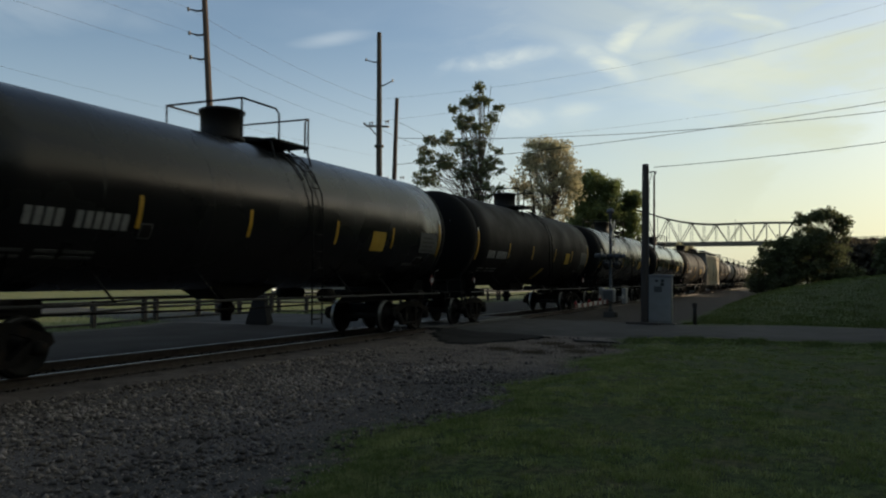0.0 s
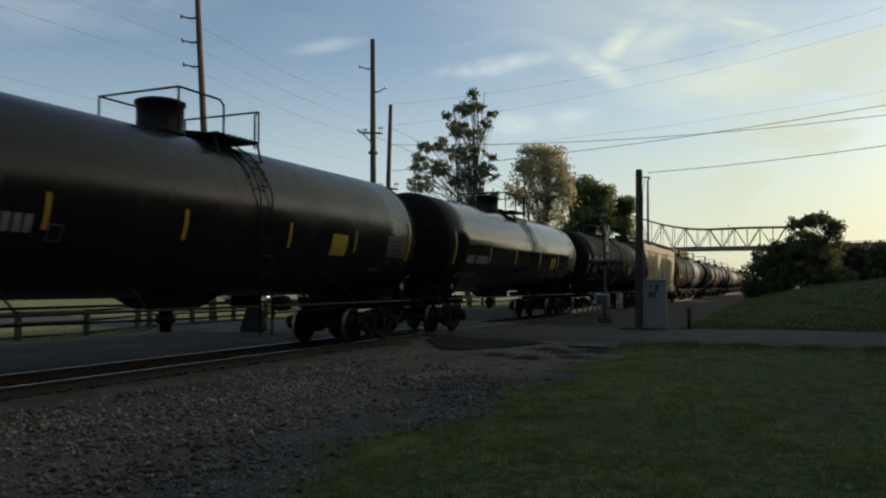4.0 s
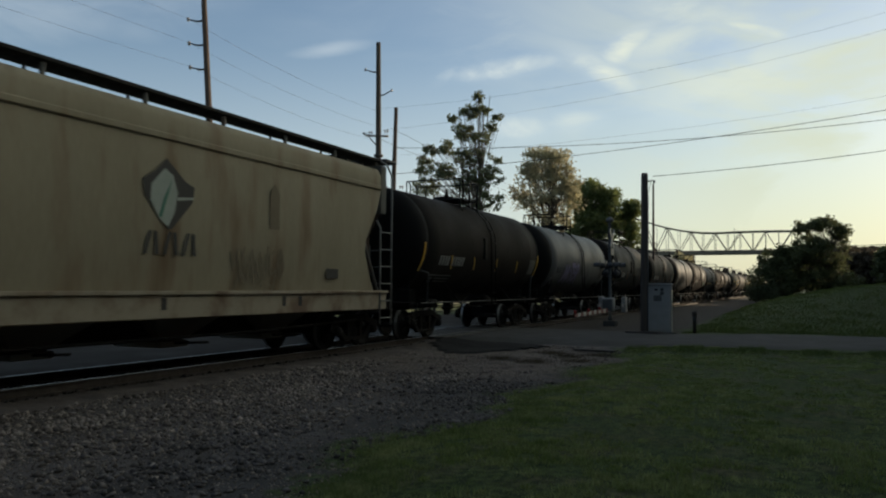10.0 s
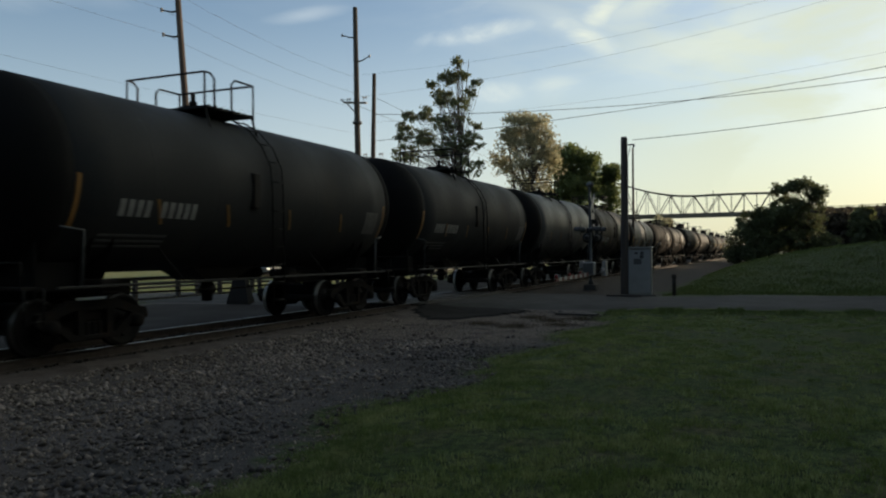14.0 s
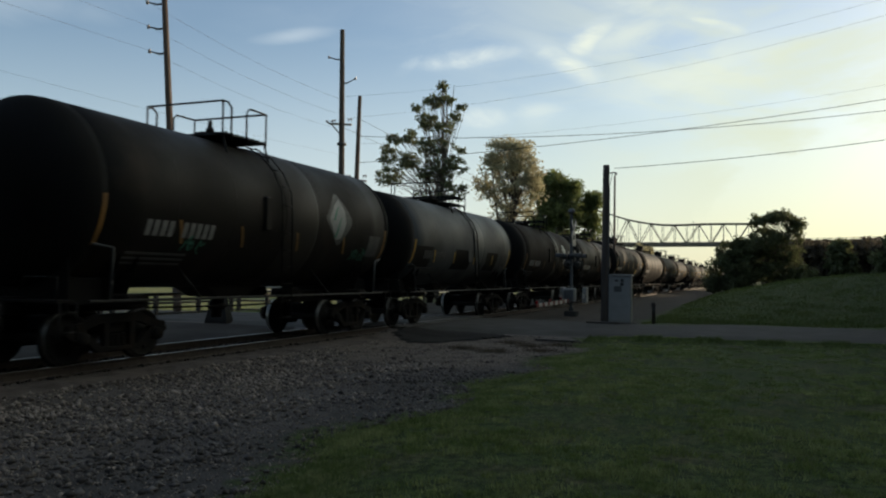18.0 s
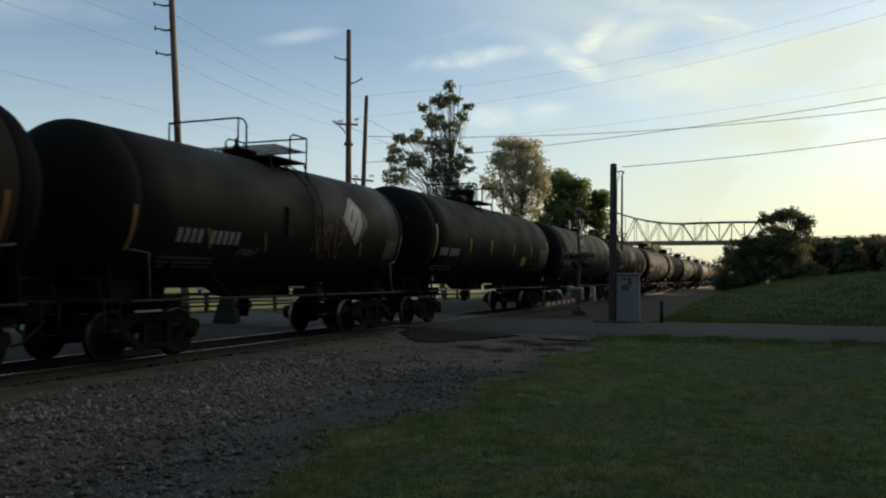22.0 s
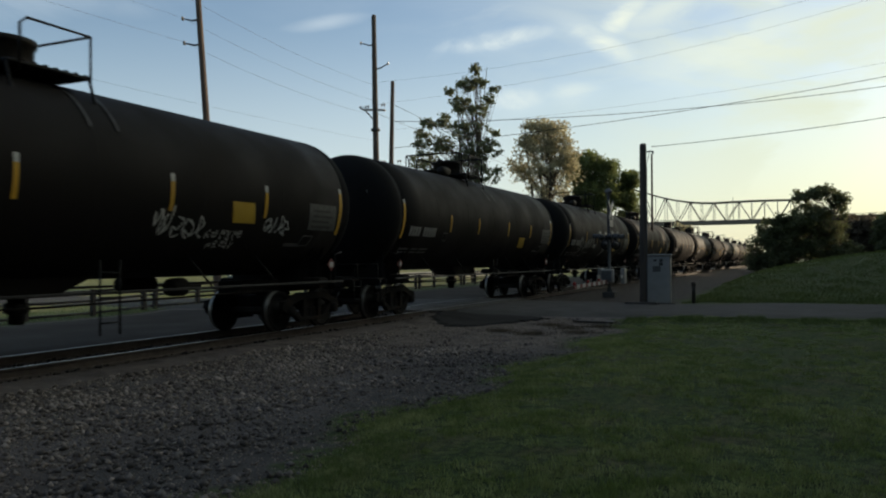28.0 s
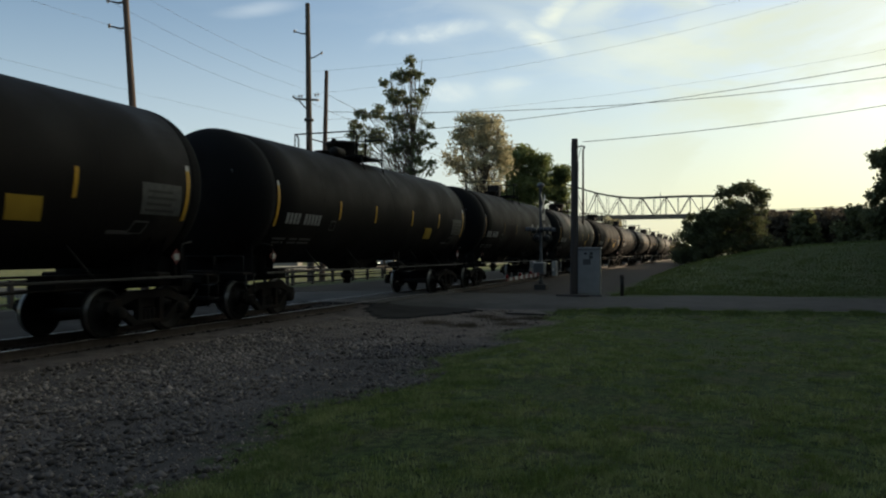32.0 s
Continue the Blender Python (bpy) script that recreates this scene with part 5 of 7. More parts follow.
    for y0, n, z, tall in ((-5.0, 5, 1.62, 0.48), (1.9, 6, 1.5, 0.85)):
        g = Geo()
        for k in range(n):
            for (a, b), (c, d) in zip(STROKES[(k + n) % 8], STROKES[(k + n) % 8][1:]):
                a, c = y0 + 0.3 * k + a * 0.46, y0 + 0.3 * k + c * 0.46
                b, d = z + b * tall, z + d * tall
                m = math.hypot(c - a, d - b) or 1
                px, pz = -(d - b) / m * 0.025, (c - a) / m * 0.025
                g.add([(x - 0.015, a + px, b + pz), (x - 0.015, a - px, b - pz), (x - 0.015, c - px, d - pz), (x - 0.015, c + px, d + pz)], [(0, 1, 2, 3)])
        part("sprayed_scrawl", g, M["faint"], car, "faded brown scrawl")
    for y in (-7.4, -4.9, -4.6, 0.1, 3.6, 4.2):
        part("sill_mark", Geo().box(1.58, 1.586, y, y + 0.12, 1.14, 1.36), M["dark_stencil"], car)
    return car


def stencil(car, y, arc, n, height, width, gap, mat, first=4):
    """Plain bars in the size of a line of painted characters."""
    k0 = 0
    for k in range(n):
        k0 += 1 if k == first else 0
        y0 = y + (k + k0) * (width + gap)
        part("stencil_mark", shell_patch(y0, y0 + width, arc, arc + height, 0.0, 0.007, 3), mat, car)


def emblem(car, y, arc, size=0.72, pale=True):
    """A lozenge with a pale leaf and its veins on the tank's side."""
    wide = 1.5

    def shape(name, points, lift, mat, label=""):
        part(name, shell_outline([(u * wide, w) for u, w in points], y, arc, size, lift), M[mat], car, label)
    shape("diamond_emblem", ((-0.62, 0.1), (-0.08, 0.98), (0.05, 1.0), (0.6, 0.12), (0.6, -0.1), (0.1, -0.85), (0.0, -0.9), (-0.6, -0.05)), 0.008, "emblem_white" if pale else "dim", "pale diamond emblem")
    shape("emblem_shade", ((0.3, 0.5), (0.6, 0.12), (0.6, -0.1), (0.12, -0.83), (0.3, -0.3), (0.36, 0.1)), 0.011, "dim" if pale else "panel")
    shape("emblem_leaf", ((-0.5, 0.05), (-0.2, 0.55), (0.06, 0.78), (0.26, 0.4), (0.3, -0.1), (0.12, -0.62), (-0.1, -0.7), (-0.36, -0.25)), 0.014, "white" if pale else "emblem_white")
    for k, vein in enumerate((((-0.3, 0.0), (-0.16, 0.36), (0.05, 0.56), (-0.1, 0.34), (-0.22, 0.0)), ((-0.2, -0.6), (-0.05, -0.1), (0.16, 0.26), (0.02, -0.1), (-0.12, -0.62)))):
        shape("emblem_vein", vein, 0.018 + 0.001 * k, "dim" if pale else "green")


def faded_band(car, y0, y1, mat, label):
    """A wide ring of paler paint round the tank."""
    part("faded_band", Geo().lathe([(RADIUS + 0.001, y0 - 0.04), (RADIUS + 0.006, y0), (RADIUS + 0.006, y1), (RADIUS + 0.001, y1 + 0.04)], 56, "y", (0, 0, AXIS)), M[mat], car, label)


def marks_long(car, length, kind, tape="yellow"):
    """Tape, plates and stencils of a long tank car."""
    half = tank_half(length)
    gat = kind == "gat"
    ys = (-4.36, -1.46, 1.78, 4.6) if gat else (-3.86, -1.46, 1.58, 4.26)
    for y in ys:
        low, high = (-0.6, -0.04) if gat else (-0.46, 0.06)
        part("reflector_tape", shell_patch(y - 0.045, y + 0.045, low, high), M[tape], car)
    for s in (-1, 1):
        part("reflector_tape", shell_patch(s * (half - 0.12) - 0.05, s * (half - 0.12) + 0.05, -0.75, 0.25), M[tape], car)
        part("white_tape", shell_patch(s * (half - 0.12) - 0.05, s * (half - 0.12) + 0.05, 0.252, 0.36), M["white" if tape == "yellow" else "dim"], car)
    stencil(car, -6.5 if gat else -6.67, -0.66, 10 if gat else 9, 0.28, 0.125, 0.055, M["chalk"])
    part("stencil_box", shell_patch(-4.3, -4.02, -0.78, -0.5), M["dim"], car)
    part("stencil_box", shell_patch(-4.27, -4.05, -0.755, -0.525, 0, 0.011), M["black"], car)
    for k in range(2):
        for a, b in ((-6.9, -6.3), (-6.1, -5.7), (-5.6, -5.0)):
            part("data_line", shell_patch(a, b, -1.12 - 0.12 * k, -1.06 - 0.12 * k, n=1), M["dim"], car)
    if gat:
        part("label_plate", shell_patch(3.5, 4.2, -0.7, -0.18), M["yellow_plate"], car, "yellow label plate")
    part("data_panel", shell_patch(half - 1.35, half - 0.25, -0.66, -0.06, -0.08), M["panel"], car)
    part("notice_frame", shell_patch(half - 1.5, half - 1.1, -1.08, -0.8, 0.08), M["dim"], car)
    part("notice_face", shell_patch(half - 1.46, half - 1.14, -1.05, -0.83, 0.07, 0.011), M["black"], car)
    for k in range(4):
        part("data_line", shell_patch(half - 1.25, half - 0.45 - 0.12 * (k % 2), -0.6 + 0.12 * k, -0.55 + 0.12 * k, lift=0.011, n=1), M["dark_stencil"], car)
    part("data_line", shell_patch(half - 2.0, half - 1.35, -1.1, -1.02, n=1), M["dim"], car)
    for way in (-1, 1):
        y = way * (half - 0.2)
        holder = part("placard", Geo().add([(1.42 + d, y + a, 1.5 + b) for d in (0.0, 0.012) for a, b in ((-0.16, 0), (0, -0.16), (0.16, 0), (0, 0.16))], [(7, 6, 5, 4), (0, 1, 2, 3)] + [(i, (i + 1) % 4, 4 + (i + 1) % 4, 4 + i) for i in range(4)]), M["gate_red"], car, "red and white hazard placard")
        part("placard_face", Geo().box(1.433, 1.437, y - 0.075, y + 0.075, 1.43, 1.56), M["gate_white"], holder)
        part("placard_bracket", Geo().box(1.38, 1.42, y - 0.02, y + 0.02, 1.05, 1.4), M["iron"], holder)
    # stencils on the front dome
    part("data_line", Geo().box(0.35, 1.0, -half - 0.84, -half - 0.78, AXIS + 0.45, AXIS + 0.57), M["dim"], car)


def marks_short(car, length, pale=False, tape="tape_dim", ends="tape_dim"):
    half = tank_half(length)
    for y in (-3.2, -1.3, 0.85, 3.1):
        if tape:
            part("reflector_tape", shell_patch(y - 0.045, y + 0.045, -0.82, -0.36, -0.2), M[tape], car)
    if ends:
        for s in (-1, 1):
            part("reflector_tape", shell_patch(s * half - 0.05, s * half + 0.05, -0.95, -0.05), M[ends], car)
    stencil(car, -4.25, -0.7, 9, 0.3, 0.125, 0.07, M["dim"] if pale else M["chalk"])
    for k in range(3):
        part("data_line", shell_patch(-4.5, -2.9, -1.1 - 0.12 * k, -1.05 - 0.12 * k, n=1), M["dim"], car)
    part("data_panel", shell_patch(half - 0.95, half - 0.3, -0.85, -0.25), M["dim"] if not pale else M["dark_stencil"], car)
    if pale:
        part("ladder_plate", Geo().box(1.6, 1.64, -0.09, 0.29, AXIS - 0.72, AXIS + 0.1, 0.01), M["grey"], car, "plate behind the ladder")
    else:
        part("side_box", Geo().box(1.5, 1.7, -0.75, -0.52, AXIS - 0.4, AXIS + 0.35, 0.03), M["black_worn"], car)


def ribbon(g, pts, thick, lift):
    """A painted stroke on the tank's side, rounded off between its points."""
    fine = []
    n = len(pts)
    for k in range(n - 1):
        p0, p1, p2, p3 = (Vector(pts[min(n - 1, max(0, k + d))]) for d in (-1, 0, 1, 2))
        for q in range(4):
            t = q / 4
            c = 0.5 * (2 * p1 + (p2 - p0) * t + (2 * p0 - 5 * p1 + 4 * p2 - p3) * t * t + (3 * p1 - p0 - 3 * p2 + p3) * t ** 3)
            fine.append(p1.lerp(p2, t).lerp(c, 0.7))
    fine.append(Vector(pts[-1]))
    v, f = [], []
    for k, p in enumerate(fine):
        d = (fine[min(len(fine) - 1, k + 1)] - fine[max(0, k - 1)])
        d = d.normalized() if d.length > 1e-6 else Vector((1, 0))
        w = thick / 2 * (0.8 + 0.35 * math.sin(1.7 * k + 5 * pts[0][0]))
        nx, ny = -d.y * w, d.x * w
        v += [on_tank(p.x + nx, p.y + ny, lift), on_tank(p.x - nx, p.y - ny, lift)]
        if k:
            f.append((2 * k - 2, 2 * k - 1, 2 * k + 1, 2 * k))
    g.add(v, f)


def tag(car, y, arc, height, order, mat, thick=0.03, pitch=0.62, slope=0.0, label="sprayed tag in quick angular strokes"):
    """A sprayed tag: a row of angular strokes."""
    g = Geo()
    rng = random.Random(int(1000 * (y + 20)) + order[0])
    u = y
    for k, which in enumerate(order):
        big = height * rng.uniform(0.82, 1.15)
        base = arc + slope * k * height * pitch + rng.uniform(-0.08, 0.08) * height
        pts = [(u + (a + (-0.1 if k % 2 else 0.2) * b) * big + rng.uniform(-0.03, 0.03) * big, base + b * big + rng.uniform(-0.04, 0.04) * big) for a, b in ((p if k % 2 else 0.65 - p, q if k % 3 else 1.0 - q) for p, q in STROKES[which % 8])]
        ribbon(g, pts, thick, 0.009 + 0.0006 * k)
        u += height * pitch * rng.uniform(0.85, 1.15)
    return part("sprayed_tag", g, mat, car, label)


def head_tag(car, half, x, z, height, order, mat):
    """Sprayed strokes on the front dome, at x and z from the tank's axis."""
    g = Geo()
    for k, which in enumerate(order):
        pts = [(x + 0.28 * height * k + (a if k % 2 else 0.65 - a) * height, z + (b if k % 3 else 1 - b) * height) for a, b in STROKES[which]]
        for (a, b), (c, d) in zip(pts, pts[1:]):
            m = math.hypot(c - a, d - b) or 1
            px, pz = -(d - b) / m * 0.014, (c - a) / m * 0.014
            quad = []
            for u, w in ((a + px, b + pz), (a - px, b - pz), (c - px, d - pz), (c + px, d + pz)):
                q = math.asin(min(1, math.hypot(u, w) / RADIUS) ** 1.25)
                quad.append((u, -half - 0.2 - 0.78 * math.cos(q) ** 0.85 - 0.014, AXIS + w))
            g.add(quad, [(0, 1, 2, 3), (3, 2, 1, 0)])
    part("sprayed_tag", g, mat, car, "pale tag sprayed on the tank's end")


def moter(car):
    """Chunky sprayed letters with dark outlines, leaning and spreading at the foot."""
    boxes = (("M", -2.92, -2.24, -1.24, -0.22), ("O", -2.17, -1.8, -1.04, -0.42), ("T", -1.86, -1.3, -1.24, -0.1), ("E", -1.38, -1.0, -1.04, -0.2), ("R", -0.94, -0.32, -1.26, -0.1))
    for k, (sign, y0, y1, a0, a1) in enumerate(boxes):
        for name, fat, grow, lift, mat, label in (("letter_outline", 0.1, 0.045, 0.008, "violet", "dark outline of a sprayed letter"), ("letter", 0.035, 0.0, 0.014, "lilac", "lilac sprayed letter")):
            bm = letters(sign, 1.0, 0.0, fat)
            us, ws = [v.co.x for v in bm.verts], [v.co.z for v in bm.verts]
            lu, hu, lw, hw = min(us), max(us), min(ws), max(ws)
            for v in bm.verts:
                u, w = (v.co.x - lu) / (hu - lu), (v.co.z - lw) / (hw - lw)
                spread = 1 + 0.22 * (1 - w) * (1.6 if sign in "MR" else 0.4)
                v.co.x = y0 - grow + (0.5 + (u - 0.5) * spread) * (y1 - y0 + 2 * grow) + 0.16 * (w - 0.5)
                v.co.z = a0 - grow + w * (a1 - a0 + 2 * grow)
            part(name, bend(bm, 0, 0, lift + 0.0005 * k), M[mat], car, label)


def paint(car, name):
    for child in car.children:
        if child.name.split(".")[0] in ("tank", "weld_band"):
            child.material_slots[0].link = "OBJECT"
            child.material_slots[0].material = M[name]


CARS = []


def build_train():
    long_d = tank_car(18.37, "dull")
    marks_long(long_d, 18.37, "gat")
    long_a, long_b, long_c, short_a = tank_car(18.37, "dome"), tank_car(17.68, "bowl"), tank_car(17.68, "boxy"), tank_car(13.1, "short")
    short_b = tank_car(13.1, "slim")
    marks_long(long_a, 18.37, "gat")
    marks_long(long_b, 17.68, "fhr")
    marks_long(long_c, 17.68, "fhr", "tape_dim")
    masters = {"t": short_b, "a": long_a, "d": long_d, "b": long_b, "c": long_c, "s": short_a}
    used = set()
    rows = [  # kind, front coupling, rear coupling, paint, label
        ("a", -13.25, 5.05, "black_gloss", "glossy black tank car with yellow tape and a round valve housing"),
        ("a", 5.05, 23.45, "black_gloss", "glossy black tank car with white marks and yellow tape"),
        ("d", 23.42, 41.82, "black", "dull black tank car with white marks and a slanted yellow panel"),
        ("a", 41.80, 60.10, "black_gloss", "black tank car with white marks and yellow tape"),
        ("a", 60.35, 78.75, "black_shiny", "shiny black tank car whose top mirrors the sky"),
        ("d", 78.80, 97.20, "black", "dull black tank car with a slanted yellow panel"),
        ("h", 96.88, 115.68, "", ""),
        ("s", 115.50, 129.00, "black_short", "short dull black tank car with yellow tape"),
        ("s", 128.80, 141.60, "grey_pale", "short grey tank car with lilac sprayed lettering"),
        ("s", 142.10, 155.00, "slate", "short black tank car with white marks"),
        ("s", 155.10, 168.40, "slate", "short dull black tank car with a boxed white mark"),
        ("s", 168.40, 181.40, "grey", "short plain grey tank car"),
        ("s", 181.40, 194.60, "black_worn", "short worn black tank car with a pale diamond emblem"),
        ("t", 194.50, 207.40, "dark_grey", "short grey tank car with black overpainted patches"),
        ("t", 207.78, 220.48, "black_short", "short black tank car with a pale diamond emblem"),
        ("t", 220.40, 233.80, "black_worn", "short black tank car with an emblem and rust-brown scrawl"),
        ("b", 233.38, 251.08, "black", "black tank car with white marks and yellow tape"),
        ("c", 251.10, 268.80, "black_worn", "worn black tank car with faded marks and a square valve housing"),
        ("b", 268.72, 286.62, "black", "black tank car with white sprayed scrawl and a yellow plate"),
        ("b", 286.48, 304.18, "black", "black tank car with white marks and a slanted yellow plate"),
        ("b", 304.11, 321.71, "black", "black tank car with large white outline scrawl"),
        ("b", 321.75, 339.45, "black", "black tank car with white marks and yellow tape"),
    ]
    for k in range(11):
        y = 339.45 + 17.65 * k
        rows.append(("b" if k % 3 else "c", y, y + 17.65, ("black", "black_worn", "black_short")[k % 3], "black tank car far back in the train"))
    for kind, y0, y1, color, label in rows:
        mid = (y0 + y1) / 2
        if kind == "h":
            car = hopper_car(18.8)
            car.matrix_basis = Matrix.Translation((TRACK, mid, 0))
        else:
            at = Matrix.Translation((TRACK, mid, 0))
            if kind in used:
                car = copy_thing(masters[kind], at)
            else:
                car = masters[kind]
                used.add(kind)
                LATER.append((car, at))
            tagged(car, label)
        CARS.append((car, mid, kind, color))
    for car, mid, kind, color in CARS:
        if color:
            paint(car, color)
    for car, at in LATER:
        car.matrix_basis = at
    # what sets single cars apart
    c = [q[0] for q in CARS]
    for k in (2, 5):
        part("slanted_panel", shell_patch(0.0, 0.38, -1.62, -0.98, 0.4), M["yellow_plate"], c[k], "slanted yellow panel by the ladder")
    for k, row in enumerate(rows):
        if row[0] in "st":
            tape, ends = {8: (None, None), 13: ("yellow", "yellow"), 7: ("yellow", "yellow"), 11: ("tape_dim", None)}.get(k, ("tape_dim", "tape_dim"))
            marks_short(c[k], row[2] - row[1], row[3] in ("grey", "grey_pale", "dark_grey"), tape, ends)
    for k, row in enumerate(rows):
        if row[0] == "b" and k < 26:
            y, a = (3.3, -0.6) if k == 18 else (3.06, -0.9)
            part("label_plate", shell_patch(y, y + 0.68, a, a + 0.42, -0.1), M["yellow_plate"], c[k], "yellow label plate set aslant")
    moter(c[8])
    for y in (-3.86, -1.46, 1.58, 4.26):
        part("white_tape", shell_patch(y - 0.046, y + 0.046, 0.064, 0.2), M["white"], c[18], "white upper end of the tape")
    emblem(c[12], 2.6, 0.05, 0.72, False)
    faded_band(c[12], 0.15, 1.5, "faded_worn", "band of paler worn paint")
    faded_band(c[13], 0.45, 1.6, "faded_grey", "band of paler grey paint")
    faded_band(c[14], 0.7, 1.5, "faded_worn", "band of paler worn paint")
    emblem(c[14], 2.75, 0.1, 0.66)
    emblem(c[15], 2.58, 0.2, 0.74)
    tag(c[12], 3.5, -1.0, 0.36, (4, 0, 2, 4), M["green"], 0.035, 0.6)
    tag(c[12], -3.2, -1.0, 0.34, (1, 3, 6), M["green"], 0.035, 0.6)
    tag(c[15], 0.35, -1.0, 1.25, (0, 4, 1), M["brown_spray"], 0.05, 0.36)
    tag(c[15], 0.5, -0.6, 0.8, (3, 6, 2), M["brown_spray"], 0.035, 0.5)
    head_tag(c[15], tank_half(12.9), 0.3, 0.12, 0.5, (0, 3, 5, 1, 4, 2, 7), M["chalk"])
    tag(c[15], -2.3, -0.95, 0.2, (1, 0, 4, 2, 6), M["chalk"], 0.02, 0.8)
    for a, b in ((-5.0, -3.6), (-1.4, 0.4), (2.2, 3.6)):
        part("overpainted_patch", shell_patch(a, b, -1.1, -0.25), M["black"], c[13], "black overpainted patch")
    tag(c[18], 1.15, -0.9, 0.48, (0, 1, 2, 3, 4), M["white"], 0.045, 0.6, -0.06)
    tag(c[18], 2.62, -0.98, 0.22, (6, 5, 6, 4, 6, 3), M["white"], 0.028, 0.85)
    tag(c[18], 2.8, -1.18, 0.2, (5, 4, 3, 6, 1), M["white"], 0.026, 0.85)
    tag(c[18], 4.25, -0.76, 0.42, (3, 1, 4, 7), M["white"], 0.04, 0.5, -0.1)
    loop = [(0.0, 0.0), (0.12, 0.35), (0.0, 0.6), (0.14, 0.95), (0.42, 1.05), (0.66, 0.85), (0.66, 0.5), (0.45, 0.3), (0.3, 0.0), (0.34, -0.35)]
    g = Geo()
    ribbon(g, [(-5.05 + 0.75 * u, -1.15 + 0.85 * w) for u, w in loop], 0.1, 0.009)
    ribbon(g, [(-4.85 + 0.4 * u, -0.9 + 0.5 * w) for u, w in loop[1:8]], 0.05, 0.01)
    for k, w in enumerate((2, 5, 3, 1, 7, 6)):
        ribbon(g, [(-4.35 + 0.34 * k + (0.5 * a + 0.15 * b), -0.95 + 0.05 * k + 0.52 * b) for a, b in STROKES[w]], 0.055, 0.011 + 0.0006 * k)
    part("sprayed_scrawl", g, M["chalk"], c[20], "large grey outline scrawl")
    tag(c[20], -4.3, -1.35, 0.3, (5, 2, 6, 0, 7), M["chalk"], 0.03, 1.1, 0.1)
    tag(c[20], -2.15, -0.8, 0.2, (6, 3, 1, 4), M["white"], 0.035, 0.8, 0.15)
    g = Geo()
    ribbon(g, [(0.1 + 0.9 * u, -1.25 + 0.9 * w) for u, w in ((0.0, 0.0), (0.2, 0.35), (0.1, 0.65), (0.3, 1.0), (0.62, 0.95), (0.72, 0.65), (0.5, 0.35), (0.4, 0.05))], 0.07, 0.009)
    ribbon(g, [(0.22 + 0.6 * u, -0.95 + 0.45 * w) for u, w in ((0.3, 0.2), (0.2, 0.6), (0.5, 0.9), (0.6, 0.5), (0.35, 0.35))], 0.04, 0.01)
    part("sprayed_scrawl", g, M["white"], c[20], "white outlined loop")
    # some of the short cars carry a slimmer tank on the same underframe
    slim = {}
    for k in (8, 13, 14, 15):
        for child in c[k].children:
            if child.data is None or child.matrix_basis.translation.length > 0.01:
                continue
            old = (child.data.name, k == 8)
            thin = 0.98 if k == 8 else 0.93
            if old in slim:
                child.data = slim[old]
                continue
            me = slim[old] = child.data.copy()
            child.data = me
            for v in me.vertices:
                if v.co.z > 1.25:
                    v.co.x *= thin
                    v.co.z = 1.25 + (v.co.z - 1.25) * thin
            me.update()


LATER = []
build_train()

# ---- crossing signals, case and poles ----


def ground_at(x, y):
    return float(terrain(x, y))


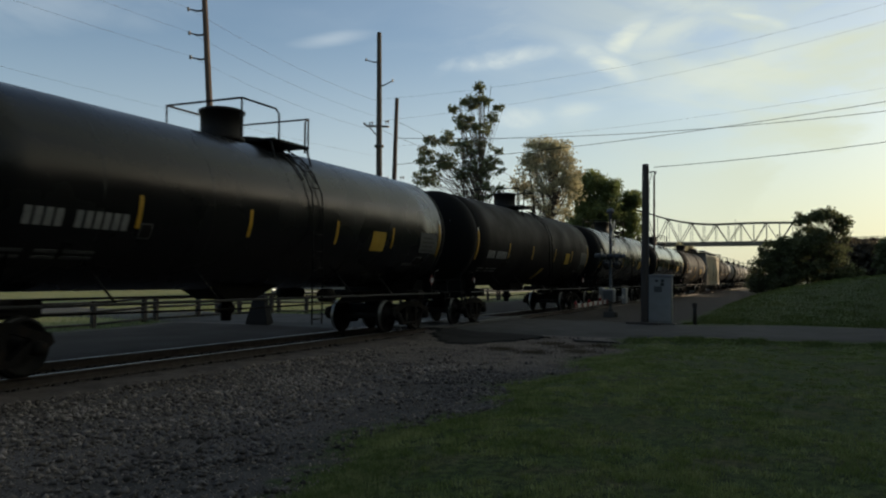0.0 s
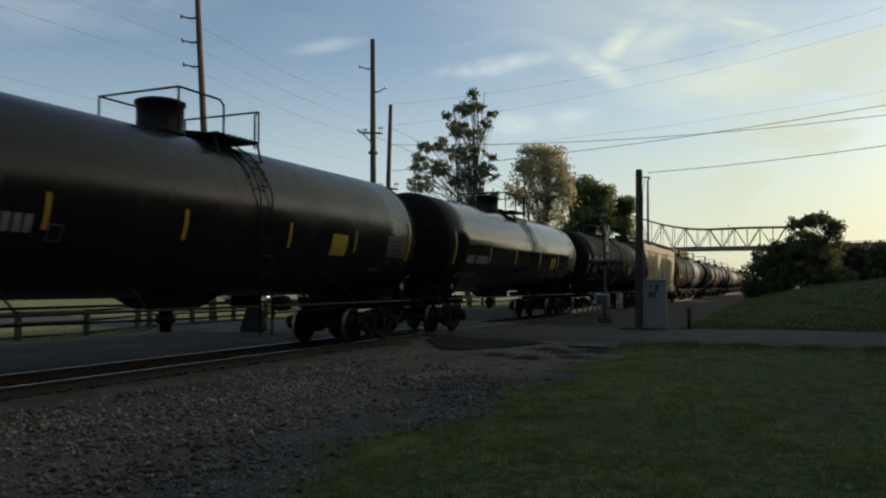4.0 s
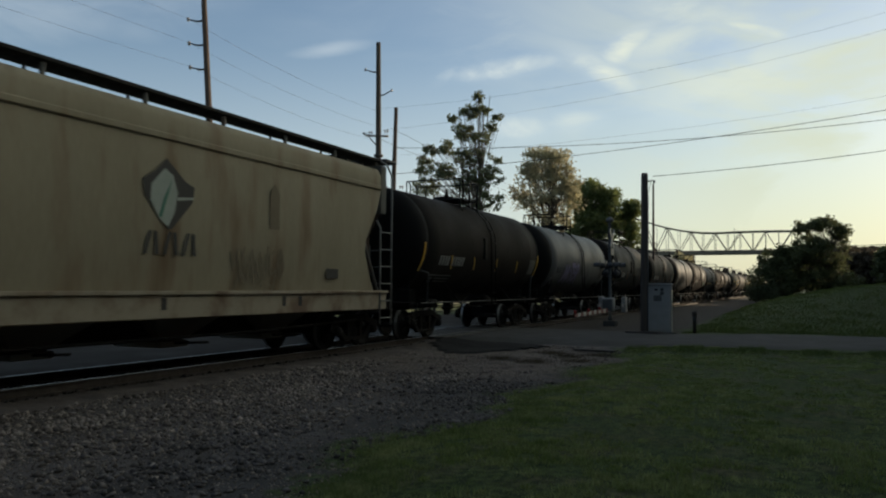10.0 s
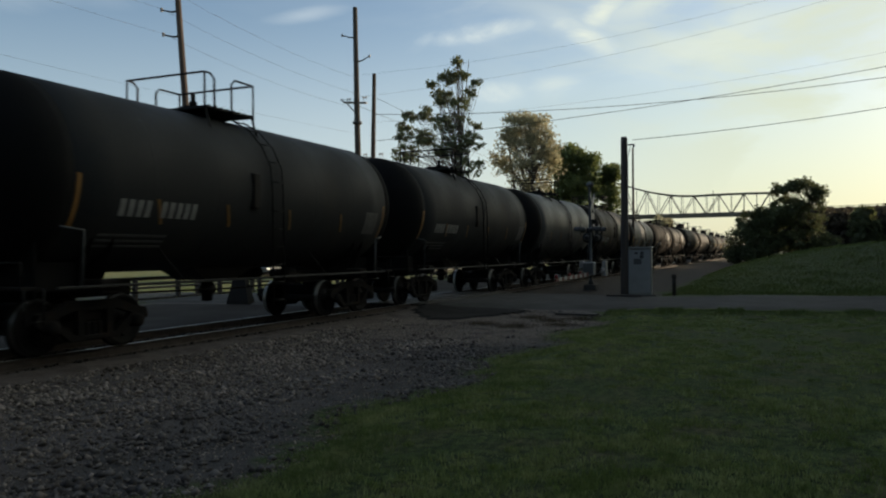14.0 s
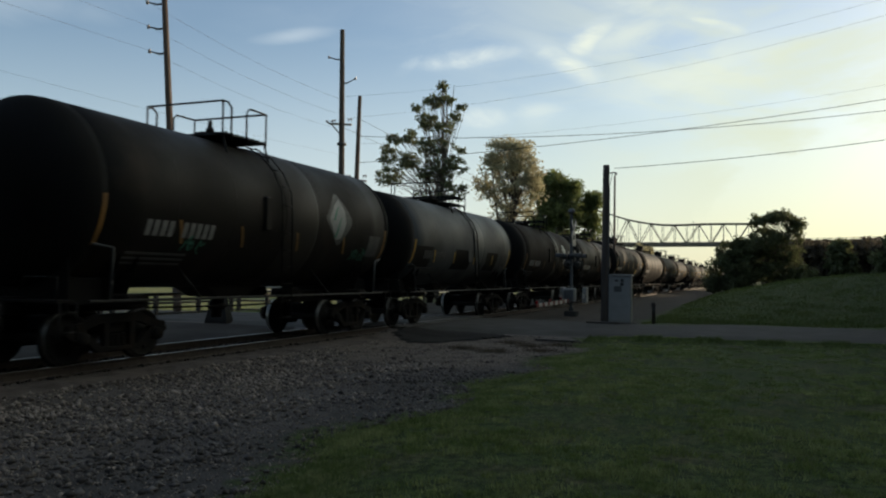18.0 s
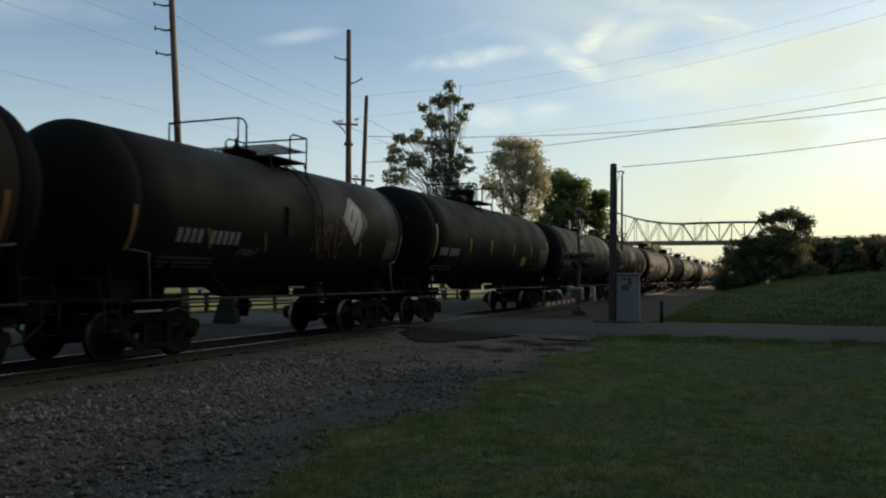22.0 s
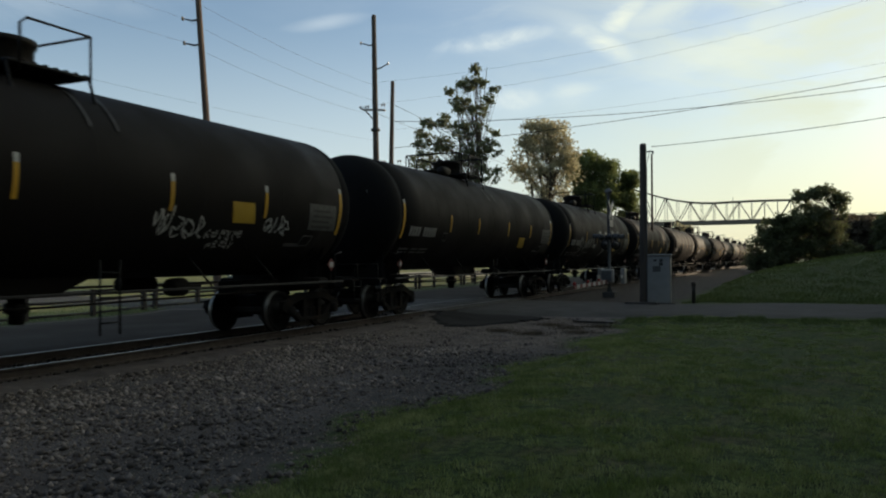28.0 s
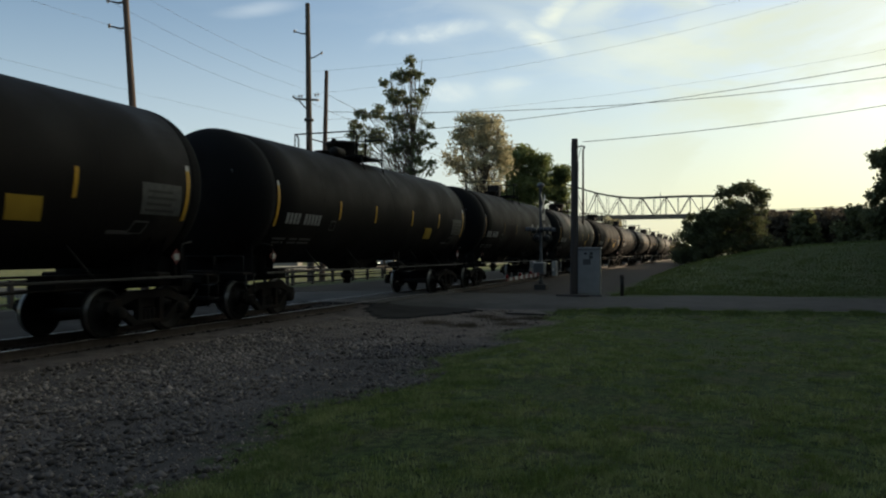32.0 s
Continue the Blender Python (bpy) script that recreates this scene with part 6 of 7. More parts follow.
def crossing_signal():
    x, y = -8.4, 38.5
    z = ground_at(x, y)
    sig = thing("crossing_signal", "grey crossing signal mast with crossbuck, bell and paired lamps", "crossing signal", at=pose(x, y, z, 0, 0, 90))
    part("base", Geo().box(-0.3, 0.3, -0.3, 0.3, -0.1, 0.28, 0.04), M["concrete"], sig)
    part("mast", Geo().lathe([(0.13, 0.28), (0.13, 0.4), (0.075, 0.46), (0.075, 4.95), (0.09, 4.97), (0.09, 5.03), (0.0, 5.08)], 16), M["galv"], sig)
    part("bell", Geo().lathe([(0.05, 0.0), (0.17, 0.02), (0.19, 0.1), (0.15, 0.2), (0.06, 0.26), (0.0, 0.27)], 18, "z", (0, 0, 5.05)), M["galv"], sig)
    for a in (-1, 1):
        b = Geo()
        c, s = math.cos(radians(45)), math.sin(radians(45)) * a
        v = [(u * c - w * s, -0.1, 4.25 + u * s + w * c) for u, w in ((-0.62, -0.115), (0.62, -0.115), (0.62, 0.115), (-0.62, 0.115))]
        b.add(v + [(p[0], p[1] - 0.012 * (2 + a), p[2]) for p in v], [(0, 1, 2, 3), (7, 6, 5, 4)] + [(i, 4 + i, 4 + (i + 1) % 4, (i + 1) % 4) for i in range(4)])
        part("crossbuck_blade", b, M["case"], sig, "pale crossbuck blade seen from behind")
    part("track_sign", Geo().box(-0.35, 0.35, -0.13, -0.11, 3.45, 3.75), M["case"], sig)
    part("cross_arm", Geo().tube([(-0.72, -0.02, 2.98), (0.72, -0.02, 2.98)], 0.04, 8).box(-0.11, 0.11, -0.1, 0.1, 2.88, 3.08, 0.02), M["galv"], sig)
    for u in (-0.62, 0.62):
        for way in (-1, 1):
            lamp = part("lamp_head", Geo().lathe([(0.08, 0.02 * way), (0.12, 0.08 * way), (0.15, 0.2 * way), (0.15, 0.24 * way)], 18, "y", (u, way * 0.05, 2.92)).box(u - 0.03, u + 0.03, -0.04, 0.04, 2.92, 2.98), M["lamp_black"], sig)
            part("target_disc", Geo().lathe([(0.15, way * 0.29), (0.3, way * 0.29), (0.3, way * 0.302), (0.15, way * 0.302)], 24, "y", (u, 0, 2.92)), M["lamp_black"], lamp)
            hood = Geo()
            v, f = [], []
            for k in range(13):
                t = math.pi * (-0.1 + 1.2 * k / 12)
                for d, r in ((0.3, 0.165), (0.62, 0.155)):
                    v.append((u + r * math.cos(t), way * d, 2.92 + r * math.sin(t)))
                if k:
                    f.append((2 * k - 2, 2 * k - 1, 2 * k + 1, 2 * k))
            hood.add(v, f, True)
            part("hood", hood, M["lamp_black"], lamp)
            part("lens", Geo().lathe([(0.0, way * 0.27), (0.1, way * 0.265), (0.145, way * 0.25)], 18, "y", (u, 0, 2.92)), M["lens"], lamp, "unlit dark red lens")
    # a second, smaller pair turned along the road
    for u in (-0.25, 0.25):
        lamp = part("lamp_head", Geo().lathe([(0.08, 0.1), (0.12, 0.16), (0.15, 0.3), (0.15, 0.34)], 18, "x", (0.05, u, 2.56)), M["lamp_black"], sig)
        part("target_disc", Geo().lathe([(0.15, 0.36), (0.24, 0.36), (0.24, 0.372), (0.15, 0.372)], 24, "x", (0.05, u, 2.56)), M["lamp_black"], lamp)
    mech = part("gate_mechanism", Geo().box(-0.55, -0.1, -0.28, 0.3, 0.72, 1.38, 0.05).box(-0.12, 0.12, -0.1, 0.12, 0.85, 1.2, 0.02), M["case"], sig, "pale gate motor case")
    part("case_lid", Geo().box(-0.58, -0.55, -0.22, 0.24, 0.8, 1.3, 0.01), M["galv"], mech)
    for u in (-0.62, 0.5):
        part("counterweight_arm", Geo().box(-0.4, 0.7, u - 0.03, u + 0.03, 0.92, 1.08, 0.01).box(0.1, 0.6, u - 0.1, u + 0.1, 0.66, 1.42, 0.03), M["case"], sig)
    arm = thing("crossing_gate_arm", "lowered red and white striped crossing gate arm", "gate arm", at=pose(x, y, z + 0.78, 0.6, 0, 0))
    n, length = 14, 6.6
    for k in range(n):
        y0, y1 = -0.1 - length * k / n, -0.1 - length * (k + 1) / n
        h0, h1 = 0.1 - 0.03 * k / n, 0.1 - 0.03 * (k + 1) / n
        v = [(sx * 0.016, yy, sz * hh) for yy, hh in ((y0, h0), (y1, h1)) for sx, sz in ((-1, -1), (1, -1), (1, 1), (-1, 1))]
        part("stripe", Geo().add(v, [(0, 1, 2, 3), (7, 6, 5, 4), (0, 4, 5, 1), (1, 5, 6, 2), (2, 6, 7, 3), (3, 7, 4, 0)]), M["gate_red"] if k % 2 else M["gate_white"], arm)
    for y0 in (-2.2, -4.3, -6.6):
        part("gate_lamp", Geo().lathe([(0.0, 0.0), (0.05, 0.01), (0.06, 0.05), (0.05, 0.14), (0.0, 0.15)], 12, "z", (0, y0, 0.06)), M["lens"], arm)


def relay_case():
    x, y = -5.02, 31.6
    z = ground_at(x, y)
    box = thing("relay_case", "pale aluminium signal relay case on a concrete pad", "equipment case", at=pose(x, y, z, 0, 0, 4))
    part("pad", Geo().box(-0.62, 0.62, -0.45, 0.45, -0.12, 0.08, 0.02), M["concrete"], box)
    part("body", Geo().box(-0.52, 0.52, -0.36, 0.36, 0.08, 1.9, 0.02), M["case"], box)
    part("roof", Geo().box(-0.56, 0.56, -0.42, 0.42, 1.9, 1.96, 0.02), M["case"], box)
    door = part("door", Geo().box(-0.46, 0.46, -0.385, -0.362, 0.16, 1.84, 0.008), M["case"], box)
    part("door_handle", Geo().box(-0.4, -0.36, -0.43, -0.385, 0.85, 1.05, 0.008), M["galv"], door)
    part("vent", Geo().box(-0.1, 0.02, -0.395, -0.384, 1.68, 1.76), M["lamp_black"], door)
    part("vent", Geo().box(0.12, 0.24, -0.395, -0.384, 1.66, 1.78), M["lamp_black"], door)
    part("notice", Geo().box(-0.14, 0.16, -0.392, -0.384, 1.28, 1.5), M["dim"], door, "small grey notice")
    part("notice", Geo().box(0.1, 0.24, -0.392, -0.384, 1.52, 1.64), M["dark_stencil"], door)
    post = thing("marker_post", "short dark marker post in the grass", "post", at=(-3.75, 32.3, ground_at(-3.75, 32.3)))
    part("post", Geo().lathe([(0.07, -0.2), (0.07, 0.72), (0.09, 0.74), (0.09, 0.86), (0.05, 0.9), (0.0, 0.9)], 12), M["old_wood"], post)
    part("reflector", Geo().box(-0.06, 0.06, -0.1, -0.07, 0.5, 0.7, 0.01), M["lamp_black"], post)
    pole = thing("guy_pole", "stout dark wooden pole by the relay case", "pole", at=pose(-5.3, 30.1, ground_at(-5.3, 30.1), 0, 0.5, 0))
    part("shaft", Geo().lathe([(0.15, -0.3), (0.145, 0.4), (0.125, 5.9), (0.115, 6.06), (0.0, 6.08)], 14), M["old_wood"], pole)
    part("riser_pipe", Geo().tube([(0.14, -0.05, 0.1), (0.14, -0.05, 5.2)], 0.022, 8), M["galv"], pole)
    part("wire_hook", Geo().tube([(0.13, 0, 5.75), (0.3, 0, 5.78), (0.36, 0, 5.7)], 0.025, 6).lathe([(0.0, 0.0), (0.05, 0.01), (0.03, 0.06), (0.05, 0.11), (0.0, 0.12)], 10, "z", (0.36, 0, 5.66)), M["galv"], pole)
    skid = thing("timber_block", "dark timber blocks at the pole's foot", "timber", at=(-5.25, 29.55, ground_at(-5.25, 29.55)))
    part("beam", Geo().box(-0.62, 0.55, -0.1, 0.1, -0.02, 0.16, 0.015), M["dark_wood"], skid)
    part("beam", Geo().box(-0.4, 0.62, 0.13, 0.3, -0.02, 0.14, 0.015), M["dark_wood"], skid)


crossing_signal()
relay_case()


def utility_pole(x, y, height, arms, lean, label, r0=0.19, bracket=None, mat="pole_wood"):
    z = ground_at(x, y)
    pole = thing("utility_pole", label, "utility pole", at=pose(x, y, z, 0, lean, 0))
    part("shaft", Geo().lathe([(r0, -0.4), (r0 * 0.98, 0.5), (r0 * 0.62, height - 0.1), (r0 * 0.55, height), (0.0, height + 0.02)], 14), M[mat], pole)
    ends = []
    for h, side in arms:
        arm = part("insulator_arm", Geo().tube([(0, 0, h), (side * 0.4, 0, h + 0.03), (side * 0.95, 0, h + 0.24)], 0.06, 8, 0.03), M["wire"], pole)
        part("insulator", Geo().lathe([(0.03, 0), (0.08, 0.03), (0.04, 0.06), (0.08, 0.09), (0.04, 0.12), (0.08, 0.15), (0.02, 0.2), (0.0, 0.2)], 12, "z", (side * 0.98, 0, h + 0.16)), M["glassy"], arm)
        ends.append(pose(x, y, z, 0, lean, 0) @ Vector((side * 0.98, 0, h + 0.3)))
    for h in (bracket or []):
        part("crossarm", Geo().tube([(-1.15, 0, h + 0.3), (-0.9, 0, h + 0.1), (0.1, 0, h), (0.72, 0, h - 0.08)], 0.075, 6), M["glassy"], pole, "pale crossarm bent up at its end")
        part("arm_brace", Geo().tube([(-0.75, 0.07, h + 0.02), (-0.1, 0.07, h - 0.7)], 0.04, 6), M["old_wood"], pole)
        part("pole_band", Geo().lathe([(r0, -0.1), (r0 * 1.25, -0.08), (r0 * 1.25, 0.08), (r0, 0.1)], 12, "z", (0, 0, h - 1.3)), M["wire"], pole)
        for s in (-1, 1):
            for u in (0.5, 0.68):
                part("pin_insulator", Geo().lathe([(0.02, 0), (0.02, 0.1), (0.06, 0.12), (0.07, 0.2), (0.0, 0.24)], 10, "z", (s * u, 0, h + 0.12)), M["glassy"], pole)
        ends += [pose(x, y, z, 0, lean, 0) @ Vector((s * 1.08, 0, h + 0.36)) for s in (-1, 1)]
    return ends


UTIL_X = -24.8
LP = utility_pole(UTIL_X + 0.97, 28.4, 17.5, [(14.1, -1), (12.95, -1), (11.8, -1)], -4.6, "tall brown transmission pole with side insulators", 0.19)
MP = utility_pole(UTIL_X, 45.0, 17.9, [(15.95, -1), (14.35, 1)], -0.6, "tall weathered utility pole with a low crossarm", 0.24, [11.7], "old_wood")
SP = utility_pole(-24.7, 46.3, 13.8, [], 1.6, "shorter bare utility pole", 0.2, [8.2])
THIN = utility_pole(-10.2, 62.0, 9.8, [], 0.3, "thin far pole beside the track", 0.11)
RP = utility_pole(30.0, 52.3, 25.6, [(24.5, -1)], 0, "wooden utility pole beyond the levee", 0.2, [11.2])


def cable(name, a, b, sag, r=0.014, label="thin dark overhead cable"):
    a, b = Vector(a), Vector(b)
    pts = []
    for k in range(25):
        t = k / 24
        p = a.lerp(b, t)
        p.z -= 4 * sag * t * (1 - t)
        pts.append(p)
    tagged(new(name, Geo().tube(pts, r, 5).mesh(name, M["wire"])), label, "cable", "overhead cables")


def build_cables():
    back = [(UTIL_X - 3.0, -30.0, 17.5), (UTIL_X - 3.0, -30.0, 16.0), (UTIL_X - 3.0, -30.0, 14.5)]
    for k, p in enumerate(LP):
        cable("overhead_cable", p, back[k], 1.2, 0.0045)
    goal = [(UTIL_X, 45.2, 13.0), (UTIL_X, 45.2, 12.0), (UTIL_X - 0.6, 45.2, 11.25)]
    for k, p in enumerate(LP):
        cable("overhead_cable", p, goal[k], 0.35, 0.0055)
    cable("overhead_cable", (UTIL_X, 45.0, 9.4), (UTIL_X - 1.0, -30.0, 10.5), 1.1, 0.004)
    # spans that cross over the track towards the levee
    cable("overhead_cable", (-24.4, 46.1, 10.81), (30.0, 52.0, 14.46), 1.86, 0.017)
    cable("overhead_cable", (-24.4, 46.1, 9.04), (30.0, 52.0, 15.65), 1.13, 0.017)
    cable("overhead_cable", (-24.4, 46.1, 10.28), (30.0, 52.0, 17.1), 1.71, 0.005)
    cable("overhead_cable", (-24.8, 45.2, 13.27), (30.0, 52.0, 24.95), 2.79, 0.005)
    cable("overhead_cable", (-24.8, 45.2, 11.84), (30.0, 52.0, 23.73), 2.42, 0.005)
    cable("overhead_cable", (-4.94, 30.1, 5.76), (24.0, 34.0, 10.66), 0.88, 0.012)
    cable("overhead_cable", (-5.0, 30.1, 5.6), (-5.15, 30.1, 5.0), 0.0, 0.012)
    for p in MP[2:]:
        cable("overhead_cable", p, (-24.0, 130.0, 12.0), 1.2, 0.012)


build_cables()

# ---- trees ----


def leaf_cloud(rng, spots, per, size):
    """Small folded leaf sprays scattered round the spots (x, y, z, radius), as vertex and face arrays."""
    c = np.repeat(np.array([s[:3] for s in spots]), per, 0)
    r = np.repeat(np.array([s[3] for s in spots]), per)
    n = len(c)
    d = rng.normal(size=(n, 3))
    d /= np.linalg.norm(d, axis=1, keepdims=True)
    c = c + d * (r * rng.random(n) ** 0.5)[:, None] * np.array([1, 1, 0.75])
    a = rng.normal(size=(n, 3))
    a /= np.linalg.norm(a, axis=1, keepdims=True)
    b = np.cross(a, rng.normal(size=(n, 3)))
    b /= np.linalg.norm(b, axis=1, keepdims=True)
    s = size * (0.55 + 0.9 * rng.random(n))[:, None]
    v = np.stack([c - a * s, c + b * s * 0.55, c + a * s, c - b * s * 0.5 + np.cross(a, b) * s * 0.35], 1).reshape(-1, 3)
    f = np.arange(4 * n).reshape(-1, 4)
    return v, f


def array_mesh(name, v, f, mat):
    me = bpy.data.meshes.new(name)
    k = f.shape[1]
    me.vertices.add(len(v))
    me.vertices.foreach_set("co", np.asarray(v, np.float32).ravel())
    me.loops.add(f.size)
    me.loops.foreach_set("vertex_index", np.asarray(f, np.int32).ravel())
    me.polygons.add(len(f))
    me.polygons.foreach_set("loop_start", np.arange(0, f.size, k, dtype=np.int32))
    me.materials.append(mat)
    me.update(calc_edges=True)
    me.validate()
    return me


def tree(x, y, lobes, seed, label, mat, trunk=0.28, spots=150, per=60, size=0.2, category="tree", stems=1, name="tree", clump=0.75):
    """A tapered trunk, limbs to every clump, and a crown of small leaves. lobes: (dx, dy, height, rx, rz, weight)."""
    rng = np.random.default_rng(seed)
    z = ground_at(x, y) - 0.1
    ob = thing(name, label, category, at=(x, y, z))
    weights = np.array([q[5] for q in lobes], float)
    pick = rng.choice(len(lobes), spots, p=weights / weights.sum())
    pts = []
    for k in pick:
        dx, dy, h, rx, rz, _ = lobes[k]
        d = rng.normal(size=3)
        d /= np.linalg.norm(d)
        q = rng.random() ** 0.4
        pts.append((dx + d[0] * rx * q, dy + d[1] * rx * q, max(0.4, h + d[2] * rz * q), clump * (0.6 + 0.8 * rng.random())))
    top = max(q[2] + q[4] * 0.6 for q in lobes)
    wood = Geo()
    for s in range(stems):
        ang = 2 * math.pi * s / max(1, stems) + 0.4
        spread = 0.0 if stems == 1 else 0.9
        path = [(0.12 * s, 0, 0)]
        for k in range(1, 7):
            t = k / 6
            path.append((spread * t * math.cos(ang) * 1.6 + 0.25 * math.sin(3 * t + seed + s), spread * t * math.sin(ang) + 0.2 * math.sin(2.2 * t + 2 * seed), top * t * (1 - 0.1 * s)))
        wood.tube(path, trunk / stems ** 0.5, 9, trunk * 0.12)
        if s == 0:
            spine = path
    part("trunk", wood, M["bark"], ob)
    limbs = Geo()
    for k, p in enumerate(pts):
        if k % 2 and spots > 60:
            continue
        h0 = max(0.8, p[2] * (0.45 + 0.35 * rng.random()))
        t = min(1, h0 / top)
        i = min(5, int(t * 6))
        a = Vector(spine[i]).lerp(Vector(spine[i + 1]), t * 6 - i)
        b = Vector(p[:3])
        m = a.lerp(b, 0.5) + Vector((0, 0, 0.12 * (b - a).length))
        limbs.tube([a, m, b], max(0.018, trunk * 0.13), 5, 0.01, cap=False)
    part("branchwork", limbs, M["bark"], ob)
    v, f = leaf_cloud(rng, pts, per, size)
    crown = new("crown", array_mesh("crown", v, f, mat))
    crown.parent = ob
    return ob


tree(-24.3, 60.0, [(0.4, 0, 17.6, 0.5, 0.4, 0.6), (-0.5, 0, 16.5, 1.0, 0.5, 1.0), (-1.8, 0, 16.0, 0.4, 0.2, 0.3), (0.9, 0, 16.4, 0.6, 0.5, 0.6), (2.2, 0, 15.9, 0.4, 0.2, 0.3), (1.6, 0, 15.1, 0.4, 0.5, 0.4), (-0.9, 0, 14.8, 1.0, 0.7, 1.2), (0.7, 0, 14.2, 1.0, 0.8, 1.1), (-3.9, 0, 13.5, 0.6, 0.4, 0.6), (-2.5, 0, 13.6, 0.8, 0.7, 1.0), (-0.6, 0, 12.7, 1.5, 0.8, 1.6), (1.9, 0, 12.3, 0.7, 0.5, 0.7), (-4.7, 0, 12.3, 0.9, 0.8, 1.2), (-2.7, 0, 11.7, 1.2, 0.9, 1.4), (1.1, 0, 11.0, 1.5, 1.0, 1.8), (-0.8, 0, 10.6, 1.0, 0.9, 1.2), (-4.3, 0, 10.4, 1.3, 0.9, 1.6), (1.3, 0, 9.1, 1.3, 0.9, 1.4), (-1.5, 0, 7.4, 3.4, 1.6, 2.0)],
     3, "tall open-crowned green cottonwood tree", M["leaf"], 0.17, 520, 20, 0.12, clump=0.32, stems=2)
tree(-20.0, 65.0, [(1.0, 0, 13.2, 1.6, 0.9, 1.1), (-0.6, 0, 13.0, 1.0, 0.8, 0.7), (-0.4, 0, 11.6, 1.6, 1.3, 1.2), (1.8, 0, 11.2, 1.4, 1.4, 1.4), (-1.9, 0, 9.9, 1.0, 1.0, 0.8), (0.1, 0, 9.6, 2.0, 1.3, 1.3), (2.4, 0, 9.6, 1.1, 1.3, 0.8), (0.6, 0, 7.6, 1.9, 1.2, 0.9)],
     5, "pale yellow-green tree in the low sun", M["leaf_pale"], 0.22, 270, 40, 0.12, clump=0.66, stems=2)
tree(-17.9, 76.0, [(-0.5, 0, 11.3, 1.3, 1.1, 1.3), (1.1, 0, 10.4, 1.1, 1.1, 1.0), (-1.3, 0, 9.8, 1.4, 1.5, 1.3), (0.6, 0, 8.4, 2.0, 1.5, 1.6), (-1.6, 0, 7.6, 1.6, 1.4, 1.0), (0.3, 0, 5.6, 2.4, 1.6, 1.2)], 7, "dense dark green tree", M["leaf_mid"], 0.26, 240, 75, 0.145, clump=0.72)
tree(-14.8, 78.0, [(-0.3, 0, 9.8, 1.0, 0.9, 1.2), (-1.1, 0, 8.4, 1.1, 1.2, 1.1), (-0.1, 0, 7.7, 0.8, 1.0, 0.6), (-0.7, 0, 6.2, 1.6, 1.2, 1.0)], 8, "smaller dark green tree", M["leaf_mid"], 0.2, 130, 70, 0.14, clump=0.6)
tree(-27.5, 63.0, [(0, 0, 5.4, 2.2, 1.8, 1.5), (1.4, 0, 4.0, 2.0, 1.5, 1.0)], 9, "low green tree beyond the track", M["leaf"], 0.18, 90, 50, 0.2)
tree(-21.0, 160.0, [(0, 0, 6.6, 2.6, 2.2, 1.5), (-1.0, 0, 4.6, 3.0, 2.0, 1.0)], 10, "small yellow-green tree far down the track", M["leaf_pale"], 0.22, 110, 50, 0.3)
# bushes at the levee's end
tree(-3.6, 116.0, [(2.9, 0, 6.2, 2.1, 1.6, 1.4), (1.2, 0, 5.6, 2.3, 1.8, 1.3), (1.2, 0, 4.2, 2.6, 2.0, 1.5), (-0.4, 0, 3.6, 1.9, 1.9, 1.2), (-1.6, 0, 1.4, 1.5, 1.5, 1.2), (0.9, 0, 1.4, 3.0, 1.6, 1.4), (3.3, 0, 3.6, 1.8, 2.5, 1.0)], 12, "dense dark bushy tree by the track", M["leaf_bush"], 0.25, 270, 66, 0.18, stems=3, clump=0.78)
tree(3.0, 118.0, [(0.4, 0, 9.3, 1.9, 0.9, 1.2), (-2.2, 0, 8.7, 1.9, 0.9, 1.0), (2.2, 0, 8.1, 1.4, 1.0, 0.8), (-1.0, 0, 7.0, 2.4, 0.8, 0.6), (0.8, 0, 6.4, 2.4, 1.0, 0.7), (-0.7, 0, 5.0, 3.2, 1.6, 1.6), (1.3, 0, 3.4, 3.0, 2.3, 1.4), (-1.5, 0, 1.8, 3.3, 1.6, 1.3), (2.3, 0, 1.4, 2.5, 1.3, 1.0)], 13, "tall dark tree with gaps in its crown", M["leaf_bush"], 0.3, 290, 60, 0.16, stems=2, clump=0.68)
tree(12.2, 136.0, [(0, 0, 4.4, 1.6, 2.4, 1.0), (0.4, 0, 2.6, 2.0, 2.0, 1.0)], 14, "round dark bush on the levee", M["leaf_bush"], 0.2, 120, 60, 0.3, stems=3, clump=0.8)
tree(9.6, 142.0, [(0, 0, 5.0, 3.4, 1.8, 1.0), (1.0, 0, 2.4, 4.0, 1.8, 1.0)], 17, "brownish thicket below the bridge ramp", M["leaf_brown"], 0.2, 150, 60, 0.32, "thicket", stems=3, clump=0.9, name="thicket")
tree(18.0, 142.0, [(0, 0, 5.2, 4.2, 1.8, 1.0), (1.0, 0, 2.2, 5.0, 1.8, 1.0)], 18, "brownish thicket below the bridge ramp", M["leaf_brown"], 0.2, 180, 60, 0.32, "thicket", stems=3, clump=0.9, name="thicket")


for x, s in ((1.0, 19), (9.5, 22), (18.5, 25), (27.0, 20), (36.0, 21)):
    tree(x, 152.0, [(0, 0, 5.9, 4.8, 2.0, 1.0), (1.0, 0, 3.0, 5.4, 2.2, 1.0)], s, "brownish thicket below the bridge ramp", M["leaf_brown"], 0.2, 240, 60, 0.36, "thicket", stems=3, clump=0.95, name="thicket")

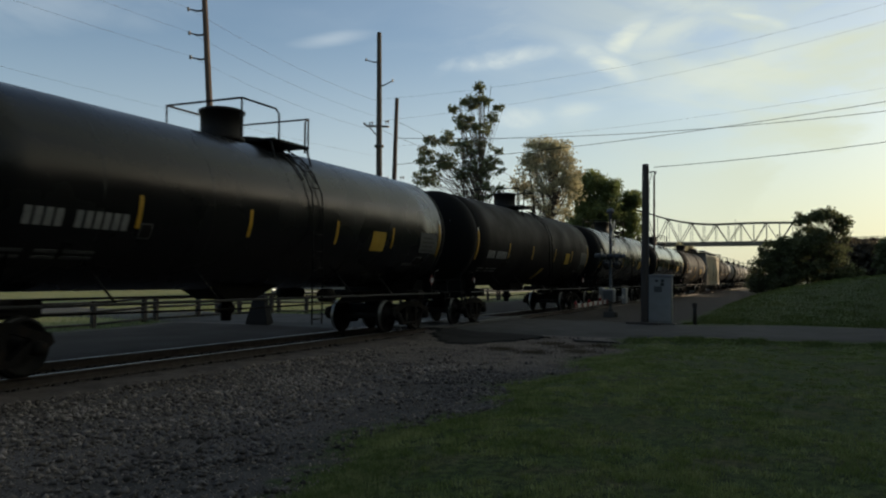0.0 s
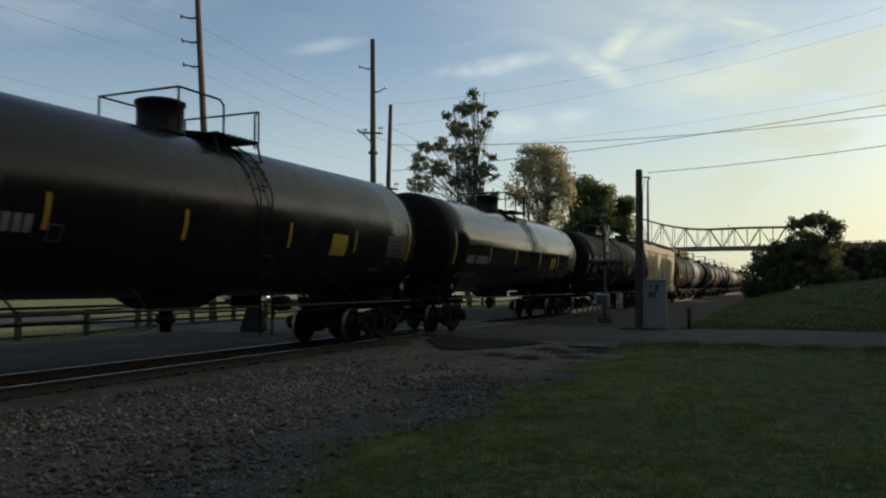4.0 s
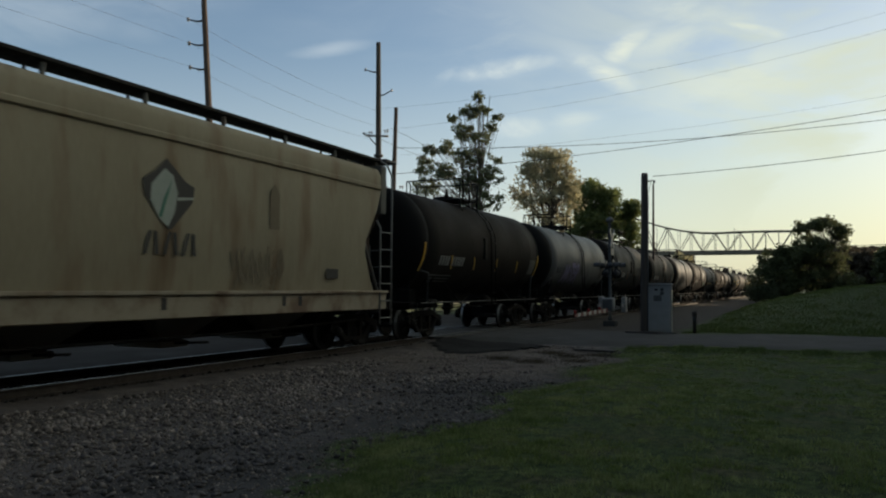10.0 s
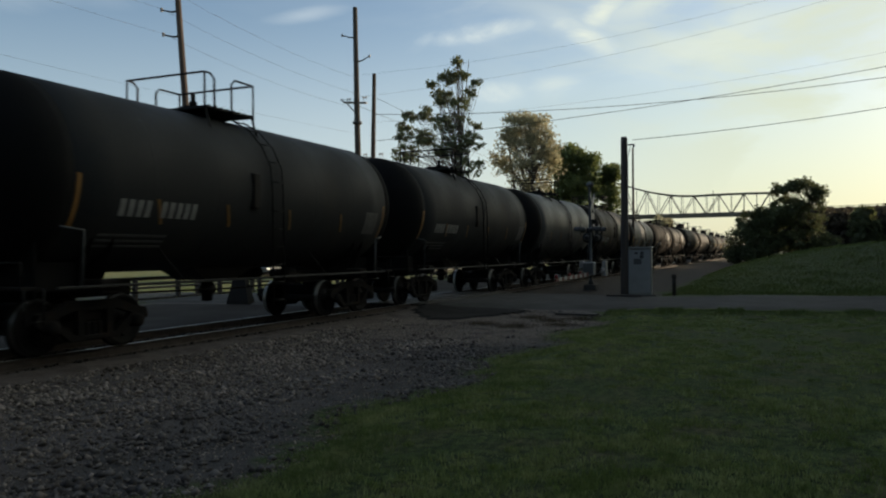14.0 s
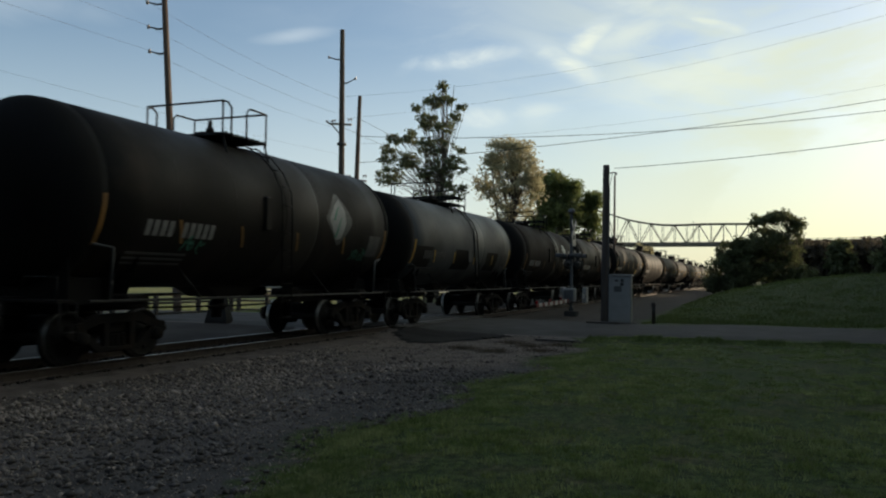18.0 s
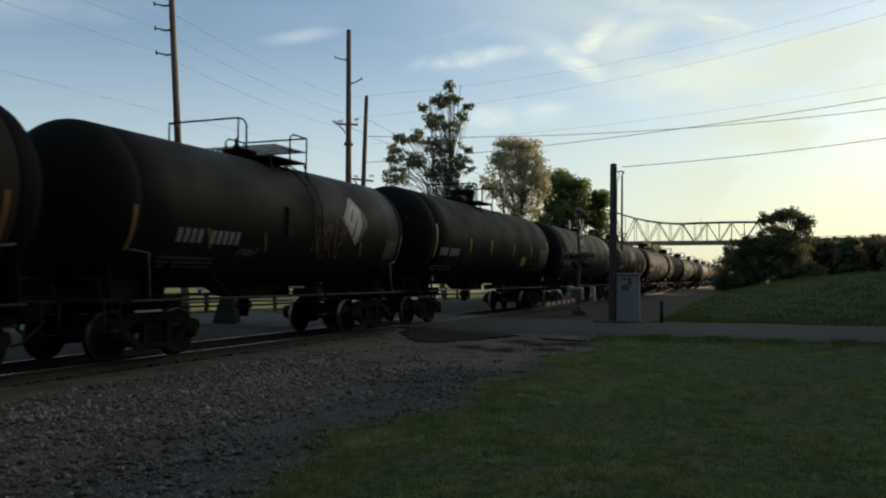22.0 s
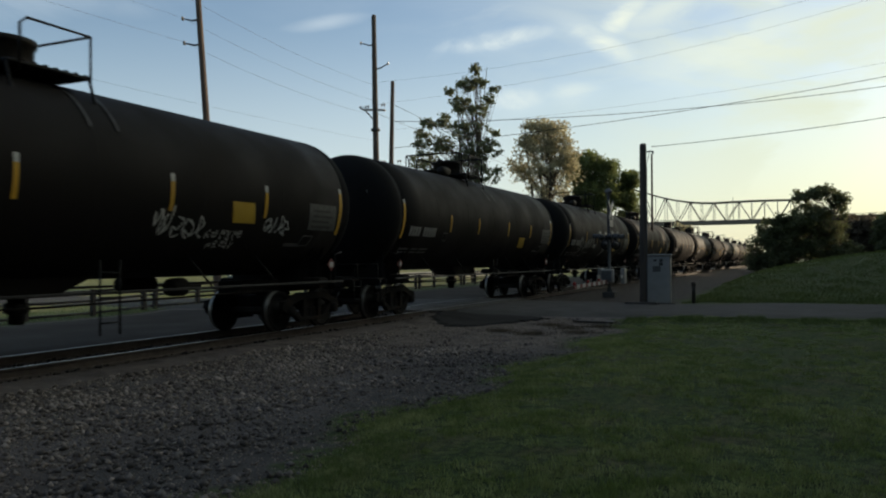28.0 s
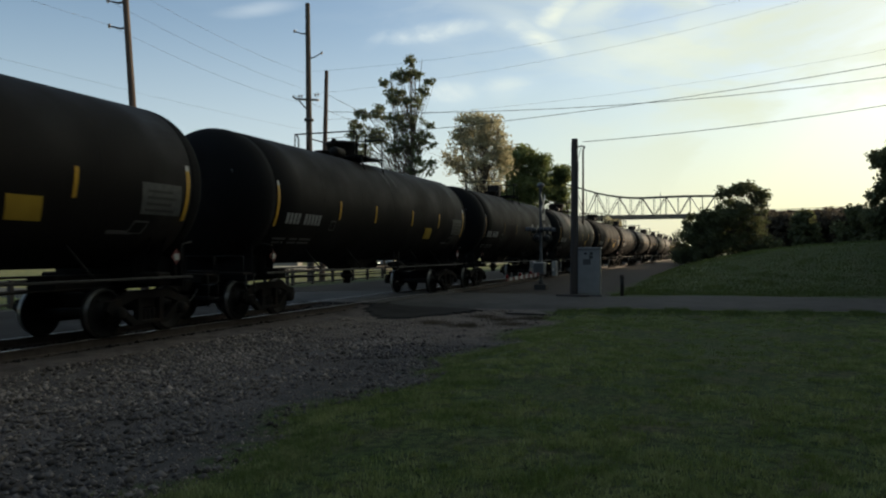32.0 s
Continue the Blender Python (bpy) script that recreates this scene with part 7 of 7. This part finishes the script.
# the belt's end: a tall tree with a low bush before it
tree(19.3, 105.0, [(-1.4, 0, 10.5, 1.5, 1.0, 1.0), (0.6, 0, 11.0, 2.0, 1.3, 1.2), (0.6, 0, 8.4, 2.4, 1.6, 1.5), (-0.2, 0, 6.0, 2.8, 1.8, 1.6), (-0.4, 0, 3.6, 3.3, 1.8, 1.5), (0, 0, 1.6, 3.6, 1.4, 1.2)], 23, "tall dark tree at the end of the belt", M["leaf_bush"], 0.3, 260, 60, 0.22, stems=2, clump=0.85)
tree(17.6, 124.0, [(0.4, 0, 5.2, 2.0, 1.3, 1.0), (0.2, 0, 3.2, 2.9, 1.6, 1.2), (0, 0, 1.4, 3.2, 1.2, 1.0)], 24, "low rounded bush on the levee", M["leaf_bush"], 0.2, 130, 60, 0.24, "bush", stems=3, clump=0.8, name="bush")


def build_shade_belt():
    """A belt of trees on the levee, mostly out of view, placed to shade the crossing from the low sun."""
    rng = random.Random(2)
    spots = []
    for k in range(14):
        y = 14 + k * 8.2
        x = max(15.0, y * 0.182 + 6.5) + rng.uniform(-1.2, 1.5)
        spots.append((x, y))
    # five more unseen trees lengthen the shade down the track
    spots += [(16.6, 62.0)] + [(31.5 + 1.7 * k, 128.0 + 7.5 * k) for k in range(5)]
    # unseen trees added behind the lawn, up to the track, to darken the tanks
    spots += [(15.5 + rng.uniform(-1, 1.5), 6 - k * 6.0) for k in range(4)] + [(13 - k * 5.5, -15 + rng.uniform(-1.5, 1.5)) for k in range(4)] + [(-17.5 - k * 6, -14 + k * 2.5) for k in range(3)]
    makers = []
    for j in range(3):
        s = 40 + j
        makers.append(tree(0, 0, [(0, 0, 11.8, 2.8, 2.6, 1.1), (-1.6, 0.8, 9.0, 3.3, 2.9, 1.5), (1.7, -0.8, 8.6, 3.3, 2.9, 1.5), (0, 0, 5.0, 4.0, 2.4, 1.5), (0, 0, 2.4, 4.2, 1.8, 1.2)], s, "leafy dark tree of the mostly unseen shade belt", M["leaf_dark"], 0.32, 260, 60, 0.42, stems=2, clump=1.1))
        tagged(makers[-1], group="trees along the levee")
    for k, (x, y) in enumerate(spots):
        at = pose(x, y, ground_at(x, y) - 0.2, 0, 0, rng.uniform(0, 360))
        if k < 3:
            makers[k].matrix_basis = at
        else:
            copy_thing(makers[k % 3], at)


build_shade_belt()


def far_woods():
    """A dark line of woods along the horizon."""
    rng = np.random.default_rng(77)
    spots = []
    for k in range(420):
        a = radians(rng.uniform(-75, 40))
        d = rng.uniform(560, 900)
        x, y = d * math.sin(a), d * math.cos(a)
        h = rng.uniform(5, 11)
        spots += [(x + rng.uniform(-5, 5), y, h * 0.35, h * 0.55), (x + rng.uniform(-5, 5), y, h * 0.75, h * 0.5)]
    v, f = leaf_cloud(rng, spots, 26, 1.7)
    tagged(new("far_woods", array_mesh("far_woods", v, f, M["leaf"])), "dark line of woods on the horizon", "woods", kind="stuff")


far_woods()

# ---- bridge ----


def build_bridge():
    br = thing("truss_bridge", "distant steel cantilever truss bridge on concrete piers", "bridge", at=(0, 470, 0))
    n, x0, step = 19, -122.0, 6.6

    def chord(x):
        """Height of the top chord above the deck."""
        t = min(1.0, abs(x + 88) / 46)
        return 10.8 + 10.5 * (1 - t) ** 2 if x < -42 else 10.8 + 0.4 * math.sin((x + 42) / 14)

    def deck(x):
        return 22.2 + 0.02 * max(0, x + 5)

    for side in (-4.5, 4.5):
        xs = [x0 + k * step for k in range(n + 1)]
        part("top_chord", Geo().tube([(x, side, deck(x) + chord(x)) for x in xs], 0.4, 4, smooth=False), M["truss"], br)
        part("bottom_chord", Geo().tube([(x, side, deck(x) + 0.6) for x in xs], 0.5, 4, smooth=False), M["truss"], br)
        for k, x in enumerate(xs):
            part("post", Geo().tube([(x, side, deck(x)), (x, side, deck(x) + chord(x))], 0.17, 4, smooth=False), M["truss"], br)
            if k < n:
                a, b = (x, xs[k + 1]) if k % 2 else (xs[k + 1], x)
                part("diagonal", Geo().tube([(a, side, deck(a)), (b, side, deck(b) + chord(b))], 0.24, 4, smooth=False), M["truss"], br)
    for k in range(n + 1):
        x = x0 + k * step
        part("strut", Geo().tube([(x, -4.5, deck(x) + chord(x)), (x, 4.5, deck(x) + chord(x))], 0.24, 4, smooth=False), M["truss"], br)
    part("deck", Geo().add([(x, s, deck(x) + h) for x in (x0, -5, 60, 170) for s, h in ((-5.5, -1.3), (5.5, -1.3), (5.5, 0.9), (-5.5, 0.9))], [(4 * i + a, 4 * i + b, 4 * i + 4 + b, 4 * i + 4 + a) for i in range(3) for a, b in ((1, 0), (2, 1), (3, 2), (0, 3))]), M["pier"], br)
    for s in (-5.4, 5.4):
        part("parapet", Geo().tube([(-5, s, deck(-5) + 1.9), (60, s, deck(60) + 1.9), (170, s, deck(170) + 1.9)], 0.12, 4), M["truss"], br)
        for k in range(30):
            x = -3 + k * 5.7
            part("parapet_post", Geo().box(x - 0.12, x + 0.12, s - 0.12, s + 0.12, deck(x) + 0.9, deck(x) + 1.9), M["truss"], br)
    for x in (-88, -5, 21, 47, 73, 100, 127, 154):
        g = Geo().box(x - 1.6, x + 1.6, -6, 6, deck(x) - 3.0, deck(x) - 1.3, 0.2)
        for s in (-3.6, 3.6):
            g.lathe([(1.3, -1), (1.2, deck(x) - 3.0)], 12, "z", (x, s, 0))
        part("pier", g, M["pier"], br)
    part("lamp_post", Geo().tube([(-33, 5, deck(-33)), (-33, 5, deck(-33) + 14)], 0.16, 5), M["truss"], br)


build_bridge()

# ---- beyond the track ----


def build_fence():
    fence = thing("pipe_fence", "dark two-rail pipe fence along the field", "fence")
    a, b = Vector((-22.3, 4.0, 0)), Vector((-23.6, 64.0, 0))
    n = 22
    for k in range(n + 1):
        p = a.lerp(b, k / n)
        z = ground_at(p.x, p.y)
        for d in ((-0.3, 0.3) if k % 3 == 1 else (0.0,)):
            part("post", Geo().box(p.x - 0.08, p.x + 0.08, p.y + d - 0.08, p.y + d + 0.08, z - 0.2, z + 0.95, 0.01), M["fence"], fence)
        if k < n:
            q = a.lerp(b, (k + 1) / n)
            for h in (0.12, 0.55, 0.88):
                part("rail", Geo().tube([(p.x, p.y, z + h), (q.x, q.y, ground_at(q.x, q.y) + h)], 0.045, 6), M["fence"], fence)


def car_profile(x0, x1, pts):
    n = len(pts)
    g = Geo()
    vv = [(x, a, b) for x in (x0, x1) for a, b in pts]
    g.add(vv, [tuple(range(n - 1, -1, -1)), tuple(range(n, 2 * n))] + [(i, (i + 1) % n, n + (i + 1) % n, n + i) for i in range(n)])
    return g


def vehicle(x, y, turn, mat, label, van=False):
    car = thing("parked_car", label, "car", "parked cars", at=pose(x, y, ground_at(x, y), 0, 0, turn))
    low = [(-2.2, 0.35), (2.2, 0.35), (2.25, 0.7), (2.1, 0.92), (1.0, 1.0), (-2.0, 1.02), (-2.25, 0.8)]
    part("body", car_profile(-0.88, 0.88, low), mat, car)
    cab = [(1.0, 0.98), (0.3, 1.45), (-1.5, 1.47), (-2.0, 1.0)] if not van else [(1.3, 0.98), (0.9, 1.9), (-2.1, 1.95), (-2.2, 1.0)]
    part("cabin", car_profile(-0.74, 0.74, cab), M["dark_glass"], car)
    part("roof", car_profile(-0.72, 0.72, [(0.3, 1.45), (0.28, 1.5), (-1.45, 1.52), (-1.5, 1.47)] if not van else [(0.9, 1.9), (0.85, 1.97), (-2.05, 2.02), (-2.1, 1.95)]), mat, car)
    for a in (-1.35, 1.4):
        for s in (-1, 1):
            w = part("wheel", Geo().lathe([(0.2, s * 0.72), (0.32, s * 0.72), (0.33, s * 0.76), (0.33, s * 0.88), (0.3, s * 0.9), (0.2, s * 0.9)], 20, "x", (0, a, 0.33)), M["rubber"], car)
            part("hub_cap", Geo().lathe([(0.0, s * 0.905), (0.18, s * 0.9), (0.2, s * 0.88)], 16, "x", (0, a, 0.33)), M["galv"], w)
    for s in (-1, 1):
        part("head_lamp", Geo().box(s * 0.5, s * 0.8, 2.2, 2.26, 0.62, 0.76, 0.01), M["head_lamp"], car, "lit head lamp")
        part("tail_lamp", Geo().box(s * 0.55, s * 0.82, -2.27, -2.2, 0.66, 0.82, 0.01), M["red"], car)


build_fence()
vehicle(-44, 62, 200, M["vehicle"], "silver saloon car with lit lamps beyond the fence")
vehicle(-52, 66, 195, M["vehicle_white"], "white van parked beyond the fence", True)
vehicle(-37, 86, 190, M["vehicle"], "grey car parked beyond the fence")


def low_building(x, y, w, d, h, turn, label):
    b = thing("low_building", label, "building", at=pose(x, y, ground_at(x, y), 0, 0, turn))
    part("wall", Geo().box(-w / 2, w / 2, -d / 2, d / 2, -0.3, h), M["brick"], b)
    part("roof", Geo().add([(-w / 2 - 0.4, -d / 2 - 0.4, h), (w / 2 + 0.4, -d / 2 - 0.4, h), (w / 2 + 0.4, d / 2 + 0.4, h), (-w / 2 - 0.4, d / 2 + 0.4, h), (-w / 2 - 0.4, 0, h + 1.6), (w / 2 + 0.4, 0, h + 1.6)], [(0, 1, 5, 4), (2, 3, 4, 5), (1, 2, 5), (3, 0, 4), (3, 2, 1, 0)]), M["hopper_grey"], b)
    for k in range(int(w // 3)):
        u = -w / 2 + 1.5 + 3 * k
        win = part("window", Geo().box(u - 0.55, u + 0.55, -d / 2 - 0.05, -d / 2 + 0.02, 1.1, 2.2, 0.02), M["case"], b)
        part("pane", Geo().box(u - 0.46, u + 0.46, -d / 2 - 0.07, -d / 2 - 0.052, 1.2, 2.1), M["dark_glass"], win)


low_building(-70, 105, 18, 9, 3.4, 25, "low pale building across the field")


def concrete_block():
    x, y = -17.8, 23.4
    b = thing("concrete_block", "squat dark tapered block beyond the track", "concrete block", at=pose(x, y, ground_at(x, y), 0, 0, 20))
    g = Geo()
    rings = [(0.4, -0.1), (0.38, 0.16), (0.23, 0.8), (0.22, 1.02), (0.18, 1.06)]
    v = [(sx * r, sy * r, z) for r, z in rings for sx, sy in ((-1, -1), (1, -1), (1, 1), (-1, 1))]
    g.add(v, [(4 * k + i, 4 * k + (i + 1) % 4, 4 * k + 4 + (i + 1) % 4, 4 * k + 4 + i) for k in range(4) for i in range(4)] + [(16, 17, 18, 19)])
    part("block", g, M["near_black"], b)


concrete_block()
strip("parking_lot", [-60.0, -52.0, -45.0, -36.0], [82.0, 90.0, 100.0, 120.0, 140.0], lambda x, y: float(terrain(x, y)) + 0.03, M["lot"], "pale sunlit gravel lot beyond the fence", "parking lot")


def shaded_road_edge():
    """A dark flat sheet beside the rails that paints the shade of the road's edge."""
    rim = [(-10.4, 23.1), (-10.3, 22.0), (-9.7, 21.0), (-8.9, 20.1), (-8.3, 20.3), (-7.9, 21.2), (-7.5, 21.9), (-7.1, 22.4), (-6.7, 22.8), (-7.6, 23.1), (-8.6, 23.5)]
    rng = random.Random(9)
    pts = []
    n = len(rim)
    for k in range(n):
        for q in range(5):
            t = q / 5
            x = rim[k][0] + (rim[(k + 1) % n][0] - rim[k][0]) * t + rng.uniform(-0.12, 0.12)
            y = rim[k][1] + (rim[(k + 1) % n][1] - rim[k][1]) * t + rng.uniform(-0.12, 0.12)
            pts.append((x, y))
    g = Geo()
    m = len(pts)
    v = [(-8.5, 21.9, ground_at(-8.5, 21.9) + 0.05)]
    for f, lift in ((0.5, 0.05), (0.9, 0.05), (1.0, 0.0)):
        for x, y in pts:
            xx, yy = -8.5 + (x + 8.5) * f, 21.9 + (y - 21.9) * f
            v.append((xx, yy, ground_at(xx, yy) + lift))
    faces = [(0, 1 + i, 1 + (i + 1) % m) for i in range(m)]
    for k in range(2):
        faces += [(1 + k * m + i, 1 + k * m + m + i, 1 + k * m + m + (i + 1) % m, 1 + k * m + (i + 1) % m) for i in range(m)]
    tagged(new("asphalt_apron", g.add(v, faces).mesh("asphalt_apron", M["near_black"])), "dark flat sheet standing for the shaded drop at the road's edge", "pavement", kind="structure")
    part_at = thing("drain_plate", "thin dark steel plate at the road's edge", "steel plate", at=pose(-5.3, 22.3, ground_at(-5.3, 22.3), 0, 0, -8))
    part("plate", Geo().box(-0.6, 0.6, -0.14, 0.14, 0.0, 0.05, 0.01), M["dark_wood"], part_at)


shaded_road_edge()

# ---- loose ground cover ----


def scatter_stones():
    rng = np.random.default_rng(21)
    n = 70000
    x = -9.75 + 5.9 * rng.random(n) ** 1.1
    y = 2.5 + 30 * rng.random(n) ** 1.35
    keep = y < ROAD0 - 0.2
    keep &= rng.random(n) < np.clip(0.95 - 0.17 * np.maximum(0, x + 8.0) + 0.35 * np.sin(x * 1.7 + y * 0.8) + 0.4 * np.sin(x * 3.1 - y * 1.9 + 1.5 * np.sin(y * 0.7)) + 0.25 * np.sin(x * 7.3 + 2 * np.sin(y * 2.1)) * np.sin(y * 4.7 + 2 * np.sin(x * 3.3)), 0.06, 1)
    x, y = x[keep], y[keep]
    far = np.stack([TRACK - 1.0 - 1.4 * rng.random(5000), 6 + 17 * rng.random(5000)], 1)
    bed_x = TRACK + (rng.random(16000) - 0.5) * 2.0
    bed_y = 3 + 42 * rng.random(16000) ** 1.3
    ok = (np.abs(np.abs(bed_x - TRACK) - 0.755) > 0.1) & ((bed_y < ROAD0 - 0.4) | (bed_y > ROAD1 + 0.4))
    # no stones on the painted shade by the road
    shade_spot = ((x + 8.5) / 1.7) ** 2 + ((y - 21.2) / 2.2) ** 2 < 1
    bare = (((x + 6.5) / 3.2) ** 2 + ((y - 18.9) / 3.8) ** 2 < 1 + 0.4 * np.sin(x * 2.1) * np.sin(y * 1.7)) & (rng.random(len(x)) < 0.9)
    bare |= x > lawn_edge(y) + 0.1
    x, y = x[~(shade_spot | bare)], y[~(shade_spot | bare)]
    blue = x + 0.5 * np.sin(y * 1.1) + 0.4 * rng.normal(size=len(x)) > -6.1
    stones("washed_gravel", x[blue], y[blue], rng, M["stone_blue"], "darker bluish gravel along the lawn")
    x, y = x[~blue], y[~blue]
    x, y = np.concatenate([x, far[:, 0]]), np.concatenate([y, far[:, 1]])
    stones("ballast_stones", x, y, rng, M["stone"], "loose brownish grey ballast stones beside the track")
    gx, gy = -9.8 + 6.0 * rng.random(60000), 3.0 + 19 * rng.random(60000) ** 1.5
    gx, gy = gx[gx < lawn_edge(gy)], gy[gx < lawn_edge(gy)]
    stones("grit", gx, gy, rng, M["stone"], "fine brownish grit between the stones", 0.38)
    stones("track_ballast", bed_x[ok], bed_y[ok], rng, M["stone_dark"], "oil-dark ballast between the rails")


def stones(name, x, y, rng, mat, label, big=1.0):
    n = len(x)
    z = terrain(x, y)
    s = (0.009 + 0.042 * rng.random(n) ** 4) * big
    base = np.array([(1, 0, 0), (0, 1, 0), (-1, 0, 0), (0, -1, 0), (0, 0, 0.8), (0, 0, -0.6)])
    v = base[None] * (0.65 + 0.7 * rng.random((n, 6, 1))) * s[:, None, None]
    v = v + (rng.random((n, 6, 3)) - 0.5) * (s * 0.7)[:, None, None]
    a = rng.random(n) * 6.28
    c, q = np.cos(a), np.sin(a)
    vx, vy = v[..., 0] * c[:, None] - v[..., 1] * q[:, None], v[..., 0] * q[:, None] + v[..., 1] * c[:, None]
    v = np.stack([vx + x[:, None], vy + y[:, None], v[..., 2] + (z + s * 0.25)[:, None]], -1).reshape(-1, 3)
    f = np.array([(0, 1, 4), (1, 2, 4), (2, 3, 4), (3, 0, 4), (1, 0, 5), (2, 1, 5), (3, 2, 5), (0, 3, 5)])
    f = (f[None] + (np.arange(n) * 6)[:, None, None]).reshape(-1, 3)
    tagged(new(name, array_mesh(name, v, f, mat)), label, "gravel", kind="stuff")


def blades(name, x, y, h, w, rng, mat, label):
    n = len(x)
    z = terrain(x, y) - 0.01
    a = rng.random(n) * 6.28
    lean = (rng.random((n, 2)) - 0.5) * 1.1 * h[:, None]
    dx, dy = np.cos(a) * w, np.sin(a) * w
    v = np.stack([np.stack([x - dx, y - dy, z], 1), np.stack([x + dx, y + dy, z], 1), np.stack([x + lean[:, 0], y + lean[:, 1], z + h], 1)], 1).reshape(-1, 3)
    f = np.arange(3 * n).reshape(-1, 3)
    tagged(new(name, array_mesh(name, v, f, mat)), label, "grass", kind="stuff")


def lawn_edge(y):
    return LAWN_X + sum(size * np.sin(rate * y + shift) for size, rate, shift in LAWN_WAVES)


def scatter_grass():
    rng = np.random.default_rng(31)
    n = 200000
    y = 3.0 + 20.5 * rng.random(n) ** 1.5
    x = -5.0 + (6.5 + y * 0.45) * rng.random(n)
    keep = x > lawn_edge(y) + 0.12 + 0.14 * rng.normal(size=n)
    x, y = x[keep], y[keep]
    blades("lawn_grass", x, y, 0.01 + 0.022 * rng.random(len(x)), 0.004 + 0.004 * rng.random(len(x)), rng, M["blade"], "short mown grass of the lawn")
    # small uneven tufts, closer in some places than in others
    tufts = 9000
    cy = 3.0 + 20.5 * rng.random(tufts) ** 1.5
    cx = -4.6 + (6.2 + cy * 0.45) * rng.random(tufts)
    lush = np.sin(cx * 1.1 + 1.4 * np.sin(cy * 0.7)) * np.sin(cy * 0.9 + 1.2 * np.sin(cx * 0.8))
    keep = (cx > lawn_edge(cy) + 0.1) & (rng.random(tufts) < 0.5 + 0.5 * lush)
    cx, cy = cx[keep], cy[keep]
    size = 0.035 + 0.06 * rng.random(len(cx)) ** 1.5
    pick = rng.integers(0, len(cx), 230000)
    x, y = cx[pick] + size[pick] * rng.normal(size=len(pick)), cy[pick] + size[pick] * rng.normal(size=len(pick))
    blades("lawn_tufts", x, y, (0.03 + 0.035 * rng.random(len(x))) * (0.6 + 8 * size[pick]), 0.005 + 0.005 * rng.random(len(x)), rng, M["blade_light"], "small uneven tufts in the lawn")
    # ragged tufts at the lawn's edge
    tufts = 420
    cy = 4 + 19 * rng.random(tufts) ** 1.4
    cx = lawn_edge(cy) + 0.15 * rng.normal(size=tufts) + 0.18
    size = 0.05 + 0.13 * rng.random(tufts) ** 2
    pick = rng.integers(0, tufts, 42000)
    x, y = cx[pick] + size[pick] * rng.normal(size=42000), cy[pick] + size[pick] * rng.normal(size=42000)
    blades("edge_weeds", x, y, (0.03 + 0.05 * rng.random(42000)) * (0.5 + 3 * size[pick]), 0.004 + 0.004 * rng.random(42000), rng, M["blade"], "ragged green tufts where the lawn meets the gravel")
    n = 16000
    x = -4.5 + 14 * rng.random(n)
    y = ROAD0 - 0.15 + 0.1 * np.maximum(0, x + 1) - 0.9 * rng.random(n) ** 2
    blades("verge_grass", x, y, 0.05 + 0.12 * rng.random(n) * (np.sin(x * 4) > 0.2), 0.004 + 0.004 * rng.random(n), rng, M["weed"], "grass verge of the road")
    n = 90000
    y = 33.5 + 55 * rng.random(n) ** 1.4
    x = -4.4 + (7 + y * 0.22) * rng.random(n)
    keep = (ROAD1 + 1.2 + 0.22 * np.maximum(0, x + 3) < y) & (x > -4.3 + 0.35 * np.sin(y * 0.9) + 0.3 * rng.normal(size=n))
    x, y = x[keep], y[keep]
    rough = np.clip(np.sin(x * 1.7 + 1.5 * np.sin(y * 0.45)) * np.sin(y * 0.8 + 1.3 * np.sin(x * 0.7)) + 0.4 * np.sin(x * 4.3 + y) * np.sin(y * 2.1 - x), 0, 1)
    blades("levee_grass", x, y, (0.03 + 0.07 * rng.random(len(x))) * (1 + 1.3 * rough), 0.01 + 0.01 * rng.random(len(x)), rng, M["blade_dull"], "rougher grass on the levee")
    # dry brown tufts on the bare patch before the crossing
    centres = [(-5.6, 20.6), (-6.3, 21.4), (-5.0, 19.4), (-6.0, 18.7), (-4.9, 21.2), (-7.0, 19.2)]
    pick = rng.integers(0, 6, 2600)
    cx, cy = np.array(centres)[pick].T
    blades("dry_tufts", cx + 0.22 * rng.normal(size=2600), cy + 0.2 * rng.normal(size=2600), 0.04 + 0.1 * rng.random(2600), 0.004 + 0.004 * rng.random(2600), rng, M["leaf_brown"], "dry brown tufts on bare ground")
    n = 14000
    y = 8 + 30 * rng.random(n)
    x = -22.3 - 10 * rng.random(n) ** 1.3
    blades("field_grass", x, y, 0.06 + 0.12 * rng.random(n), 0.006 + 0.006 * rng.random(n), rng, M["blade"], "grass of the field beyond the track")


scatter_stones()
scatter_grass()


# ---- what moves ----


def motions():
    """The train rolls past at one speed; its wheels turn."""
    step = 1 / FPS
    times = [0, step, 2 * step, 8, 16, 24, 32 - 2 * step, 32 - step, 32]
    for car, mid, kind, color in CARS:
        walk(car, [(t, Matrix.Translation((TRACK, mid - SPEED * t, 0))) for t in times])
        if 0 < mid < 300:
            for truck in car.children:
                for wheel in truck.children:
                    if wheel.name.split(".")[0] == "wheelset":
                        place = wheel.location.copy()
                        rows = []
                        for k in range(0, 32 * FPS + 1, 2):
                            rows.append((k / FPS, Matrix.Translation(place) @ Matrix.Rotation(SPEED * k / FPS / 0.457, 4, "X")))
                        walk(wheel, rows)


motions()
